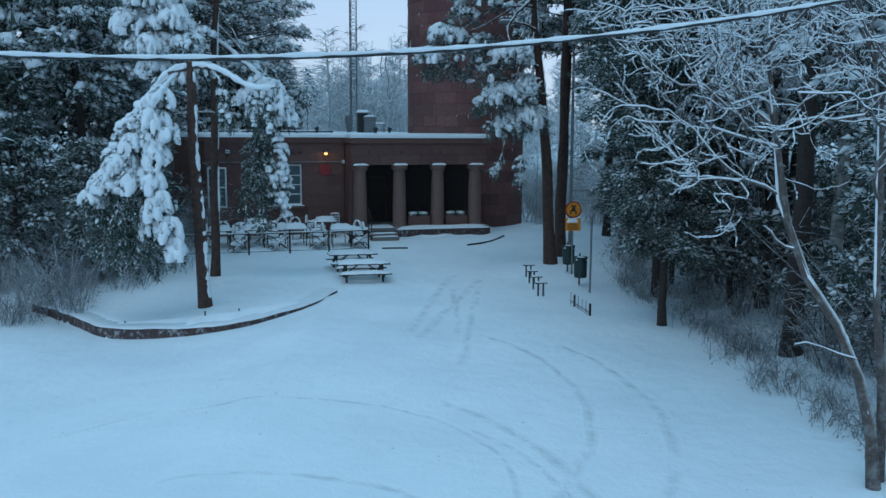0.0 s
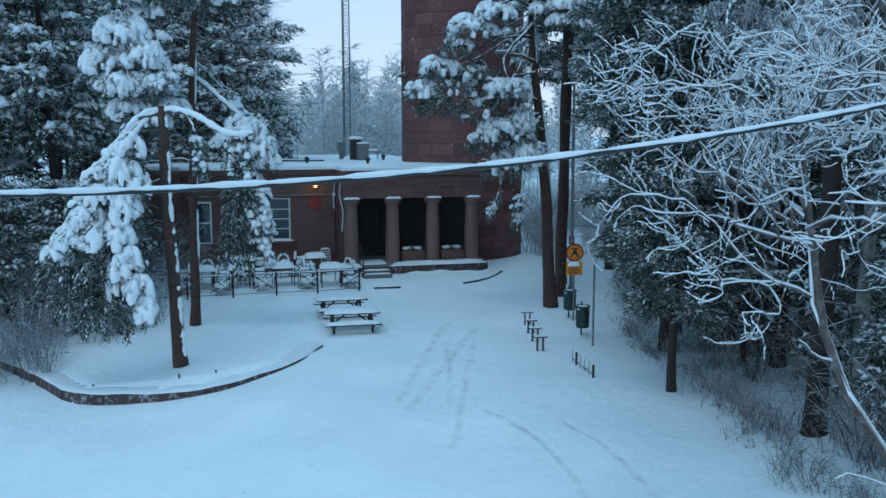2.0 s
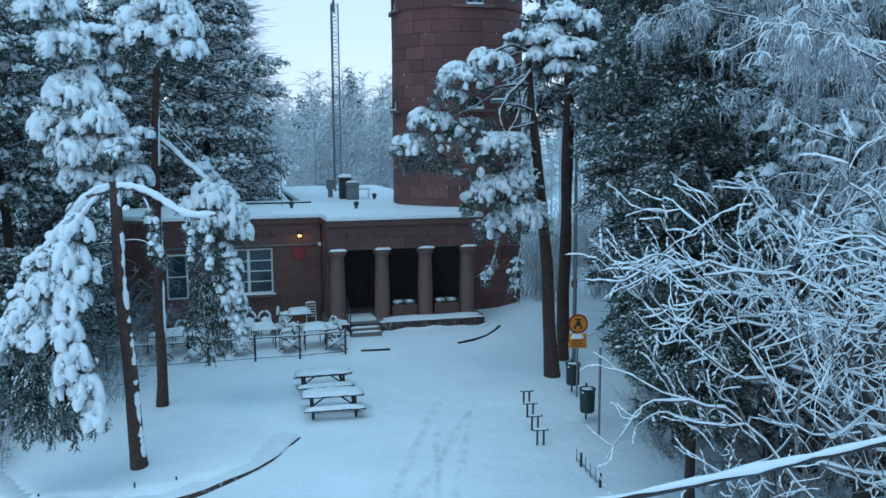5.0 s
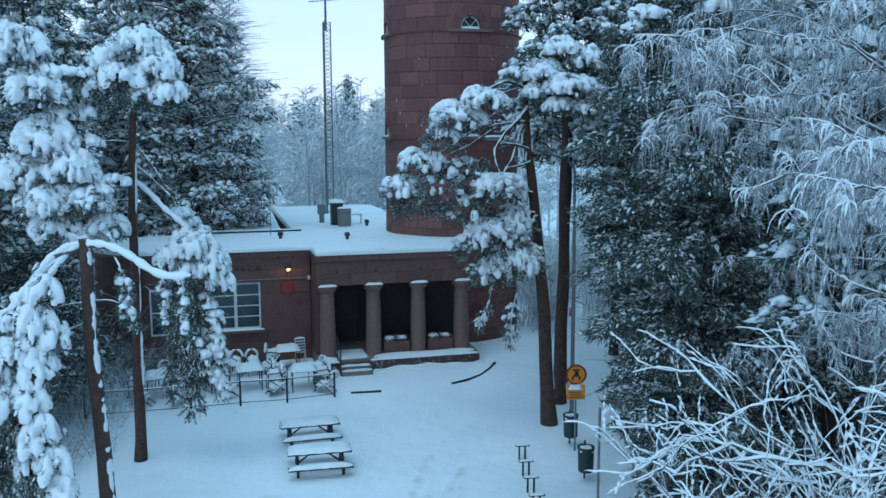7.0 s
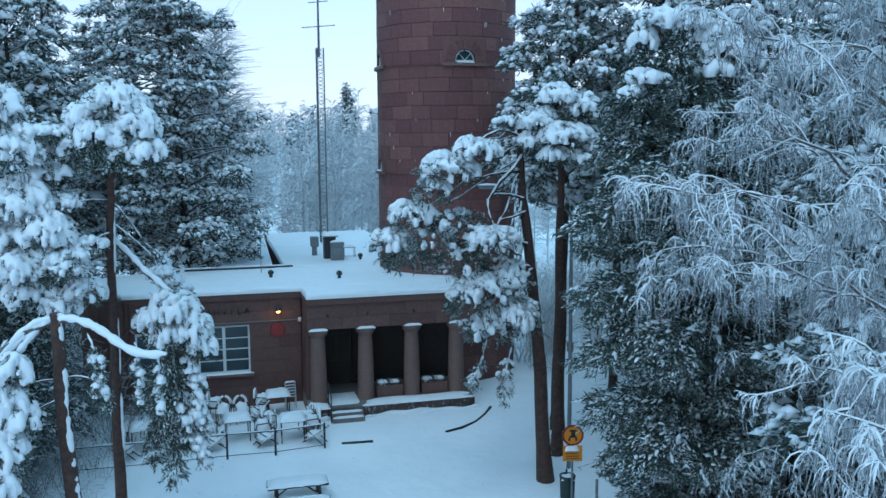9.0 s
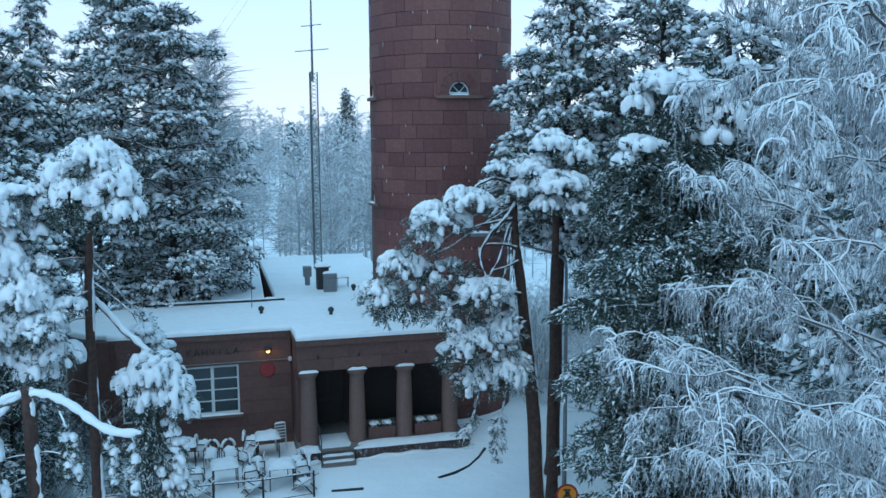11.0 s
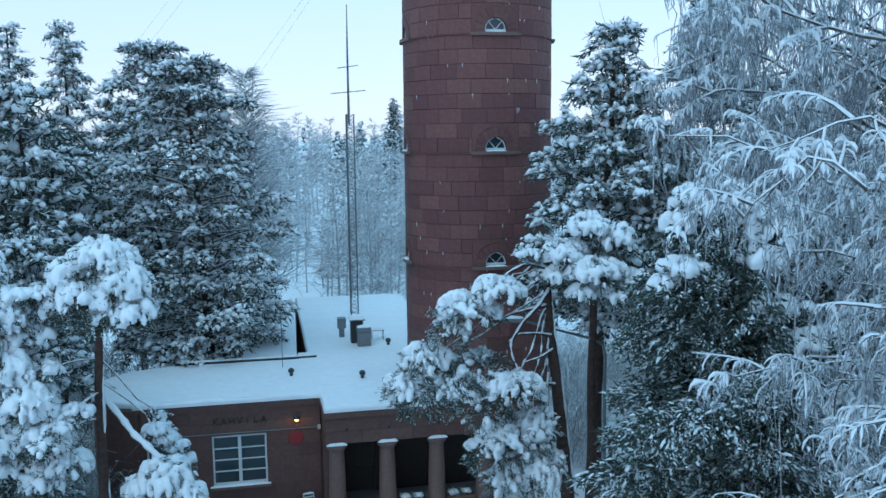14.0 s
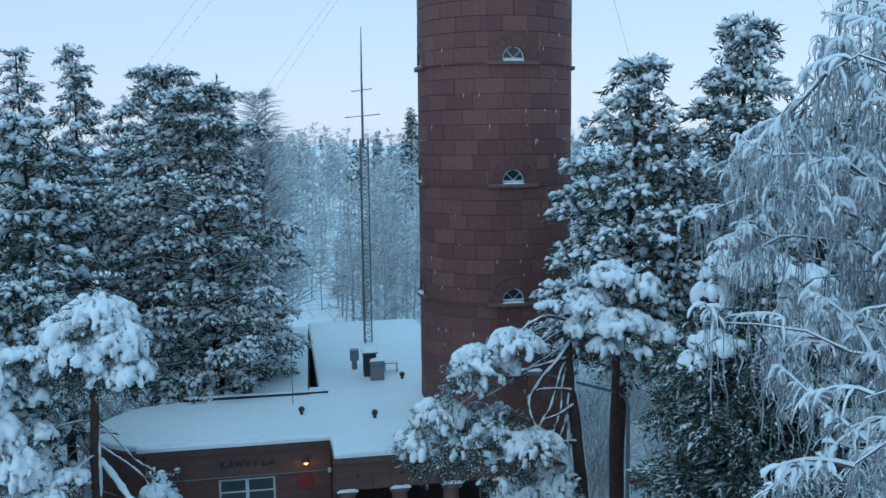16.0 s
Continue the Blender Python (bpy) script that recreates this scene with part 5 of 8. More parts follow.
# the two tall pines beside the drive
pine("leaning pine with long snow-laden boughs hanging beside the porch", [(3.87, 35.8, -0.1), (3.66, 35.85, 3.5), (3.42, 35.9, 6.45), (3.1, 35.9, 8.8), (3.0, 35.9, 10.6), (2.95, 35.9, 11.4)], 0.24, 0.07, [
    (0.93, (1.7, 34.7, 10.5), 0.2, 0.3, 40, 0.5, 0.75), (0.89, (0.8, 34.6, 10.0), 0.35, 0.3, 40, 0.5, 0.8), (0.82, (-0.3, 34.6, 8.4), 0.3, 0.3, 40, 0.5, 0.85), (0.76, (-0.8, 34.6, 7.8), 0.3, 0.3, 40, 0.5, 0.9), (0.72, (2.1, 34.6, 7.6), 0.1, 0.3, 40, 0.5, 0.8),
    (0.72, (2.1, 34.6, 6.2), -0.2, 0.3, 40, 0.5, 0.7), (0.64, (2.9, 34.6, 5.3), 0.1, 0.3, 40, 0.5, 0.6), (0.6, (1.9, 34.6, 4.9), 0.0, 0.3, 40, 0.5, 0.75), (0.53, (1.5, 34.5, 3.4), 0.2, 0.35, 40, 0.5, 0.8), (0.53, (2.5, 34.5, 2.9), 0.3, 0.35, 40, 0.5, 0.75),
    (0.95, (2.3, 35.3, 11.2), 0.2, 0.4, 40, 0.3, 0.3), (0.97, (3.3, 36.0, 11.5), 0.2, 0.35, 36, 0.3, 0.3),
], 41, 0.5, 0.2, 0.26, None, BARK_RED, 0.0, False, pads=[
    ((1.65, 34.6, 10.35), 0.67, 0.67, 0.49, 0.95, 0.6, 0.1), ((0.85, 34.6, 9.8), 0.85, 0.79, 0.61, 0.95, 0.6, 0.1), ((0.4, 34.6, 9.2), 0.67, 0.67, 0.49, 0.5, 0.6, 0.3), ((-0.25, 34.6, 8.45), 0.73, 0.73, 0.55, 0.95, 0.6, 0.1), ((-0.85, 34.6, 7.75), 0.61, 0.61, 0.49, 0.9, 0.6, 0.15),
    ((0.3, 34.7, 7.8), 0.92, 0.85, 0.55, 0.3, 0.6, 0.4), ((-0.3, 34.7, 7.3), 0.73, 0.73, 0.49, 0.15, 0.6, 0.4), ((2.1, 34.5, 7.75), 0.79, 0.73, 0.55, 0.95, 0.6, 0.1), ((1.2, 34.7, 7.1), 0.85, 0.79, 0.55, 0.25, 0.6, 0.4), ((1.1, 34.9, 8.3), 0.85, 0.73, 0.49, 0.3, 0.6, 0.4),
    ((2.1, 34.5, 6.3), 0.92, 0.85, 0.67, 0.85, 0.6, 0.15), ((1.4, 34.5, 5.9), 0.67, 0.67, 0.55, 0.5, 0.6, 0.25), ((2.85, 34.6, 5.45), 0.73, 0.73, 0.73, 0.85, 0.7, 0.1), ((1.95, 34.5, 5.1), 0.73, 0.67, 0.61, 0.55, 0.7, 0.2), ((2.7, 34.8, 6.6), 0.61, 0.61, 0.61, 0.7, 0.6, 0.2)], roof=0.2)


def bare_limbs():
    """Crooked snow-lined limbs in the open middle of the leaning pine."""
    tree = [o for o in bpy.data.objects if o.name.startswith("pine_tree")][-1]
    wood, white = Geo(), Geo()
    for pts, r0 in (([(3.05, 35.8, 10.3), (2.75, 35.4, 9.9), (2.35, 35.1, 9.55), (1.98, 35.0, 8.95), (2.05, 34.9, 8.55), (2.28, 34.9, 8.05), (2.2, 34.8, 7.7)], 0.06),
                    ([(2.95, 35.8, 9.85), (2.5, 35.4, 9.82), (2.0, 35.1, 9.75), (1.6, 34.9, 9.6)], 0.05), ([(3.1, 35.8, 9.0), (2.7, 35.4, 9.15), (2.2, 35.1, 9.2), (1.95, 35.0, 9.0)], 0.045),
                    ([(3.15, 35.8, 8.6), (2.8, 35.3, 8.5), (2.4, 35.0, 8.45)], 0.04), ([(2.98, 35.8, 10.9), (2.4, 35.3, 11.1), (1.9, 34.9, 10.9), (1.6, 34.7, 10.5)], 0.05), ([(3.25, 35.8, 7.6), (2.8, 35.3, 7.75), (2.4, 34.9, 7.6)], 0.05)):
        p = np.array(pts)
        t = np.linspace(0, len(p) - 1, 4 * len(p))
        p = np.stack([np.interp(t, np.arange(len(p)), p[:, c]) for c in range(3)], -1)
        p[1:-1] = (p[:-2] + p[1:-1] + p[2:]) / 3
        rad = np.linspace(r0, r0 * 0.45, len(p))
        wood.tube(p, rad, 7)
        white.tube(p + np.stack([0 * rad, 0 * rad - 0.01, rad * 0.7], -1), rad * 0.75 * (1 + 0.25 * np.sin(np.arange(len(p)) * 1.9)), 7)
    part("bare_limb", wood, BARK_RED, tree, smooth=True, kind="stuff")
    part("bare_limb_snow", white, SNOW, tree, smooth=True, kind="stuff")


bare_limbs()
pine("tall straight pine with a flat snow-capped crown beside the drive", [(4.45, 38.2, 0.0), (4.4, 37.6, 4.0), (4.34, 37.0, 8.0), (4.3, 36.3, 11.4)], 0.2, 0.08, [
    (0.95, (5.4, 36.0, 11.0), 0.3, 0.6, 44, 0.6, 0.3)], 43, 0.85, 0.2, 0.25, None, BARK_RED, None, False, pads=[
    ((4.11, 35.7, 12.0), 0.62, 0.6, 0.42, 0.95, 0.7, -0.2), ((3.56, 35.6, 11.25), 0.62, 0.6, 0.46, 0.95, 0.8, -0.2), ((4.86, 35.6, 11.6), 0.52, 0.55, 0.5, 0.9, 0.8, -0.15), ((4.31, 35.3, 10.8), 0.8, 0.6, 0.46, 0.95, 0.8, -0.2),
    ((5.31, 35.5, 10.5), 0.5, 0.5, 0.42, 0.95, 0.9, -0.2), ((4.01, 35.3, 10.25), 0.5, 0.45, 0.32, 0.9, 0.9, -0.15), ((5.66, 35.6, 10.0), 0.26, 0.3, 0.32, 0.9, 0.9, -0.2), ((3.21, 35.5, 10.65), 0.36, 0.4, 0.32, 0.85, 0.9, -0.15), ((4.86, 35.3, 10.15), 0.42, 0.4, 0.3, 0.6, 0.9, 0),
    ((4.46, 36.1, 10.4), 1.15, 1.0, 0.55, 0.05, 0.5, 0.6), ((4.36, 36.0, 11.2), 0.85, 0.8, 0.8, 0.0, 0.6, 0.9)])
pine("big dark pine with layered snowy boughs behind the drive", [(4.66, 40.5, 0), (4.8, 40.0, 9.0), (5.1, 39.0, 17.5)], 0.26, 0.05, [], 45, 0.68, 0.3, 0.24, (8.0, 17.9, 3.2, 80, "egg", 30, 0.35), BARK_RED)
pine("tall pine with snowy top behind the drive", [(8.2, 39.5, 0), (7.9, 39.2, 9.0), (8.0, 39.0, 18.5)], 0.25, 0.05, [], 46, 0.62, 0.3, 0.24, (7.0, 19.0, 3.7, 76, "egg", 26, 0.35), BARK)
pine("pine with a thick white snow cap over dark needles", [(6.7, 29.3, 0), (6.5, 29.0, 6.0), (6.35, 28.8, 12.4)], 0.2, 0.06, [(0.84, (4.5, 29.6, 10.2), 0.3, 0.8, 30, 0.7, 0.3), (0.76, (4.3, 29.4, 9.2), 0.3, 0.8, 30, 0.7, 0.3), (0.68, (4.1, 29.6, 8.2), 0.3, 0.8, 30, 0.7, 0.3), (0.6, (4.4, 29.0, 7.1), 0.3, 0.8, 30, 0.7, 0.3), (0.5, (4.6, 29.2, 5.8), 0.3, 0.7, 30, 0.7, 0.3)], 47, 0.06, 0.3, 0.3, (2.2, 11.6, 2.5, 70, "dome", 32, 0.7), BARK, None, False, size=0.25, pads=[
    ((5.7, 28.6, 13.25), 0.56, 0.55, 0.38, 1.0, 0.8, -0.15), ((6.25, 28.6, 13.2), 0.55, 0.55, 0.36, 1.0, 0.8, -0.15), ((5.25, 28.5, 12.8), 0.28, 0.35, 0.36, 1.0, 0.9, -0.05), ((6.8, 28.6, 13.0), 0.46, 0.5, 0.36, 1.0, 0.8, -0.15), ((7, 28.4, 12.55), 0.5, 0.5, 0.46, 1.0, 0.8, -0.25), ((6.75, 28.3, 12.2), 0.44, 0.42, 0.28, 1.0, 0.8, -0.05),
    ((5.25, 28.2, 12.05), 0.42, 0.4, 0.24, 1.0, 0.8, -0.05), ((4.95, 28.1, 11.75), 0.28, 0.3, 0.2, 1.0, 0.8, -0.05), ((6.95, 28.2, 11.35), 0.38, 0.38, 0.24, 1.0, 0.7, -0.05), ((7.55, 28.2, 10.6), 0.6, 0.55, 0.35, 0.9, 0.6, 0.15),
    ((6.05, 28.9, 12.3), 1.0, 0.9, 0.85, 0.0, 0.9, 0.9), ((5.95, 28.7, 11.5), 1.3, 1.2, 0.9, 0.0, 0.8, 0.8), ((6.35, 28.6, 10.6), 1.6, 1.4, 0.9, 0.04, 0.8, 0.8), ((5.25, 28.7, 10.9), 0.9, 0.8, 0.7, 0.0, 0.8, 0.8)])
pine("small dark pine at the edge of the drive", [(5.95, 25.2, -0.1), (5.9, 25.3, 4.0), (6.1, 25.4, 10.4)], 0.12, 0.04, [
    (0.3, (5.0, 25.5, 2.2), 0.3, 0.5, 36, 0.3, 0.2), (0.25, (6.9, 26.0, 1.8), 0.3, 0.5, 36, 0.3, 0.2), (0.9, (5.4, 24.8, 10.2), 0.2, 0.7, 36, 0.5, 0.2), (0.95, (6.4, 24.9, 10.9), 0.2, 0.7, 36, 0.5, 0.2),
    (0.62, (3.9, 25.1, 5.6), 0.5, 0.8, 36, 0.8, 0.3), (0.7, (3.7, 24.9, 6.8), 0.5, 0.8, 36, 0.8, 0.3), (0.8, (3.5, 25.0, 7.9), 0.5, 0.8, 36, 0.8, 0.3), (0.9, (3.4, 25.0, 9.2), 0.5, 0.8, 36, 0.8, 0.3), (0.95, (4.2, 24.8, 10.0), 0.4, 0.8, 36, 0.8, 0.3), (0.75, (4.6, 23.8, 7.0), 0.5, 0.8, 36, 0.8, 0.3), (0.6, (4.5, 24.0, 5.0), 0.5, 0.8, 36, 0.8, 0.3), (0.85, (5.2, 23.5, 8.6), 0.5, 0.8, 36, 0.8, 0.3)], 48, 0.2, 0.28, 0.17, (2.3, 10.8, 1.75, 72, "dome", 34, 0.6), BARK, None, False, size=0.18)
for x, y, h, sd in ((8.4, 27.6, 7.5, 301), (7.6, 31.6, 6.5, 302), (9.8, 23.6, 8.0, 303), (9.6, 19.6, 6.5, 304)):
    pine("young dark pine crowded under the forest edge", [(x, y, 0.0), (x + 0.1, y, h * 0.5), (x, y + 0.1, h)], 0.1, 0.03, [], sd, 0.28, 0.28, 0.17, (0.7, h + 0.3, 1.7, 34, "dome", 30, 0.6), BARK)
for x, y, h, sd in ((-12.6, 32.2, 4.6, 311), (-15.4, 31.8, 6.5, 312), (-12.9, 36.2, 6.0, 313), (-17.2, 34.6, 7.5, 314), (-18.6, 31.0, 6.0, 315), (-16.0, 39.5, 7.0, 316)):
    pine("young dark pine crowded under the trees beside the terrace", [(x, y, -0.4), (x + 0.1, y, h * 0.5), (x, y + 0.1, h)], 0.1, 0.03, [], sd, 0.22, 0.28, 0.17, (0.5, h + 0.3, 1.9, 36, "dome", 30, 0.6), BARK)
# the big pines behind the rounded end of the cafe
pine("broad old pine with snow on every bough behind the cafe", [(-12.0, 49.9, 0), (-12.1, 49.6, 8.0), (-12.4, 49.3, 17.4)], 0.3, 0.07, [], 51, 0.9, 0.32, 0.27, (4.2, 18.4, 4.2, 150, "broad", 30, 0.35), BARK)
pine("broad old pine with snow on every bough behind the cafe", [(-15.4, 52.5, 0), (-15.6, 52.8, 9.0), (-15.6, 53.2, 18.6)], 0.3, 0.06, [], 52, 0.9, 0.32, 0.27, (4.0, 19.3, 4.0, 100, "broad", 30, 0.35), BARK)
pine("tall slim pine with a pointed snowy top", [(-20.7, 54.4, 0), (-20.7, 54.4, 20.2)], 0.25, 0.03, [], 53, 0.66, 0.32, 0.26, (7.0, 20.6, 2.6, 64, "cone", 30, 0.35), BARK)
pine("tall slim pine with a pointed snowy top", [(-22.9, 53.2, 0), (-22.9, 53.2, 20.0)], 0.25, 0.03, [], 54, 0.66, 0.32, 0.26, (8.0, 20.2, 2.4, 56, "cone", 30, 0.35), BARK)
pine("dark pine with hanging snowy boughs above the thicket", [(-13.6, 34.0, -0.3), (-13.7, 33.7, 6.0), (-13.8, 33.4, 12.8)], 0.2, 0.06, [], 55, 0.42, 0.3, 0.24, (6.0, 13.4, 2.7, 50, "dome", 32, 0.4), BARK)
pine("dark pine with hanging snowy boughs above the thicket", [(-14.0, 38.6, -0.2), (-13.8, 38.2, 6.0), (-13.6, 38.0, 11.0)], 0.2, 0.06, [], 56, 0.45, 0.3, 0.24, (4.5, 11.6, 2.4, 46, "dome", 32, 0.4), BARK)


# ---- frosted broadleaved trees ----
def branching(g, a, d, length, rad, depth, r, spread_by=0.6, lift=0.1, hang=0.0, n=5, tips=None, snow=None):
    """A branch from a along d that forks again and again."""
    pts = [np.asarray(a, float)]
    d = np.asarray(d, float) / np.linalg.norm(d)
    for _ in range(n):
        d = d + r.normal(0, 0.21, 3) + np.array([0, 0, lift - hang]) * 0.25
        if pts[-1][2] > 6.7:
            d[2] -= 0.10 * (pts[-1][2] - 6.7)
        d /= np.linalg.norm(d)
        pts.append(pts[-1] + d * length / n)
    pts = np.array(pts)
    rr = np.linspace(rad, rad * 0.62, n + 1)
    g.tube(pts, rr, 6 if rad > 0.03 else 4, caps=False)
    if snow is not None:
        flat = 1 - abs(d[2]) * 0.8
        if flat > 0.25:
            sp = pts + np.array([0, 0, 1]) * (rr * 0.8 + 0.005)[:, None]
            snow.tube(sp, (rr * 0.6 + 0.0075) * flat * (1 + 0.42 * np.sin(np.arange(n + 1) * 2.1 + r.uniform(0, 6))), 5, caps=False)
    if depth == 0:
        if tips is not None:
            tips.append(pts)
        return
    kids = 2 if r.uniform() < 0.68 else 3
    for k in range(kids):
        s = pts[-1] if k == 0 else pts[r.integers(max(1, n - 3), n)]
        nd = d + r.normal(0, spread_by, 3)
        branching(g, s, nd, length * r.uniform(0.62, 0.88), rad * r.uniform(0.55, 0.72), depth - 1, r, spread_by, lift, hang, n, tips, snow)


def snow_tree():
    """The many-stemmed bare tree beside the drive, every twig carrying snow."""
    r = np.random.default_rng(5)
    tree = thing("bare_tree", "leaning bare tree with snow-covered branches beside the drive", "tree")
    stems = [
        [(6.75, 14.4, -0.1), (6.62, 14.45, 1.1), (6.3, 14.6, 2.2), (5.75, 14.8, 3.1), (5.3, 14.9, 4.2), (5.15, 14.8, 5.3), (4.9, 14.6, 6.3)],
        [(6.95, 14.7, -0.1), (6.85, 14.6, 1.5), (6.62, 14.5, 3.0), (6.5, 14.4, 4.4), (6.35, 14.2, 5.6)],
        [(7.15, 14.6, -0.1), (7.2, 14.8, 1.8), (7.3, 15.1, 3.6), (7.4, 15.2, 5.4), (7.3, 15.1, 6.8)],
    ]
    g, s, tips = Geo(), Geo(), []
    for k, st in enumerate(stems):
        st = np.array(st)
        rad = np.linspace((0.09, 0.07, 0.075)[k], 0.035, len(st))
        part("trunk", trunk_geo(st, rad[0], rad[-1], k, 9), LIMB, tree, smooth=True)
        off = st[1:] + np.array([-0.03, -0.01, 0.045])
        s.tube(off, rad[1:] * 0.5, 6)
    starts = [
        ((5.6, 14.85, 3.5), (-0.9, -0.1, 0.5), 1.0, 0.03, 0),
        ((5.3, 14.9, 4.3), (-1.0, -0.2, 0.35), 1.2, 0.04, 5), ((5.2, 14.8, 5.0), (-0.9, -0.6, 0.35), 1.15, 0.04, 5), ((5.1, 14.8, 5.4), (-1.0, 0.1, 0.3), 1.2, 0.04, 5),
        ((4.9, 14.6, 6.2), (-0.9, -0.3, 0.5), 1.0, 0.04, 5), ((4.9, 14.6, 6.3), (0.2, -0.8, 0.6), 1.0, 0.04, 5), ((5.1, 14.8, 5.2), (0.3, -0.9, 0.5), 1.0, 0.035, 4),
        ((6.5, 14.4, 4.3), (-0.6, -0.9, 0.3), 1.1, 0.04, 5), ((6.4, 14.2, 5.2), (-0.3, -1.0, 0.4), 1.1, 0.04, 5), ((6.35, 14.2, 5.6), (-0.6, -0.4, 0.7), 1.0, 0.04, 5), ((6.35, 14.2, 5.6), (0.6, -0.4, 0.6), 1.0, 0.04, 4),
        ((7.3, 15.1, 4.2), (0.2, -1.0, 0.3), 1.2, 0.04, 4), ((7.3, 15.1, 6.0), (-0.5, -0.8, 0.4), 1.0, 0.035, 5), ((7.3, 15.1, 6.8), (0.1, -0.3, 0.9), 1.0, 0.035, 4), ((4.9, 14.6, 6.3), (-0.8, -0.2, 0.9), 1.1, 0.04, 5), ((5.1, 14.8, 5.4), (-1.0, -0.1, 0.6), 1.3, 0.04, 5), ((6.3, 14.2, 5.6), (-0.5, -0.2, 1.0), 1.1, 0.04, 5),
        ((6.4, 14.5, 1.95), (-1.0, 0.3, 0.12), 1.2, 0.012, 0),
    ]
    extra = []
    for a, d, l, rad, dep in [q for q in starts if q[0][2] > 5.1 and q[1][2] < 0.8][::2]:
        extra.append((np.array(a) + r.normal(0, 0.12, 3), np.array(d) + r.normal(0, 0.45, 3) * (1, 1, 0.6), l * r.uniform(0.8, 1.15), rad, dep))
    for a, d, l, rad, dep in starts + extra:
        branching(g, a, d, l, rad * 0.72, dep, r, 0.62, 0.2, 0, 4, tips, s)
    # blunt clumps of snow at the twig ends
    ends = np.array([t[q] for t in tips for q in (-1, -2, 2)])
    way = np.array([t[-1] - t[-2] for t in tips for q in range(3)])
    lay(s, FINGERS_S, ends + (0, 0, 0.006), way, np.stack([r.uniform(0.05, 0.10, len(ends)), r.uniform(0.03, 0.06, len(ends)), r.uniform(0.03, 0.06, len(ends))], -1), r)
    part("branchwork", g, LIMB, tree, smooth=True, kind="stuff")
    part("snow", s, SNOW, tree, "snow lying along every branch", smooth=True, kind="stuff")


snow_tree()


def weeping_birch(label, base, height, seed, limbs, hang_len, count, thick=0.006, lean=None):
    """A birch whose hanging twigs are white with frost. limbs: (height, end, lift)."""
    r = np.random.default_rng(seed)
    tree = thing("birch_tree", label, "tree")
    b = np.array(base, float)
    top = b + np.array([r.uniform(-0.4, 0.4), r.uniform(-0.4, 0.4), height])
    part("trunk", trunk_geo([b, (b + top) / 2 + (0.1, 0.1, 0), top], 0.17, 0.04, seed), BIRCH_BARK, tree, smooth=True)
    lg, tg, sg = Geo(), Geo(), Geo()
    fp, fd, fs = [], [], []

    def at(p, t):
        return np.array([np.interp(t * (len(p) - 1), np.arange(len(p)), p[:, c]) for c in range(3)])

    for z, end, lift in limbs:
        a = b + (top - b) * min(1, z / height)
        p = curve_points(a, end, lift, 12)
        p[1:] += np.cumsum(r.normal(0, 0.035, (11, 3)), 0)
        lg.tube(p, np.linspace(0.026, 0.004, 12) * (thick / 0.0031) ** 0.6, 5, caps=False)
        for k in range(count):
            t = 1 - 0.62 * r.uniform(0, 1) ** 1.2
            q = at(p, t)
            az, l = r.uniform(0, 2 * np.pi), hang_len * r.uniform(0.5, 1.25)
            o = np.array([math.cos(az), math.sin(az)]) * l * r.uniform(0.3, 0.75)
            e = q + np.array([o[0], o[1], -l * r.uniform(0.35, 1.0)])
            sp = curve_points(q, e, l * r.uniform(0.25, 0.55), 7)
            tg.tube(sp, np.linspace(thick * 1.5, thick * 0.9, 7), 3, caps=False)
            # soft snow along the crown of the arch
            for s_ in r.uniform(0.0, 0.85, 5):
                w, w2 = at(sp, s_), at(sp, min(1, s_ + 0.15))
                fp.append(w + (0, 0, 0.008))
                fd.append(w2 - w)
                g = r.uniform(0.024, 0.052) * (thick / 0.0031) ** 0.5
                fs.append((r.uniform(0.07, 0.15), g, g))
            for s_ in r.uniform(0.12, 1.0, int(11 + 13 * l)):
                w = at(sp, s_)
                d = np.array([r.normal(0, 0.1), r.normal(0, 0.1), -r.uniform(0.06, 0.3)]) * (0.6 + 0.5 * l)
                m = w + d * (0.75, 0.75, 0.35)
                tk = thick * r.uniform(0.8, 1.4)
                tg.tube([w, m], np.array([0.9, 1.0]) * tk, 3, caps=False)
                tg.spike(m, w + d, tk)
                f = m + np.array([r.normal(0, 0.05), r.normal(0, 0.05), -r.uniform(0.03, 0.14)])
                tg.spike(m, f, thick * 0.95)
                if r.uniform() < 0.3:
                    fp.append(w + d * 0.4)
                    fd.append(d)
                    g = r.uniform(0.02, 0.04)
                    fs.append((r.uniform(0.05, 0.11), g, g))
    lay(sg, FINGERS_S, np.array(fp), np.array(fd), np.array(fs), r, 0.4)
    part("branchwork", lg, LIMB, tree, smooth=True, kind="stuff")
    part("limb_snow", sg, SNOW, tree, smooth=True, kind="stuff")
    part("twig_curtain", tg, HOAR, tree, "fine hanging twigs white with frost", kind="stuff")


def fan_limbs(seed, n, z0, z1, cx, cy, rx, ry, lean):
    r = np.random.default_rng(seed)
    out = []
    for k in range(n):
        z = z0 + (z1 - z0) * (k + r.uniform(0, 1)) / n
        a = r.uniform(0, 2 * np.pi)
        out.append((z * 0.8, (cx + rx * math.cos(a), cy + ry * math.sin(a), z + lean * r.uniform(-0.6, 0.6)), 0.9))
    return out


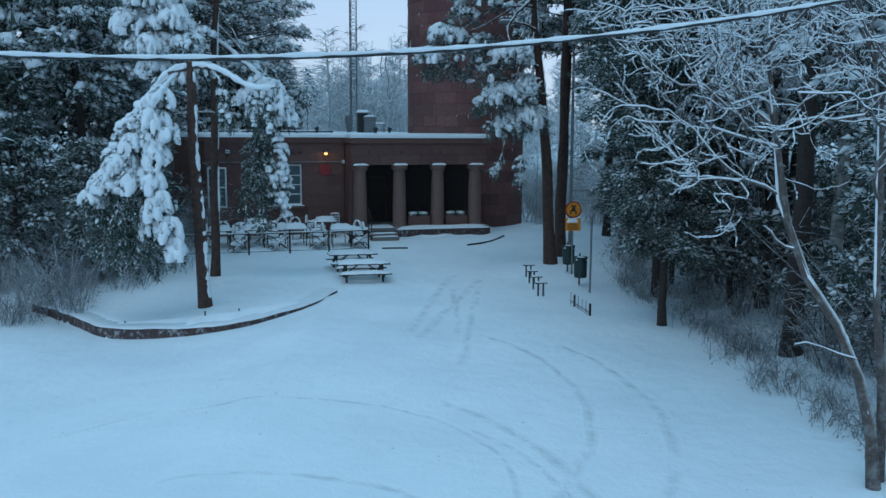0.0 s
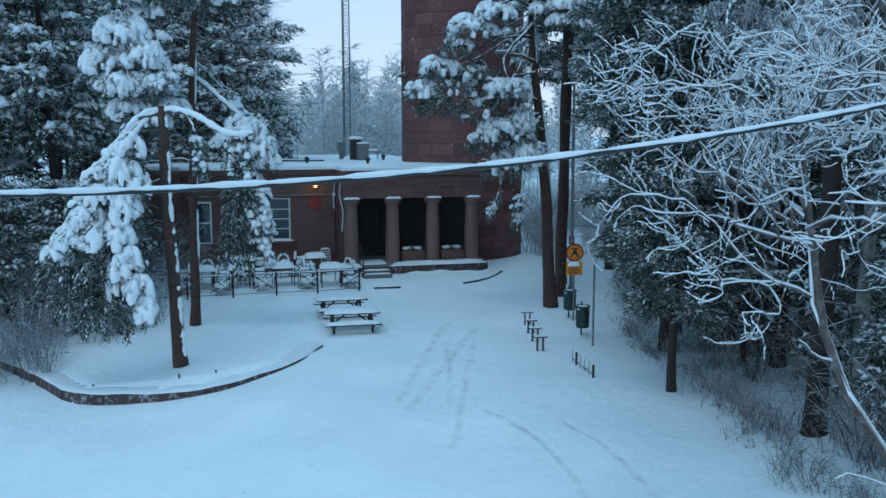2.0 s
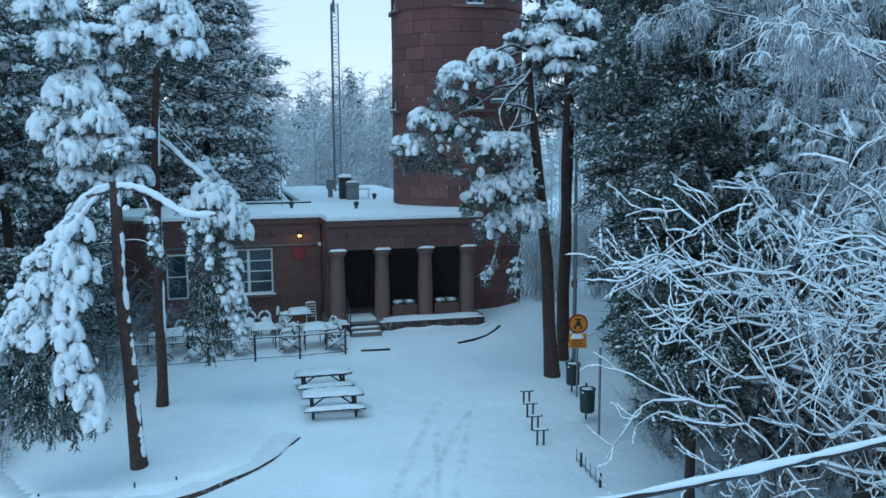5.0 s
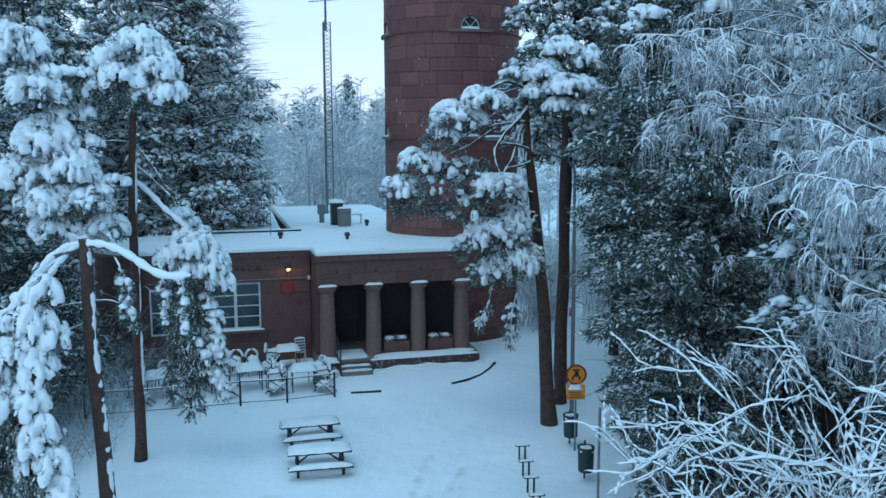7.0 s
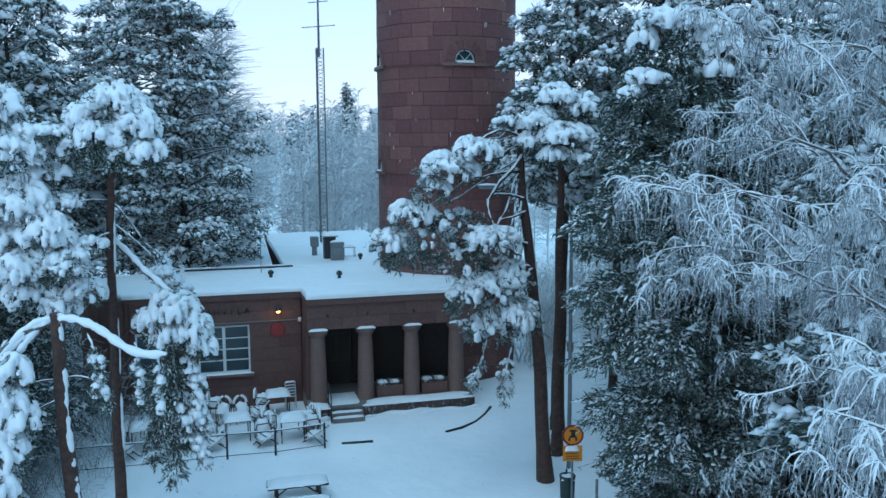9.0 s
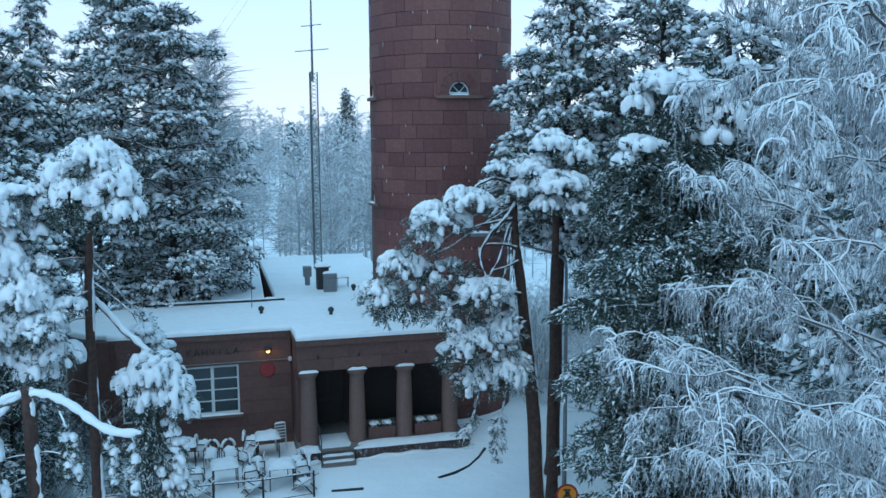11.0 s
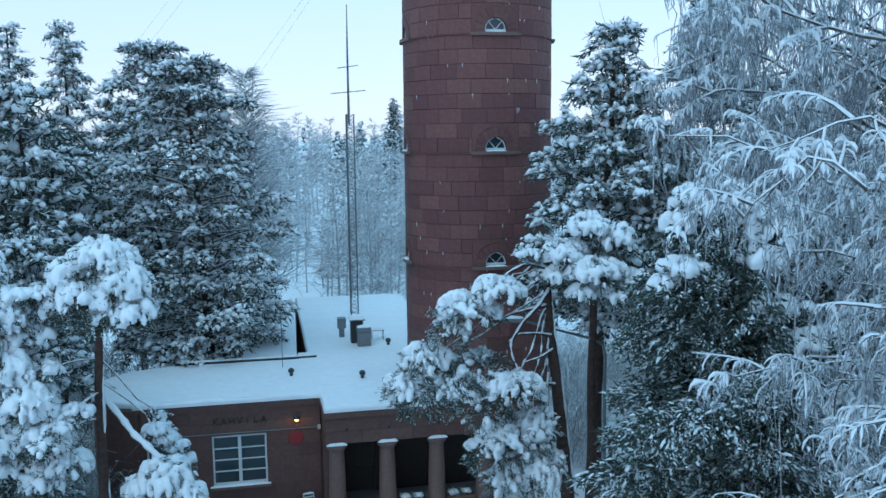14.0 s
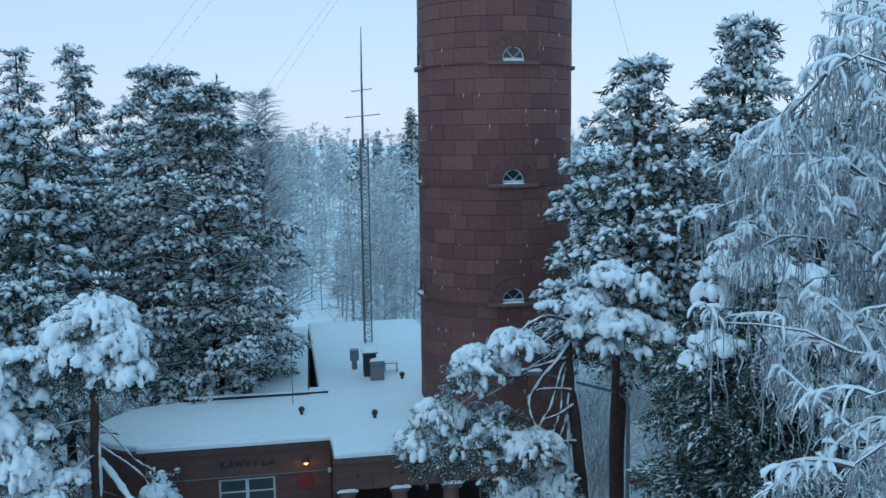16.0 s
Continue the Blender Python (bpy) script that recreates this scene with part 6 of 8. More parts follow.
def strings(geo, curves, radii, side, sides=3):
    """Many thin tubes at once: curves (n, m, 3), radii (n, m), side a level vector across each one."""
    n, m = curves.shape[:2]
    t = np.gradient(curves, axis=1)
    t /= np.linalg.norm(t, axis=2)[..., None] + 1e-9
    w = np.broadcast_to(side[:, None], t.shape)
    v = np.cross(t, w)
    ang = np.arange(sides) * 2 * np.pi / sides
    ring = curves[:, :, None] + radii[:, :, None, None] * (np.cos(ang)[None, None, :, None] * w[:, :, None] + np.sin(ang)[None, None, :, None] * v[:, :, None])
    base = (np.arange(n) * m * sides)[:, None, None]
    i = (np.arange(m - 1) * sides)[None, :, None]
    k = np.arange(sides)[None, None]
    k2 = (k + 1) % sides
    q = np.stack(np.broadcast_arrays(base + i + k, base + i + k2, base + i + sides + k2, base + i + sides + k), -1)
    geo.add(ring.reshape(-1, 3), q.reshape(-1, 4))


def near_birch(base, height, limbs, seed):
    """The birch that leans over the drive: limbs rising to snow-laden tips with curtains of frosted twigs below.
    limbs: (tip, how far along the twigs begin, share of snow, length of the curtain, thickness of the snow)."""
    r = np.random.default_rng(seed)
    tree = thing("birch_tree", "birch with long frosted twigs hanging like a curtain", "tree")
    b = np.array(base, float)
    top = b + np.array([-0.2, 0.1, height])
    part("trunk", trunk_geo([b, (b + top) / 2 + (0.12, 0.1, 0), top], 0.17, 0.04, seed), BIRCH_BARK, tree, smooth=True)
    wood, white, hang = Geo(), Geo(), Geo()
    for tip, start, snowy, drop, bulk in limbs:
        tip = np.array(tip, float)
        z0 = max(2.5, min(height - 0.5, tip[2] - r.uniform(2.2, 3.4)))
        a = b + (top - b) * z0 / height
        mid = a + (tip - a) * r.uniform(0.4, 0.75) + np.array([0, r.normal(0, 0.5), r.uniform(0.2, 1.1)])
        p = arch(a, mid, tip, 22)
        p[2:] += np.cumsum(r.normal(0, 0.045, (20, 3)), 0)
        droop = np.clip(np.linspace(-3.4, 1, 22), 0, 1) ** 2
        p[:, 2] -= droop * r.uniform(0.15, 0.4)
        rad = np.linspace(0.046, 0.003, 22)
        wood.tube(p, rad, 6, caps=False)
        lift = p + np.array([0, 0, 1.0]) * (rad * 0.75)[:, None]
        white.tube(lift[5:], rad[5:] * 0.3 + bulk * np.linspace(1, 0.2, 17) * (0.006 + 0.007 * np.abs(np.sin(np.arange(17) * 1.9 + tip[2]))), 6, caps=False)
        along = p[-1] - p[12]
        along /= np.linalg.norm(along) + 1e-9
        across = np.cross(along, (0, 0, 1.0))
        across /= np.linalg.norm(across)
        length = np.linalg.norm(np.diff(p, axis=0), axis=1).sum()
        m = int(length * (1 - start) / 0.17)
        for j in range(m):
            t = start + (1 - start) * (j + r.uniform(0.2, 0.8)) / m
            o = np.array([np.interp(t * 21, np.arange(22), p[:, c]) for c in range(3)])
            reach = r.uniform(0.1, 0.95) * (1.15 - 0.5 * t)
            e = o + across * reach * r.uniform(0.2, 1.0) * (1 if r.uniform() < 0.5 else -1) + along * reach * r.uniform(-0.35, 0.9) + np.array([0, 0, r.uniform(-0.45, 0.25) * (0.4 + reach)])
            twig = curve_points(o, e, 0.12 * reach, 6, r.normal(0, 0.16, 3) * reach)
            wood.tube(twig, np.linspace(0.011, 0.002, 6), 4, caps=False)
            white.tube(twig + (0, 0, 0.008), np.linspace(0.012, 0.003, 6) * r.uniform(0.7, 1.3) * (0.35 + 0.65 * bulk), 5, caps=False)
            n = int(r.integers(14, 25) * (1.3 if tip[2] > 13.8 else 1.0))
            s = r.uniform(0.2, 1.0, n)
            q = np.stack([np.interp(s * 5, np.arange(6), twig[:, c]) for c in range(3)], -1)
            phi = math.atan2(e[1] - o[1], e[0] - o[0]) + r.normal(0, 1.5, n)
            h = np.stack([np.cos(phi), np.sin(phi), np.zeros(n)], -1)
            side = np.stack([-np.sin(phi), np.cos(phi), np.zeros(n)], -1)
            l = r.lognormal(-2.15, 0.35, n).clip(0.05, 0.24) * (0.66 if tip[2] > 13.8 else 1.0)
            g = np.linspace(0, 1, 5)[None, :, None]
            f = q[:, None] + h[:, None] * (l * 0.72)[:, None, None] * np.sin(g * 1.45) + np.array([0, 0, 1.0]) * (l[:, None, None] * (r.uniform(-0.1, 0.5, n)[:, None, None] * g - r.uniform(0.5, 1.2, n)[:, None, None] * g ** 1.8))
            laden = r.uniform(0, 1, n) < snowy
            thick = bulk * r.lognormal(-4.65, 0.35, n)[:, None] * np.array([0.7, 1.15, 1.2, 1.0, 0.25])[None] * (1 + 0.35 * np.sin(np.arange(5)[None] * 2.3 + r.uniform(0, 6, n)[:, None]))
            if laden.any():
                strings(white, f[laden], thick[laden], side[laden], 4)
            if (~laden).any():
                strings(hang, f[~laden], 0.35 / bulk * thick[~laden], side[~laden], 3)
            # threads that hang from the arched twigs
            c = int(n * 0.9)
            i, g1 = r.integers(0, n, c), r.uniform(0.15, 1.0, c)
            f0 = np.stack([np.interp(i_ * 5 + g_ * 4, np.arange(n * 5), f.reshape(-1, 3)[:, 0]) for i_, g_ in zip(i, g1)])
            f1 = np.stack([np.interp(i_ * 5 + g_ * 4, np.arange(n * 5), f.reshape(-1, 3)[:, 1]) for i_, g_ in zip(i, g1)])
            f2 = np.stack([np.interp(i_ * 5 + g_ * 4, np.arange(n * 5), f.reshape(-1, 3)[:, 2]) for i_, g_ in zip(i, g1)])
            st = np.stack([f0, f1, f2], -1)
            dl = drop * r.lognormal(-0.95, 0.5, c).clip(0.12, 1.1)
            gg = np.linspace(0, 1, 6)[None, :, None]
            sway = np.stack([r.normal(0, 0.12, c), r.normal(0, 0.12, c), -np.ones(c)], -1) * dl[:, None]
            wave = np.stack([r.normal(0, 0.013, (c, 6)), r.normal(0, 0.013, (c, 6)), np.zeros((c, 6))], -1) * (gg > 0.1)
            cu = st[:, None] + sway[:, None] * gg + wave
            az = r.uniform(0, 6.28, c)
            sd = np.stack([np.cos(az), np.sin(az), np.zeros(c)], -1)
            strings(hang, cu, r.uniform(0.0016, 0.0046, c)[:, None] * r.uniform(0.45, 1.5, (c, 6)) * np.array([1, 1, 1, 1, 1, 0.3])[None], sd, 3)
    part("branchwork", wood, LIMB, tree, smooth=True, kind="stuff")
    part("limb_snow", white, SNOW, tree, "soft snow along limbs and arched twigs", smooth=True, kind="stuff")
    part("twig_curtain", hang, HOAR, tree, "fine hanging twigs white with frost", kind="stuff")


def birch_levels(seed):
    r = np.random.default_rng(seed)
    out = []
    for z0, z1, n, bulk in ((9.3, 12.2, 13, 0.42), (12.2, 13.1, 7, 0.72), (13.1, 14.3, 11, 0.55), (14.3, 16.7, 21, 0.78)):
        for k in range(n):
            z = z0 + (z1 - z0) * (k + r.uniform(0, 1)) / n
            y = 15.4 + 1.6 * (z > 14.2) + 3.6 * ((k * 0.618) % 1)
            x = float(np.interp(z, (9, 10, 11, 12.5, 13.0, 13.4, 14.2, 14.7, 15.3, 15.9, 16.4, 16.8), (2.9, 2.8, 3.3, 3.4, 3.75, 4.2, 4.1, 3.4, 2.95, 3.0, 3.5, 4.2)))
            out.append(((x + 0.2 * (y - 17 if 13 < z < 14.2 else abs(y - 17)) + abs(r.normal(0, 0.4)), y, z), 0.4 + 0.06 * (z > 13), r.uniform(0.4, 0.7) + 0.15 * (bulk > 0.7), r.uniform(0.4, 0.75) * (0.75 if 14.2 < z < 15 else 1.0), bulk))
    out += [((3.9, 14.6, 9.5), 0.55, 0.8, 0.6, 0.6), ((4.15, 14.9, 9.1), 0.5, 0.75, 0.8, 0.55), ((4.6, 15.7, 8.9), 0.5, 0.7, 0.8, 0.5), ((4.3, 14.9, 8.5), 0.55, 0.7, 0.8, 0.5), ((4.9, 16.3, 8.1), 0.5, 0.6, 0.8, 0.45)]
    return out


near_birch((8.3, 17.3, 0), 17.5, birch_levels(62), 61)
weeping_birch("tall birch with frosted hanging twigs at the forest edge", (9.4, 22.6, 0), 17, 63, fan_limbs(64, 24, 6, 17, 8.4, 22.4, 2.8, 2.4, 1), 1.0, 10, 0.006)
weeping_birch("tall birch with frosted hanging twigs at the forest edge", (12.3, 19.0, 0), 18, 65, fan_limbs(66, 24, 6, 18, 12.0, 19.0, 3.0, 2.8, 1), 1.1, 4, 0.008)


def bare_trunk(label, x, y, h, rad, seed, mat, size=0.42):
    t = thing("pine_tree", label, "tree")
    part("trunk", trunk_geo([(x, y, ground_at(x, y) - 0.15), (x + 0.1, y, h * 0.5), (x - 0.1, y + 0.15, h)], rad, rad * 0.45, seed), mat, t, smooth=True)
    fol = Foliage(seed, 0.45, 0.32, 0.25, True)
    fol.size = size
    r = fol.r
    for k in range(34):
        z = h * (0.45 + 0.55 * k / 34)
        a = k * 2.4
        rad_ = 2.2 * math.sqrt(max(0.05, 1 - (k / 34) ** 2))
        fol.along(curve_points((x, y, z), (x + rad_ * math.cos(a), y + rad_ * math.sin(a), z + r.uniform(-0.4, 0.6)), 0.3), 0.03, 0.5, 0.7, 22, 0.3)
    fol.finish(t)


bare_trunk("thick-trunked pine inside the forest edge", 8.25, 22.0, 12.4, 0.24, 71, BARK, 0.27)
bare_trunk("thick-trunked pine inside the forest edge", 9.3, 27.3, 13, 0.2, 72, BARK, 0.33)
bare_trunk("pine inside the forest edge", 8.6, 33.5, 15, 0.18, 73, BARK)
bare_trunk("pine inside the forest edge", 11.0, 30.0, 16, 0.2, 74, BARK)
bare_trunk("pine inside the forest edge", 7.4, 44.8, 15, 0.2, 75, BARK)


# ---- thickets of frosted shrubs ----
def thicket(name, label, spots, seed, h0, h1, per=12, thick=0.009, mat=None):
    r = np.random.default_rng(seed)
    g = Geo()
    for x, y in spots:
        z = ground_at(x, y)
        for _ in range(per):
            a, lean, h = r.uniform(0, 2 * np.pi), r.uniform(0.1, 0.75), r.uniform(h0, h1)
            d = np.array([math.cos(a) * lean, math.sin(a) * lean, 1.0])
            p0 = np.array([x + r.normal(0, 0.25), y + r.normal(0, 0.25), z - 0.05])
            p1, p2 = p0 + d * h * 0.5, p0 + d * h * 0.85 + np.array([math.cos(a) * 0.2 * h, math.sin(a) * 0.2 * h, 0])
            p3 = p2 + np.array([math.cos(a) * 0.25 * h, math.sin(a) * 0.25 * h, -0.12 * h])
            g.tube([p0, p1, p2, p3], np.array([1.3, 1.1, 0.9, 0.5]) * thick, 3, caps=False)
            for _ in range(9):
                t = r.uniform(0.2, 1)
                q = p0 * (1 - t) + p2 * t if t < 0.7 else p1 * (1 - t) + p3 * t
                o = r.normal(0, 0.22, 3) * h * 0.6
                o[2] = abs(o[2]) * 0.4 - 0.04
                g.spike(q, q + o, thick * 1.15)
    solid(name, g, mat or TWIG, label, "shrubs", kind="stuff", smooth=True)


def spots(seed, n, x0, x1, y0, y1, keep):
    r = np.random.default_rng(seed)
    out = []
    while len(out) < n:
        x, y = r.uniform(x0, x1), r.uniform(y0, y1)
        if keep(x, y):
            out.append((x, y))
    return out


EDGE_Y, EDGE_X = (14, 16.4, 19, 22, 26.2, 29.6, 36, 43, 50), (7.4, 6.9, 6.6, 6.4, 6.2, 5.4, 6.0, 7.4, 9.0)
thicket("thicket", "dense frosted undergrowth beside the terrace", spots(81, 120, -22, -9.6, 27.5, 41, lambda x, y: x < -9.9 - 0.25 * max(0, 32 - y) - 0.25 * max(0, y - 36)), 82, 0.8, 2.3, 18, 0.0055, FROST)
thicket("thicket", "dense frosted undergrowth along the forest edge", spots(83, 130, 5.4, 15, 15.5, 46, lambda x, y: x > np.interp(y, (14, 16.4, 19, 22, 26.2, 29.6, 36, 43, 50), (7.6, 7.0, 6.8, 6.5, 6.3, 5.5, 6.0, 7.4, 9.0)) + 0.9), 84, 0.5, 1.5, 14, 0.007, FROST)
thicket("thicket", "bare frosted saplings inside the forest edge", spots(85, 80, 7.6, 17, 15, 45, lambda x, y: x > np.interp(y, EDGE_Y, EDGE_X) + 1.2), 86, 1.6, 4.5, 12, 0.013, TWIG_DARK)
thicket("thicket", "bare frosted saplings behind the terrace", spots(87, 80, -24, -11, 28, 46, lambda x, y: True), 88, 1.5, 3.6, 14, 0.007, FROST)
thicket("low_brush", "low frosted twigs poking out of the snow at the forest edge", [(float(np.interp(y, EDGE_Y, EDGE_X)) + dx, y) for y, dx in zip(np.linspace(14.5, 46, 80), 0.35 + np.abs(np.random.default_rng(89).normal(0, 0.7, 80)))], 90, 0.2, 0.75, 20, 0.005, TWIG)

thicket("thicket", "pale frosted bushes standing beside the path past the tower", spots(107, 70, 3.6, 11, 48, 66, lambda x, y: abs(x - 6.2 - 0.12 * (y - 48)) > 0.9 or y > 58), 108, 1.2, 4.5, 14, 0.012, HOAR_HAZE)
thicket("thicket", "grey frosted undergrowth deep in the woods", spots(101, 110, -34, -13.5, 36, 62, lambda x, y: x < -15 or y < 44), 102, 1.5, 4.2, 12, 0.016, TWIG)
thicket("thicket", "grey frosted undergrowth deep in the woods", spots(103, 110, 8.5, 30, 40, 66, lambda x, y: x > 8.5 + 0.05 * (y - 40)), 104, 1.5, 4.5, 12, 0.018, TWIG)


# ---- the woods around ----
def forest_fill():
    r = np.random.default_rng(91)
    kinds = []
    for k, (h, rmax, shape, z0) in enumerate(((16.5, 2.6, "dome", 6.5), (18.5, 2.4, "cone", 5.0), (14.0, 2.8, "dome", 4.5))):
        kinds.append(pine("snow-laden pine of the surrounding forest", [(0, 0, -0.3), (0.1, 0.1, h * 0.5), (0.0, 0.2, h - 0.6)], 0.22, 0.05, [], 92 + k, 0.55, 0.66, 0.56, (z0, h, rmax, 40, shape, 7, 0.35), BARK, None, True, "forest pines", size=0.62))
    # pines beyond x = 12 are added to block light; several stand out of view
    places = [(-17.5, 44.5), (-19.5, 40.0), (-18.6, 48.5), (-24, 43), (-27, 50), (-25.5, 58), (-20.5, 61), (-16, 62), (-17.5, 36.0), (-21, 33), (-26, 36), (-16.3, 31.0),
              (12.5, 25), (14.5, 29), (12.5, 35), (11.2, 40.5), (15.5, 41), (11.5, 47), (15, 36), (18, 27), (19, 33), (20, 42), (16.5, 48), (10.5, 53), (14, 57), (20, 52), (12.0, 62), (17, 21), (15.5, 16.5), (24, 37)]
    used = set()
    for i, (x, y) in enumerate(places):
        k = i % 3
        s = r.uniform(0.85, 1.12)
        m = Matrix.Translation((x, y, ground_at(x, y))) @ Matrix.Rotation(r.uniform(0, 6.28), 4, "Z")
        if k in used:
            copy_thing(kinds[k], m)
        else:
            used.add(k)
            kinds[k].matrix_basis = m


forest_fill()


def frosted_tree(g, x, y, h, r, twigs=120, thick=0.03):
    """A slim frosted broadleaved tree, far off."""
    z = ground_at(x, y)
    g.tube([(x, y, z - 0.3), (x + r.normal(0, 0.2), y, z + h * 0.5), (x + r.normal(0, 0.4), y, z + h)], [0.11 * h / 12, 0.08 * h / 12, 0.02], 5, caps=False)
    for k in range(twigs):
        t = r.uniform(0.18, 1) ** 0.8
        a = r.uniform(0, 2 * np.pi)
        l = h * 0.30 * (1.15 - t) * r.uniform(0.5, 1.2) + 0.3
        p0 = np.array([x, y, z + h * t])
        d = np.array([math.cos(a), math.sin(a), r.uniform(0.25, 0.9)])
        p1 = p0 + d * l * 0.6
        p2 = p1 + np.array([d[0], d[1], d[2] * 0.1]) * l * 0.5
        g.tube([p0, p1, p2], np.array([1.2, 1.0, 0.5]) * thick, 3, caps=False)
        for _ in range(7):
            q = p0 + (p1 - p0) * r.uniform(0.2, 1)
            e = q + r.normal(0, 0.5, 3) * l * 0.5 + np.array([d[0], d[1], 0.1]) * l * 0.3
            g.spike(q, e, thick * 0.8)


def far_woods():
    r = np.random.default_rng(95)
    g = Geo()
    path_x = lambda y: -13.6 - (y - 60) * 0.165
    room = lambda y: 1.3 + 2.5 * min(1, max(0, (98 - y) / 20))
    for _ in range(60):
        y = r.uniform(66, 100)
        x = r.uniform(-26, 10)
        if abs(x - path_x(y)) > room(y):
            frosted_tree(g, x, y, r.uniform(6, 13), r, 60, 0.022)
    for _ in range(80):
        y = r.uniform(72, 135)
        x = y * r.uniform(-0.30, -0.02)
        if abs(x - path_x(y)) > room(y):
            frosted_tree(g, x, y, r.uniform(8, 14.5), r, 44, 0.03)
    for x, y, h in ((-17.6, 89, 7.5), (-11.6, 89.5, 9.0), (-13.2, 92, 10.0), (-20.2, 95, 8.0), (-15.0, 86, 5.0)):
        frosted_tree(g, x, y, h, r, 60, 0.018)
    for _ in range(30):
        frosted_tree(g, r.uniform(7.5, 20), r.uniform(50, 70), r.uniform(5, 10), r, 44, 0.02)
    solid("birch_grove", g, HOAR_HAZE, "slim frosted birches standing in snow behind the building", "trees", kind="stuff", smooth=True)
    g = Geo()
    frosted_tree(g, -14.2, 63.0, 18.0, np.random.default_rng(97), 420, 0.024)
    t = thing("birch_tree", "tall birch white with frost behind the old pines", "tree")
    part("trunk", trunk_geo([(-14.2, 63.0, -0.3), (-14.15, 63.0, 8.0), (-14.1, 63.0, 15.0)], 0.2, 0.06, 98), BIRCH_BARK, t, smooth=True)
    part("crown", g, HOAR_HAZE, t, "frosted twigs", smooth=True, kind="stuff")
    g = Geo()
    for _ in range(64):
        y = r.uniform(100, 260)
        x = r.uniform(-0.62, 0.55) * y
        if abs(x - path_x(y)) > 2.5:
            frosted_tree(g, x, y, r.uniform(11, 18), r, 34, 0.06)
    for _ in range(40):
        y = r.uniform(64, 110)
        x = r.choice([-1, 1]) * r.uniform(0.25, 0.7) * y
        frosted_tree(g, x, y, r.uniform(10, 16), r, 45, 0.035)
    for _ in range(90):
        y = r.uniform(140, 320)
        frosted_tree(g, y * r.uniform(-0.33, 0.04), y, r.uniform(13, 19), r, 34, 0.07)
    solid("far_woods", g, HOAR_HAZE, "distant woods grey-white with frost and painted-in haze", "trees", kind="stuff", smooth=True)
    gn, gs = Geo(), Geo()
    tp, ts, sp, ss = [], [], [], []
    for i in range(120):
        y = r.uniform(120, 330) if i else 203.0
        x = r.uniform(-0.6, 0.55) * y if i else -26.5
        h = r.uniform(13, 19) if i else 21.0
        n = 90
        t = r.uniform(0.1, 1, n)
        a = r.uniform(0, 2 * np.pi, n)
        rad = (1 - t) * h * 0.17 + 0.3
        p = np.stack([x + rad * np.cos(a) * r.uniform(0.5, 1, n), y + rad * np.sin(a), h * t], -1)
        tp.append(p)
        ts.append(np.full(n, 0.95))
        k = r.uniform(0, 1, n) < 0.4
        sp.append(p[k] + (0, 0, 0.3))
        ss.append(np.full(k.sum(), 0.5))
    spread(gn, TUFTS, np.vstack(tp), np.concatenate(ts), r)
    solid("far_spruces", gn, NEEDLES, "distant dark spruces above the frosted woods", "trees", kind="stuff")
    spread(gs, LUMPS, np.vstack(sp), np.concatenate(ss), r, 0.2)
    solid("far_spruce_snow", gs, SNOW, "snow on the distant spruces", "snow", kind="stuff", smooth=True)


far_woods()
pine("tall dark spruce standing above the distant frosted woods", [(-26.5, 203.0, -0.5), (-26.5, 203.0, 12.0), (-26.5, 203.0, 22.5)], 0.35, 0.06, [], 98, 0.15, 0.3, 0.3, (3.0, 22.5, 4.6, 60, "cone", 30, 0.5), BARK, size=0.8)


# ---- overhead cable ----
def build_cable():
    top = thing("overhead_cable", "sagging overhead cable thick with snow across the drive", "cable")
    xs = np.linspace(-14, 16, 260)
    p = np.stack([xs, 11.0 + 0.2 * xs, 6.01 + 0.0733 * xs + 0.01434 * xs ** 2 * 0.9], -1)
    part("cable", Geo().tube(p, 0.017, 8), BLACK_PAINT, top)
    w = 0.022 + 0.005 * np.sin(xs * 5.1) + 0.005 * np.sin(xs * 11.7) + 0.004 * np.sin(xs * 23.0 + 1)
    w[np.abs(xs - 2.1) < 0.2] *= 0.7
    part("cable_snow", Geo().tube(p + np.array([0, 0, 0.024]), w, 8), SNOW, top, smooth=True)
    part("tie_wire", Geo().tube([(-0.12, 10.98, 6.0), (-0.13, 10.98, 5.88), (-0.1, 10.98, 5.74), (-0.11, 10.97, 5.58)], 0.006, 5), GREY_METAL, top)
    part("tie_wire", Geo().tube([(-0.16, 10.97, 6.0), (-0.18, 10.97, 5.88), (-0.17, 10.96, 5.77)], 0.005, 5), GREY_METAL, top)


build_cable()


def at(x, y, rz=0.0, dz=0.0):
    return Matrix.Translation((x, y, ground_at(x, y) + dz)) @ Matrix.Rotation(radians(rz), 4, "Z")


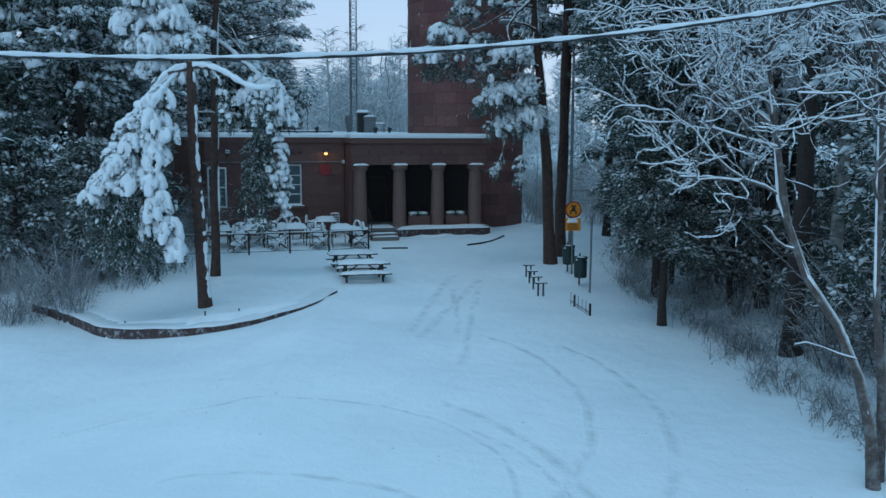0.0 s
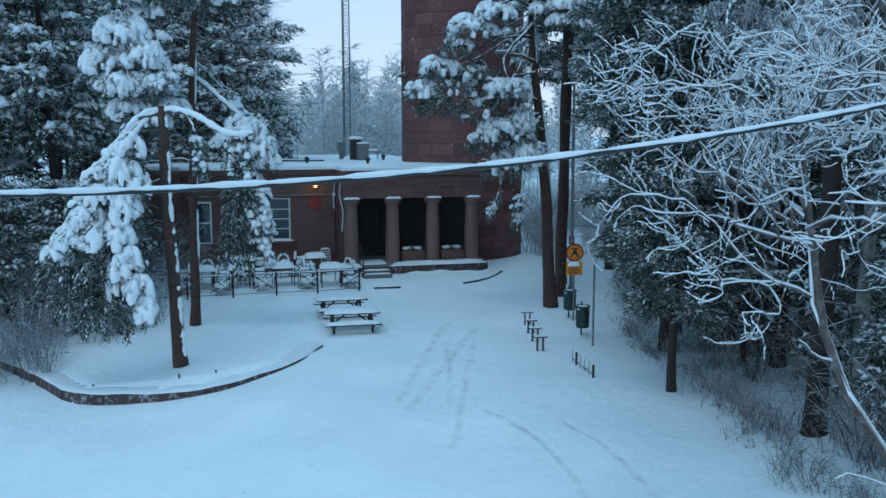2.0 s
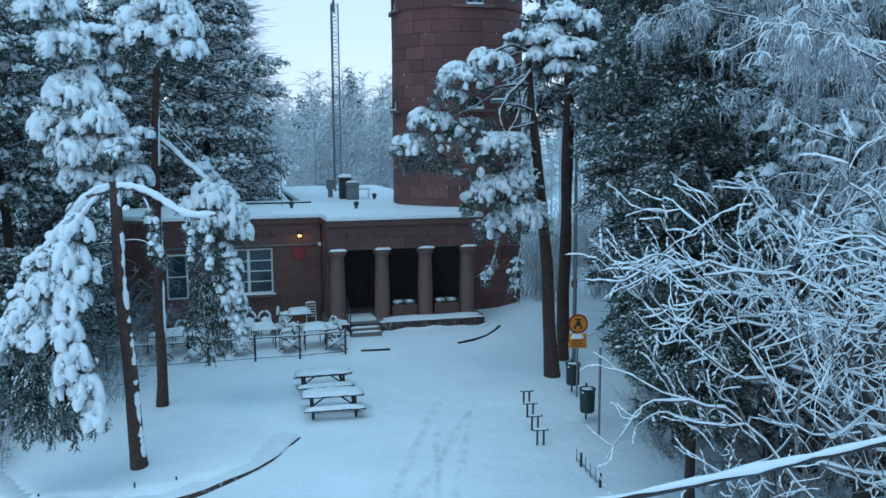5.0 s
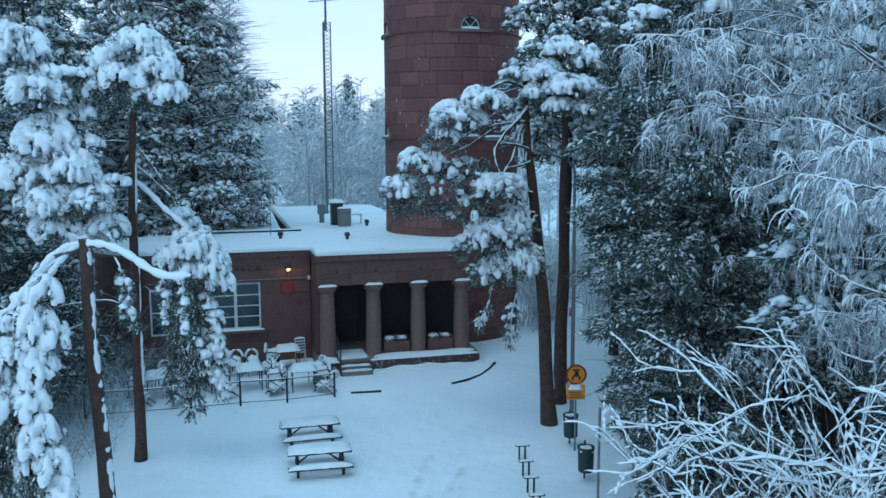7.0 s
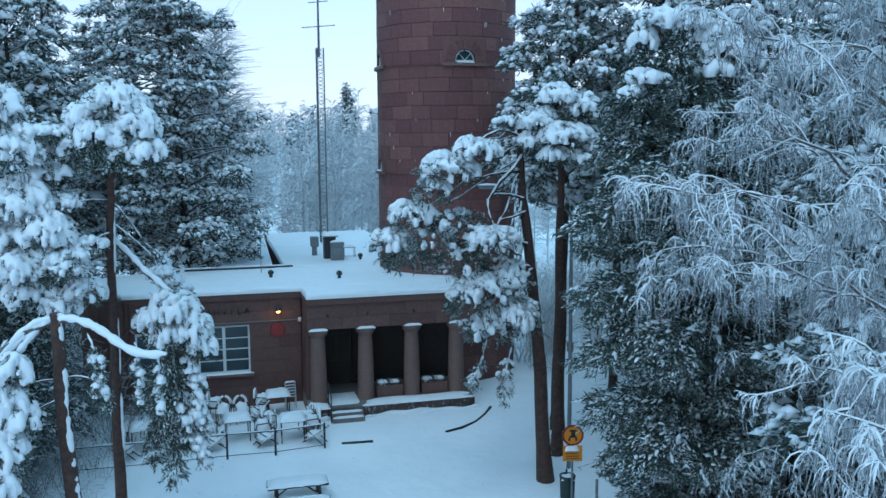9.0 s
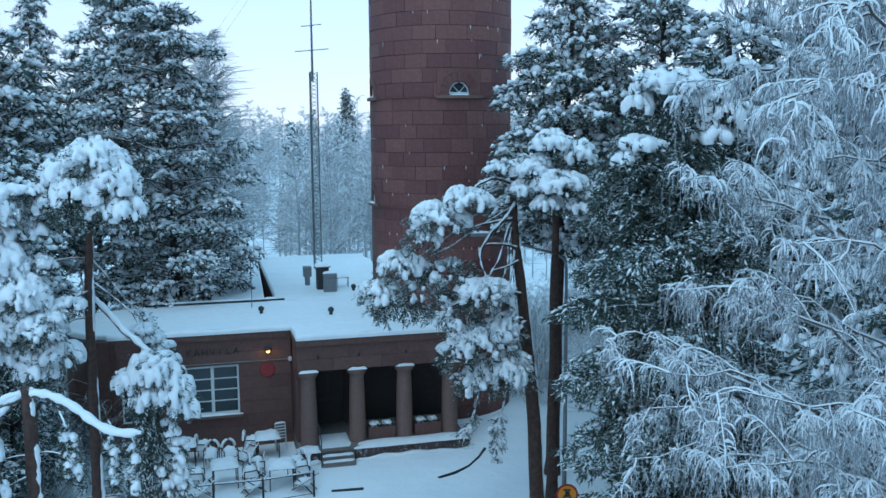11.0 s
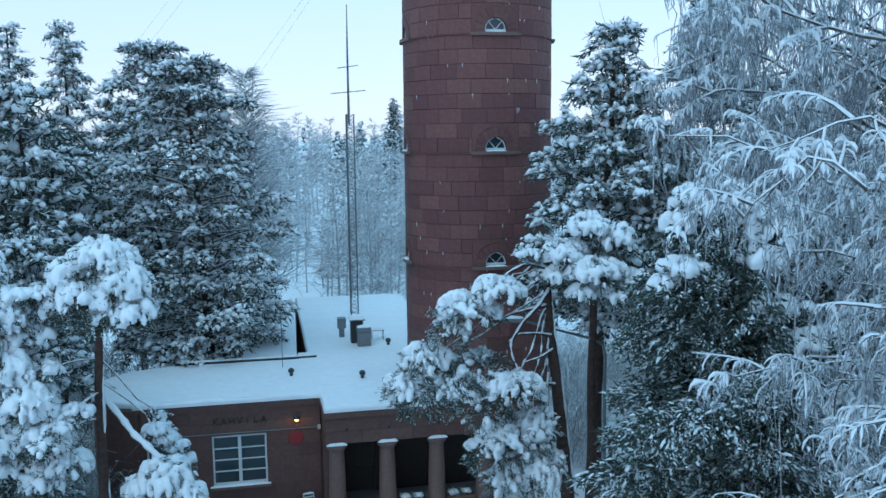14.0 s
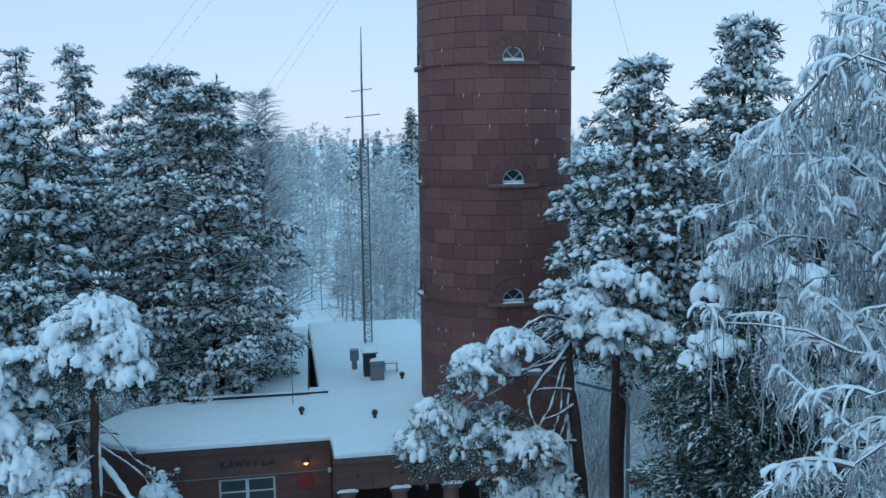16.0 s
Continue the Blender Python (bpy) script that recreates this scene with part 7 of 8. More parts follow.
# ---- picnic tables ----
def picnic_table(m, label):
    t = thing("picnic_table", label, "table", m, "picnic tables")
    for k in range(5):
        y = -0.36 + k * 0.148
        part("table_board", Geo().box(-0.9, 0.9, y, y + 0.135, 0.68, 0.72), WET_WOOD, t)
    for y in (-0.80, 0.56):
        for k in range(2):
            part("bench_board", Geo().box(-0.9, 0.9, y + k * 0.125, y + k * 0.125 + 0.115, 0.40, 0.44), WET_WOOD, t)
    for x in (-0.66, 0.60):
        for s in (-1, 1):
            part("leg", Geo().tube([(x + 0.03, s * 0.62, -0.1), (x + 0.03, s * 0.22, 0.68)], 0.04, 4), WET_WOOD, t)
        part("cross_beam", Geo().box(x, x + 0.06, -0.78, 0.78, 0.32, 0.40), WET_WOOD, t)
        part("top_beam", Geo().box(x, x + 0.06, -0.34, 0.34, 0.60, 0.68), WET_WOOD, t)
        part("brace", Geo().tube([(x * 0.9, 0, 0.36), (x * 0.25, 0, 0.66)], 0.025, 4), WET_WOOD, t)
    part("table_snow", snow_pad(-0.9, 0.9, -0.36, 0.37, 0.715, 0.12, 18, 9, 1), SNOW, t, "level snow on the table top", smooth=True)
    for k, y in enumerate((-0.80, 0.56)):
        part("bench_snow", snow_pad(-0.9, 0.9, y, y + 0.24, 0.435, 0.11, 18, 5, k), SNOW, t, smooth=True)
    return t


T1 = picnic_table(at(-3.72, 34.05, 17, -0.12), "snow-covered dark wooden picnic table in the yard")
copy_thing(T1, at(-3.02, 31.75, 14, -0.12))


# ---- terrace furniture and fence, in the building's own axes ----
def bm_at(u, v, z, rz=0):
    p = B_M @ Vector((u, v, 0))
    return Matrix.Translation((p.x, p.y, z)) @ Matrix.Rotation(B_A + radians(rz), 4, "Z")


def terrace_z(u, v):
    p = B_M @ Vector((u, v, 0))
    return ground_at(p.x, p.y)


def garden_table(m):
    t = thing("garden_table", "square garden table under a thick slab of snow on the terrace", "table", m, "terrace tables")
    part("tabletop", bevelled(-0.45, 0.45, -0.4, 0.4, 0.70, 0.73, 0.01, 1), WET_WOOD, t)
    for x in (-0.4, 0.4):
        for y in (-0.35, 0.35):
            part("leg", Geo().tube([(x, y, -0.05), (x, y, 0.7)], 0.022, 6), DARK_METAL, t)
    part("table_snow", snow_pad(-0.47, 0.47, -0.42, 0.42, 0.725, 0.2, 12, 10, 3), SNOW, t, smooth=True)
    return t


def arm_chair(m):
    t = thing("garden_chair", "round-backed garden chair heaped with snow on the terrace", "chair", m, "terrace chairs")
    part("seat", bevelled(-0.24, 0.24, -0.24, 0.24, 0.42, 0.45, 0.01, 1), WET_WOOD, t)
    a = np.linspace(0, math.pi, 13)
    g = Geo().tube([(-0.25, 0.24, 0.0)] + [(-0.25 * math.cos(q), 0.26, 0.62 + 0.3 * math.sin(q)) for q in a] + [(0.25, 0.24, 0.0)], 0.018, 6)
    part("back_frame", g, WET_WOOD, t)
    for x in (-0.12, 0.0, 0.12):
        part("back_slat", Geo().tube([(x, 0.26, 0.44), (x, 0.265, 0.88)], 0.012, 5), WET_WOOD, t)
    for s in (-1, 1):
        part("front_leg", Geo().tube([(s * 0.25, -0.24, 0.0), (s * 0.25, -0.24, 0.65)], 0.018, 6), WET_WOOD, t)
        part("arm_rest", Geo().tube([(s * 0.25, -0.24, 0.65), (s * 0.27, 0.0, 0.67), (s * 0.25, 0.25, 0.68)], 0.02, 6), WET_WOOD, t)
    part("seat_snow", snow_pad(-0.25, 0.25, -0.26, 0.25, 0.44, 0.3, 8, 8, 2), SNOW, t, smooth=True)
    part("back_snow", Geo().tube([(-0.24 * math.cos(q), 0.255, 0.66 + 0.3 * math.sin(q)) for q in a], 0.05, 7), SNOW, t, smooth=True)
    return t


def slat_chair(m):
    t = thing("folding_chair", "pale folding chair leaning against the cafe wall", "chair", m)
    for x in (-0.2, 0.2):
        part("frame_rail", Geo().tube([(x, -0.12, 0.0), (x, 0.1, 1.02)], 0.016, 6), WHITE_PAINT, t)
        part("rear_rail", Geo().tube([(x, 0.22, 0.0), (x, 0.0, 0.5)], 0.016, 6), WHITE_PAINT, t)
    for k in range(6):
        z = 0.42 + k * 0.11
        part("slat", Geo().box(-0.2, 0.2, -0.04 + k * 0.024, -0.02 + k * 0.024, z, z + 0.05), WHITE_PAINT, t)
    part("slat_snow", snow_pad(-0.21, 0.21, 0.06, 0.14, 1.0, 0.05, 8, 4, 0), SNOW, t, smooth=True)
    return t


def tipped_chair(m, label):
    """A folded wooden chair lying on its side: crossed rails, slats and clots of snow."""
    t = thing("tipped_chair", label, "chair", m, "tipped chairs")
    for s in (-0.2, 0.2):
        part("side_rail", Geo().tube([(-0.42, s, 0.05), (0.42, s, 0.62)], 0.018, 6), WET_WOOD, t)
        part("cross_rail", Geo().tube([(-0.36, s * 0.85, 0.6), (0.36, s * 0.85, 0.04)], 0.018, 6), WET_WOOD, t)
        part("rail_snow", Geo().tube([(-0.3, s, 0.16), (0.05, s, 0.395), (0.42, s, 0.65)], [0.02, 0.032, 0.026], 7), SNOW, t, smooth=True)
    for k in range(4):
        x = -0.3 + 0.2 * k
        part("slat", Geo().box(x - 0.03, x + 0.03, -0.22, 0.22, 0.15 + 0.135 * k, 0.165 + 0.135 * k), WET_WOOD, t)
    part("seat_snow", snow_pad(-0.3, 0.2, -0.22, 0.22, 0.3, 0.16, 8, 7, 4), SNOW, t, smooth=True)
    return t


def terrace():
    def put(fn, u, v, rz, first):
        m = bm_at(u, v, terrace_z(u, v) + 0.02, rz)
        return copy_thing(first, m) if first else fn(m)

    tb = ch = None
    for u, v, rz in ((-3.15, -1.7, 4), (-1.25, -2.2, -3), (-1.55, 0.75, 2), (-4.9, -1.6, 0), (-6.3, -1.8, 5), (-4.6, 0.7, 3)):
        tb = put(garden_table, u, v, rz, tb) if tb is None else (put(garden_table, u, v, rz, tb), tb)[1]
    for u, v, rz in ((-2.95, -0.1, 10), (-3.6, 0.0, -8), (-2.15, 0.9, 80), (-2.3, -2.1, -85), (-2.05, -1.4, 95), (-0.55, -2.1, -90), (-0.65, -1.6, -60), (-4.1, -1.8, 85), (-5.7, -1.3, -80), (-5.5, -2.1, 80), (-7.1, -1.7, -90), (-4.9, -0.6, 5), (-6.2, -0.7, -10), (-3.9, 0.9, 80), (-5.4, 0.8, -85)):
        ch = put(arm_chair, u, v, rz, ch) if ch is None else (put(arm_chair, u, v, rz, ch), ch)[1]
    slat_chair(bm_at(-1.0, 1.35, terrace_z(-1.0, 1.35), 8))
    tc = None
    for u, v, rz in ((-2.2, -2.55, 20), (-2.05, -1.0, 75), (-0.5, -2.75, -35), (-0.45, -1.25, 60), (-3.95, -2.5, 15), (-4.4, -1.1, -50), (-5.6, -2.75, 30), (-6.8, -2.6, -20), (-2.35, 0.2, 40)):
        m = bm_at(u, v, terrace_z(u, v), rz)
        tc = copy_thing(tc, m) if tc else tipped_chair(m, "folded wooden chair tipped over and clotted with snow")
    # fence of dark metal tube
    f = thing("terrace_fence", "low dark metal rail fence along the snowy terrace", "fence", B_M)
    us = [-8.6, -6.9, -5.2, -3.55, -1.95, -0.25]
    vs = [-3.35, -3.35, -3.35, -3.35, -3.4, -3.2]
    for u, v in zip(us, vs):
        z = terrace_z(u, v)
        part("post", Geo().tube([(u, v, z - 0.1), (u, v, z + 0.92)], 0.036, 8), BLACK_PAINT, f)
    for dz in (0.86, 0.12):
        part("rail", Geo().tube([(u, v, terrace_z(u, v) + dz) for u, v in zip(us, vs)], 0.02 if dz > 0.5 else 0.012, 6), BLACK_PAINT, f)
    part("rail_snow", Geo().tube([(u, v, terrace_z(u, v) + 0.893) for u, v in zip(us, vs)], 0.024, 6), SNOW, f, smooth=True)


terrace()


# ---- planters in the porch ----
def planter(m):
    t = thing("planter_box", "dark stone planter with snow-dusted evergreen sprigs in the porch", "planter", m, "porch planters")
    part("box", bevelled(-0.52, 0.52, -0.22, 0.22, 0, 0.46, 0.02, 1), GRANITE_WALL, t)
    g = Geo()
    r = np.random.default_rng(8)
    p = np.c_[r.uniform(-0.45, 0.45, 60), r.uniform(-0.17, 0.17, 60), r.uniform(0.47, 0.62, 60)]
    spread(g, TUFTS, p, np.full(60, 0.15), r)
    part("sprigs", g, NEEDLES, t, "dark evergreen sprigs")
    for k, x in enumerate((-0.26, 0.22)):
        part("snow_heap", snow_pad(x - 0.19, x + 0.19, -0.17, 0.15, 0.56, 0.08, 8, 6, k), SNOW, t, smooth=True)
    return t


PL = planter(bm_at(2.76, 0.32, 0.742))
copy_thing(PL, bm_at(4.58, 0.32, 0.742))


# ---- fittings on the cafe wall ----
def wall_lettering():
    t = thing("wall_lettering", "dark raised letters reading KAHVILA on the cafe wall", "lettering", B_M)
    for k, ch in enumerate("KAHVILA"):
        cu = bpy.data.curves.new("letter", "FONT")
        cu.body, cu.size, cu.extrude, cu.align_x = ch, 0.36, 0.02, "CENTER"
        ob = new("letter", cu)
        dg = bpy.context.evaluated_depsgraph_get()
        me = bpy.data.meshes.new_from_object(ob.evaluated_get(dg))
        bpy.data.objects.remove(ob)
        me.materials.clear()
        me.materials.append(BLACK_PAINT)
        o = new("letter", me)
        o.parent = t
        o.matrix_basis = Matrix.Translation((-4.30 + k * 0.29, 1.94, 4.02)) @ Matrix.Rotation(radians(90), 4, "X")


wall_lettering()


def wall_lamp(u, z, lit, label):
    t = thing("wall_lamp", label, "lamp", B_M)
    part("bracket", Geo().tube([(u, 1.96, z - 0.42), (u, 1.80, z - 0.42), (u, 1.76, z - 0.36), (u, 1.76, z - 0.1)], 0.018, 8), GREY_METAL, t)
    part("shade", Geo().lathe([(0.15, z - 0.02), (0.16, z + 0.01), (0.07, z + 0.08), (0.03, z + 0.12), (0.0, z + 0.12)] if lit else [(0.05, z - 0.12), (0.14, z + 0.0), (0.15, z + 0.03), (0.0, z + 0.05)], 18, (u, 1.76)), DARK_METAL, t, smooth=True)
    prof = [(0.0, z - 0.13), (0.06, z - 0.12), (0.085, z - 0.06), (0.08, z - 0.01), (0.0, z + 0.01)] if lit else [(0.0, z - 0.09), (0.09, z - 0.07), (0.13, z - 0.01), (0.10, z + 0.06), (0.0, z + 0.09)]
    part("globe", Geo().lathe(prof, 16, (u, 1.755)), LAMP_GLASS if lit else WHITE_PAINT, t, smooth=True)


wall_lamp(-1.36, 4.14, True, "lit amber wall lamp above a red disc on the cafe wall")
wall_lamp(-5.84, 4.16, False, "unlit round wall lamp on the cafe wall")
_p = B_M @ Vector((-1.36, 1.68, 4.12))
lamp = new("lamp_light", bpy.data.lights.new("lamp_light", "POINT"))
lamp.data.energy, lamp.data.color, lamp.data.shadow_soft_size = 6, (1.0, 0.55, 0.2), 0.1
lamp.location = _p


def wall_disc():
    t = thing("round_sign", "plain dark red round sign on the cafe wall", "sign", B_M)
    g = Geo()
    n = 28
    a = np.arange(n) * 2 * np.pi / n
    ring = lambda rr, y: np.c_[-1.39 + rr * np.cos(a), np.full(n, y), 3.3 + rr * np.sin(a)]
    p = np.vstack([ring(0.29, 1.965), ring(0.29, 1.925), ring(0.275, 1.915), [(-1.39, 1.915, 3.3)]])
    k = np.arange(n)
    g.add(p, np.vstack([np.c_[k, (k + 1) % n, n + (k + 1) % n, n + k], np.c_[n + k, n + (k + 1) % n, 2 * n + (k + 1) % n, 2 * n + k]]))
    g.add(p, np.c_[2 * n + k, 2 * n + (k + 1) % n, np.full(n, 3 * n)])
    part("disc", g, RED_PAINT, t)
    t2 = thing("wall_pipe", "thin pale conduit running along the cafe wall", "pipe", B_M)
    part("conduit", Geo().tube([(-6.8, 1.93, 3.68), (-0.6, 1.93, 3.68)], 0.018, 6), GREY_METAL, t2)
    part("junction_box", bevelled(-0.58, -0.46, 1.86, 1.96, 3.6, 3.76, 0.01, 1), WHITE_PAINT, t2)
    for u in (0.35, 1.89, 3.7):
        h = thing("spot_lamp", "small dark hook lamp on the porch frieze", "lamp", B_M, "frieze lamps")
        part("arm", Geo().tube([(u, 0.06, 4.2), (u, -0.05, 4.24), (u, -0.09, 4.2)], 0.014, 6), DARK_METAL, h)
        part("head", Geo().lathe([(0.05, 4.12), (0.05, 4.18), (0.0, 4.2)], 12, (u, -0.09)), DARK_METAL, h)


wall_disc()


# ---- on the roof ----
def roof_things():
    z = 5.02
    for u, v in ((1.33, 3.5), (3.1, 8.7), (-1.43, 4.5)):
        t = thing("roof_vent", "small dark capped roof vent standing in snow", "vent", bm_at(u, v, z - 0.05), "roof vents")
        part("pipe", Geo().lathe([(0.07, 0), (0.07, 0.2)], 14), DARK_METAL, t)
        part("cowl", Geo().lathe([(0.07, 0.16), (0.12, 0.2), (0.12, 0.3), (0.05, 0.36), (0, 0.36)], 14), DARK_METAL, t)
    t = thing("chimney_stack", "dark boxy ventilation stack with a snow cap on the roof", "chimney", bm_at(1.75, 9.1, z - 0.06))
    part("stack", bevelled(-0.28, 0.28, 0.25, 0.85, 0, 1.12, 0.02, 1), DARK_METAL, t)
    part("top_plate", bevelled(-0.36, 0.36, 0.15, 0.95, 1.12, 1.18, 0.01, 1), GREY_METAL, t)
    part("stack_snow", snow_pad(-0.36, 0.36, 0.15, 0.95, 1.175, 0.14, 9, 9, 2), SNOW, t, smooth=True)
    t = thing("ventilation_unit", "grey metal ventilation cabinet on the roof", "ventilator", bm_at(2.0, 8.85, z - 0.06))
    part("cabinet", bevelled(-0.3, 0.3, -0.25, 0.15, 0, 0.7, 0.015, 1), GREY_METAL, t)
    part("lid", bevelled(-0.32, 0.32, -0.27, 0.17, 0.7, 0.95, 0.04, 1), GREY_METAL, t)
    part("lid_snow", snow_pad(-0.31, 0.31, -0.26, 0.16, 0.94, 0.07, 8, 7, 2), SNOW, t, smooth=True)
    t = thing("flue_pipe", "grey metal flue with a square cowl on the roof", "flue", bm_at(1.15, 10.8, z - 0.06))
    part("pipe", Geo().lathe([(0.13, 0), (0.13, 0.6)], 14), GREY_METAL, t)
    part("cowl", bevelled(-0.2, 0.2, -0.2, 0.2, 0.5, 1.0, 0.02, 1), GREY_METAL, t)
    t = thing("metal_stand", "small snow-topped metal stand on the roof", "stand", bm_at(2.75, 9.9, z - 0.06))
    part("top", bevelled(-0.3, 0.3, -0.2, 0.2, 0.5, 0.54, 0.01, 1), GREY_METAL, t)
    for x in (-0.27, 0.27):
        for y in (-0.17, 0.17):
            part("leg", Geo().tube([(x, y, 0), (x, y, 0.5)], 0.015, 5), GREY_METAL, t)
    part("stand_snow", snow_pad(-0.3, 0.3, -0.2, 0.2, 0.535, 0.1, 8, 6, 1), SNOW, t, smooth=True)
    t = thing("aerial_pole", "thin bare aerial pole on the cafe roof", "pole", bm_at(-1.75, 5.9, z - 0.06))
    part("pole", Geo().tube([(0, 0, 0), (0, 0, 2.4)], 0.02, 6), GREY_METAL, t)
    part("clamp", Geo().lathe([(0.03, 1.5), (0.03, 1.6)], 8), DARK_METAL, t)


roof_things()


def radio_mast():
    t = thing("radio_mast", "slim lattice radio mast with cross antennas behind the hall", "mast", Matrix.Translation((-6.85, 57.3, 4.8)))
    h = 10.9
    legs = [(0.26 * math.cos(a), 0.26 * math.sin(a)) for a in (0.3, 2.4, 4.5)]
    for x, y in legs:
        part("leg", Geo().tube([(x, y, 0), (x, y, h)], 0.034, 6), GREY_METAL, t)
    g = Geo()
    for k in range(26):
        z = k * h / 26
        for i in range(3):
            a, b = legs[i], legs[(i + 1) % 3]
            g.tube([(*a, z), (*b, z + h / 52)], 0.015, 4)
            g.tube([(*b, z + h / 52), (*a, z + h / 26)], 0.015, 4)
    part("lattice", g, GREY_METAL, t)
    part("pole", Geo().tube([(0, 0, h - 0.5), (0, 0, h + 3.2), (0.02, 0, h + 5.6)], [0.07, 0.05, 0.02], 8), GREY_METAL, t)
    for z, l, a in ((h + 1.15, 0.9, 0.2), (h + 2.45, 0.55, 0.5)):
        part("cross_arm", Geo().tube([(-l * math.cos(a), -l * math.sin(a), z - 0.08), (l * math.cos(a), l * math.sin(a), z + 0.08)], 0.03, 6), HOAR, t, "frosted antenna arm")
    for k, (p, q) in enumerate((((3.0, 50, 34), (-22, 78, 14)), ((3.2, 50.6, 34), (-24.0, 80, 14.0)), ((1, 50, 36), (-33, 80, 16)), ((0, 50, 36), (-35, 81, 15.5)), ((1.3, 48.8, 34), (12.0, 74, 8)), ((3.0, 50, 36), (30, 72, 9)), ((3.2, 50.5, 36), (33, 74, 9)), ((2.0, 49, 38), (44, 66, 9)), ((2.2, 49.5, 38), (47, 67, 9)))):
        w = thing("guy_wire", "thin steel guy wire running down from the tower top", "wire", group="guy wires")
        part("wire", Geo().tube(curve_points(p, q, -0.4, 8), 0.007, 4), GREY_METAL, w)


radio_mast()


# ---- beside the drive ----
def road_sign():
    t = thing("road_sign", "orange prohibition sign with a red rim and a text plate, snow-dusted", "sign", at(4.42, 33.4, 4))
    part("post", Geo().tube([(0, 0, -0.2), (0, 0, 2.62)], 0.03, 10), GREY_METAL, t)

    def disc(name, rr, y, z, mat, inner=0.0):
        n = 32
        a = np.arange(n) * 2 * np.pi / n
        ring = lambda r_, yy: np.c_[r_ * np.cos(a), np.full(n, yy), z + r_ * np.sin(a)]
        p = np.vstack([ring(rr, y + 0.012), ring(rr, y), ring(inner, y)])
        k = np.arange(n)
        return part(name, Geo().add(p, np.vstack([np.c_[k, n + k, n + (k + 1) % n, (k + 1) % n][:, ::-1], np.c_[n + k, n + (k + 1) % n, 2 * n + (k + 1) % n, 2 * n + k]])), mat, t)

    disc("disc", 0.31, -0.045, 2.37, ORANGE_PAINT)
    disc("rim", 0.312, -0.052, 2.37, RED_PAINT, 0.255)
    part("pictogram", Geo().box(-0.10, 0.10, -0.052, -0.046, 2.30, 2.36).box(-0.05, 0.07, -0.052, -0.046, 2.36, 2.47).box(-0.13, -0.07, -0.052, -0.046, 2.2, 2.3).box(0.07, 0.13, -0.052, -0.046, 2.2, 2.3), BLACK_PAINT, t)
    part("pictogram", Geo().box(-0.10, 0.10, -0.052, -0.046, 2.48, 2.53), BLACK_PAINT, t)
    plate = part("text_plate", bevelled(-0.28, 0.28, -0.048, -0.034, 1.60, 2.06, 0.005, 1), ORANGE_PAINT, t)
    for k in range(5):
        part("text_bar", Geo().box(-0.2 + 0.02 * (k % 2), 0.2 - 0.03 * (k % 3), -0.052, -0.0485, 1.66 + k * 0.075, 1.685 + k * 0.075), BLACK_PAINT, plate)
    part("sign_snow", snow_pad(-0.24, 0.2, -0.075, -0.03, 1.9, 0.16, 8, 4, 2), SNOW, t, smooth=True)


road_sign()


def litter_bin(x, y, rz):
    t = thing("litter_bin", "round dark green litter bin with a snow cap on a post", "bin", at(x, y, rz), "litter bins")
    prof = [(0.0, 0.32), (0.19, 0.32), (0.21, 0.36), (0.225, 0.96), (0.24, 0.98), (0.24, 1.02), (0.2, 1.02), (0.2, 0.9), (0.0, 0.9)]
    part("drum", Geo().lathe(prof, 20), GREEN_PAINT, t, smooth=False)
    part("post", Geo().tube([(0.0, 0.26, -0.2), (0.0, 0.26, 1.1)], 0.028, 8), DARK_METAL, t)
    part("bracket", Geo().box(-0.05, 0.05, 0.2, 0.27, 0.7, 0.76), DARK_METAL, t)
    part("bin_snow", snow_pad(-0.19, 0.19, -0.19, 0.19, 0.92, 0.1, 8, 8, 3), SNOW, t, smooth=True)


litter_bin(4.33, 33.75, 0)
litter_bin(4.45, 31.1, 0)


def bare_post():
    t = thing("sign_post", "bare grey metal post beside the litter bin", "post", at(4.62, 29.9))
    part("post", Geo().tube([(0, 0, -0.2), (0, 0, 2.5)], 0.035, 10), GREY_METAL, t)


bare_post()


def bike_stands():
    # low snow-capped stools and a small rack
    first = None
    for k, (x, y) in enumerate(((2.8, 32.6), (2.84, 31.45), (2.9, 30.3), (2.97, 29.15))):
        m = at(x, y, 8, -0.1)
        if first is None:
            t = first = thing("bike_stand", "low dark bar stand with a snow-capped top rail beside the drive", "bicycle stand", m, "bike stands")
            part("top_rail", bevelled(-0.21, 0.21, -0.05, 0.05, 0.50, 0.54, 0.01, 1), DARK_METAL, t)
            for q in (-0.09, 0.08):
                part("leg", Geo().tube([(q, 0, 0), (q, 0, 0.5)], 0.03, 6), DARK_METAL, t)
            part("rail_snow", snow_pad(-0.2, 0.2, -0.05, 0.05, 0.535, 0.035, 9, 4, 1), SNOW, t, smooth=True)
        else:
            copy_thing(first, m)
    t = thing("bike_rack", "short low metal bicycle rack half buried in snow", "bicycle rack", at(4.0, 27.2, 0))
    for k in range(6):
        f = k / 5
        x, y = -0.2 + 0.36 * f, 0.85 - 1.65 * f
        h = 0.38 - 0.02 * (k % 2)
        r0 = 0.035 if k in (1, 5) else 0.012
        part("upright", Geo().tube([(x, y, -0.1), (x, y, h)], r0, 6), BLACK_PAINT if k in (1, 5) else GREY_METAL, t)
    part("rail", Geo().tube([(-0.2, 0.85, 0.1), (0.16, -0.8, 0.1)], 0.014, 6), GREY_METAL, t)


bike_stands()


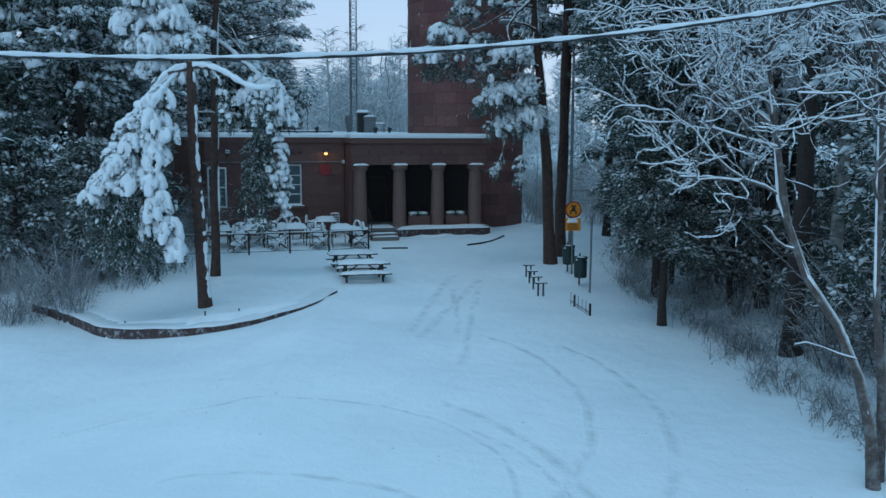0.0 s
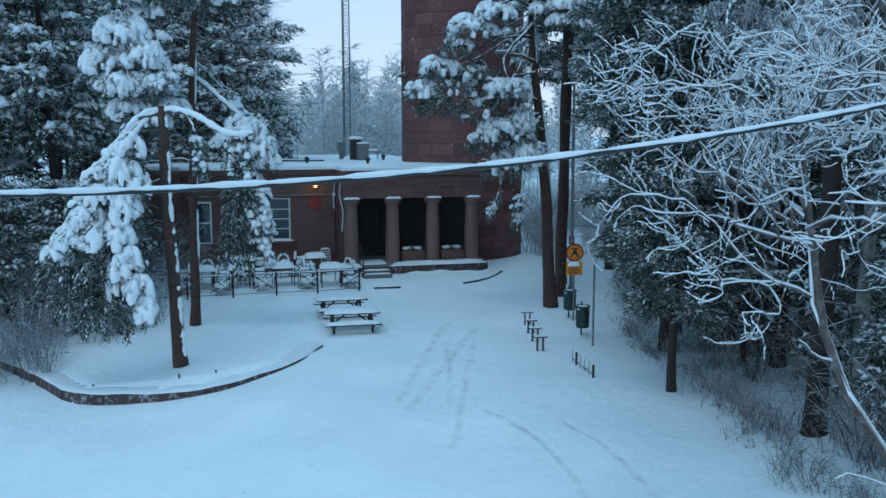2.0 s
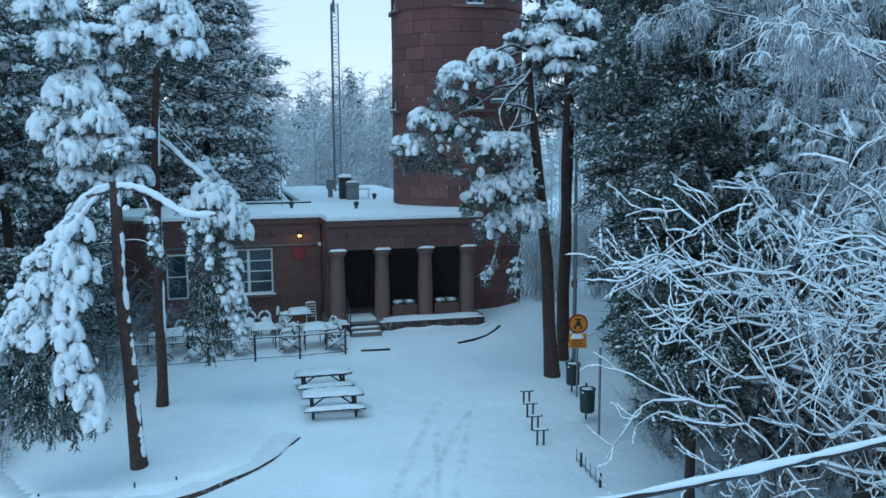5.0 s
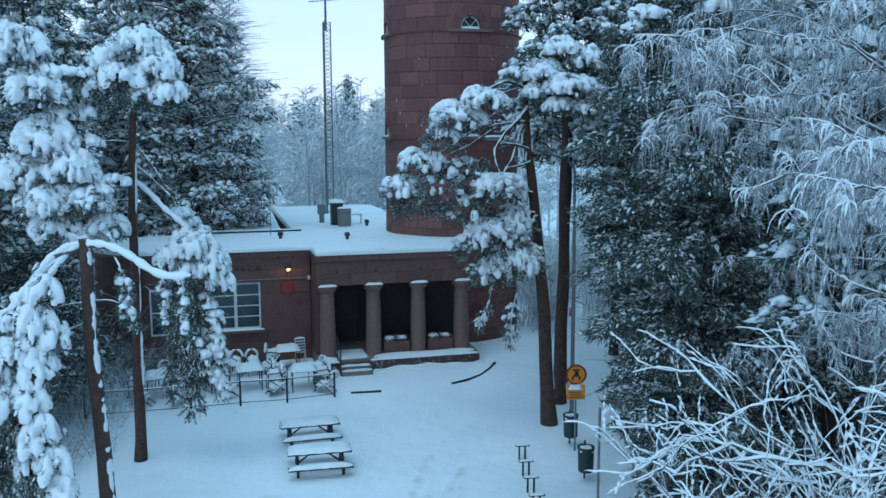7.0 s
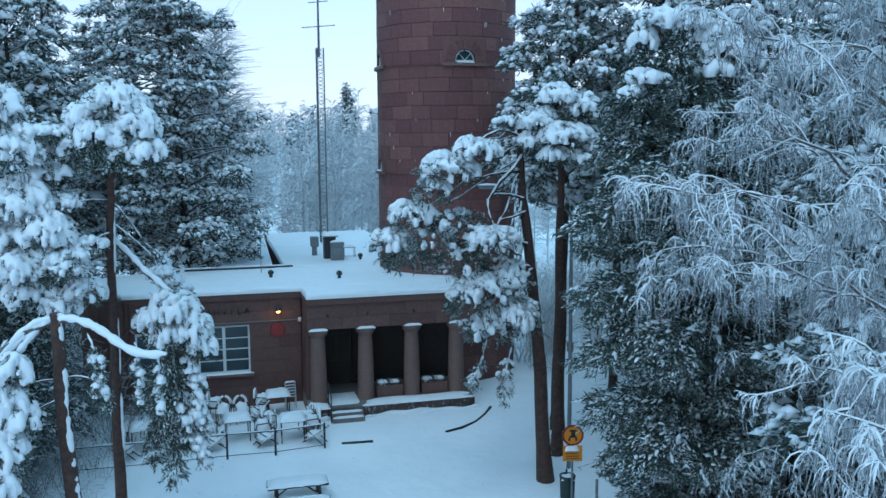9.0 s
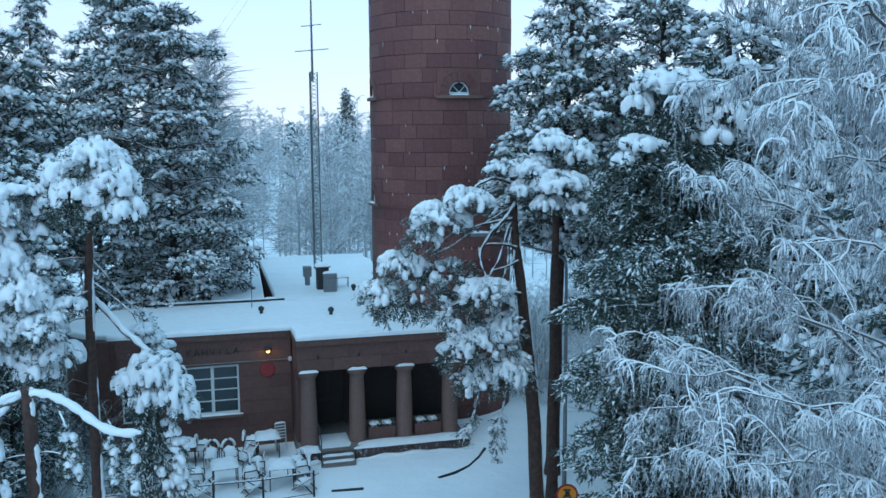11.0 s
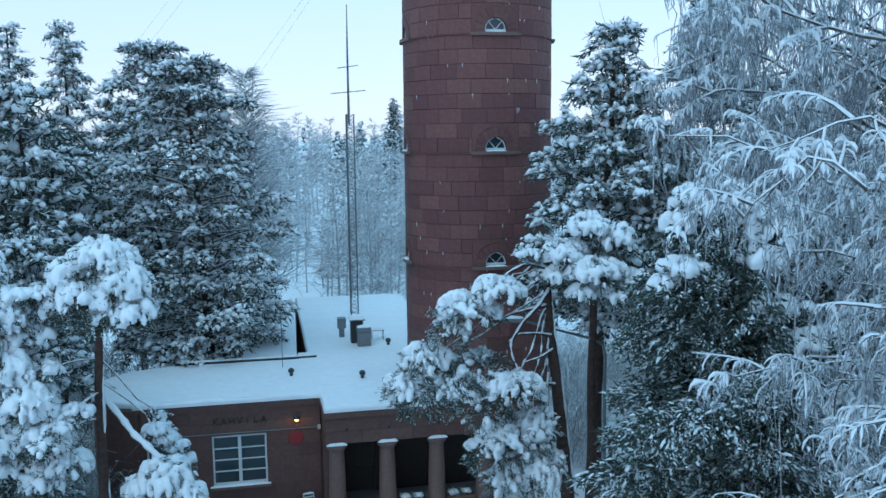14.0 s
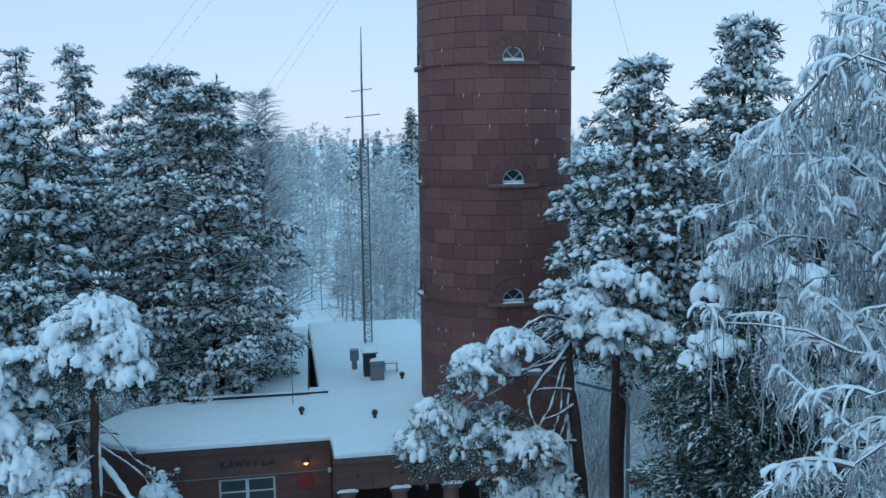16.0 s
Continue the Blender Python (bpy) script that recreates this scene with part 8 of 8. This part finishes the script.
def street_lamp():
    t = thing("street_lamp", "tall grey street lamp post with a long curved arm", "lamp", Matrix.Translation((4.72, 36.9, 0)))
    part("post", Geo().tube([(0, 0, -0.2), (0, 0, 4.0), (-0.02, 0, 8.2)], [0.075, 0.065, 0.05], 10), GREY_METAL, t, smooth=True)
    part("arm", Geo().tube([(-0.02, 0, 8.2), (-0.08, 0, 8.48), (-0.35, -0.05, 8.66), (-1.3, -0.3, 8.95), (-2.4, -0.55, 9.3)], [0.05, 0.045, 0.04, 0.035, 0.03], 8), GREY_METAL, t, smooth=True)
    part("lamp_head", bevelled(-3.0, -2.38, -0.75, -0.5, 9.27, 9.4, 0.03, 1), GREY_METAL, t)
    part("head_snow", snow_pad(-3.0, -2.38, -0.75, -0.5, 9.39, 0.05, 8, 5, 2), SNOW, t, smooth=True)


street_lamp()


def kerbs():
    for pts in ([(-3.08, 38.58), (-2.0, 38.82)], [(0.56, 39.8), (1.15, 40.2), (1.65, 40.8), (2.0, 41.6), (2.24, 42.5)]):
        t = thing("kerb", "dark kerb edge poking out of the snow", "kerb", kind="structure")
        p = np.array([(x, y, ground_at(x, y) + 0.01) for x, y in pts])
        part("kerb_stone", Geo().tube(p, 0.05 + 0.012 * np.sin(np.arange(len(p)) * 2.0), 6), BLACK_PAINT, t)
    t = thing("stump_post", "short dark wooden post stuck in the snowy terrace", "post", at(-5.64, 26.75))
    part("post", Geo().tube([(0, 0, -0.2), (0.01, 0, 0.2)], 0.038, 8), WET_WOOD, t)
    for x, y, h in ((-7.0, 26.5, 0.16), (-6.08, 26.8, 0.1), (-9.38, 26.5, 0.08)):
        t = thing("stub", "small dark stub poking out of the snow", "stub", at(x, y))
        part("stub", Geo().tube([(0, 0, -0.1), (0.01, 0, h * 0.8)], 0.022, 6), WET_WOOD, t)
    t = thing("red_sign", "small red board sign far along the path", "sign", at(6.25, 50.4))
    part("post", Geo().tube([(0, 0.03, -0.1), (0, 0.03, 0.7)], 0.025, 6), GREY_METAL, t)
    part("board", bevelled(-0.16, 0.16, -0.02, 0.0, 0.5, 0.95, 0.005, 1), RED_PAINT, t)
    t = thing("round_pipe_end", "dark round pipe end showing in the thicket", "pipe", at(-13.9, 31.0))
    part("ring", Geo().tube([(0.26 * math.cos(a), 0, 1.0 + 0.26 * math.sin(a)) for a in np.linspace(0, 2 * math.pi, 21)], 0.06, 8), BLACK_PAINT, t, smooth=True)
    part("plate", Geo().tube([(0, 0.02, 1.0), (0, 0.1, 1.0)], 0.25, 20), DARK_METAL, t)
    part("post", Geo().tube([(0, 0.08, -0.2), (0, 0.08, 0.8)], 0.04, 6), DARK_METAL, t)


kerbs()
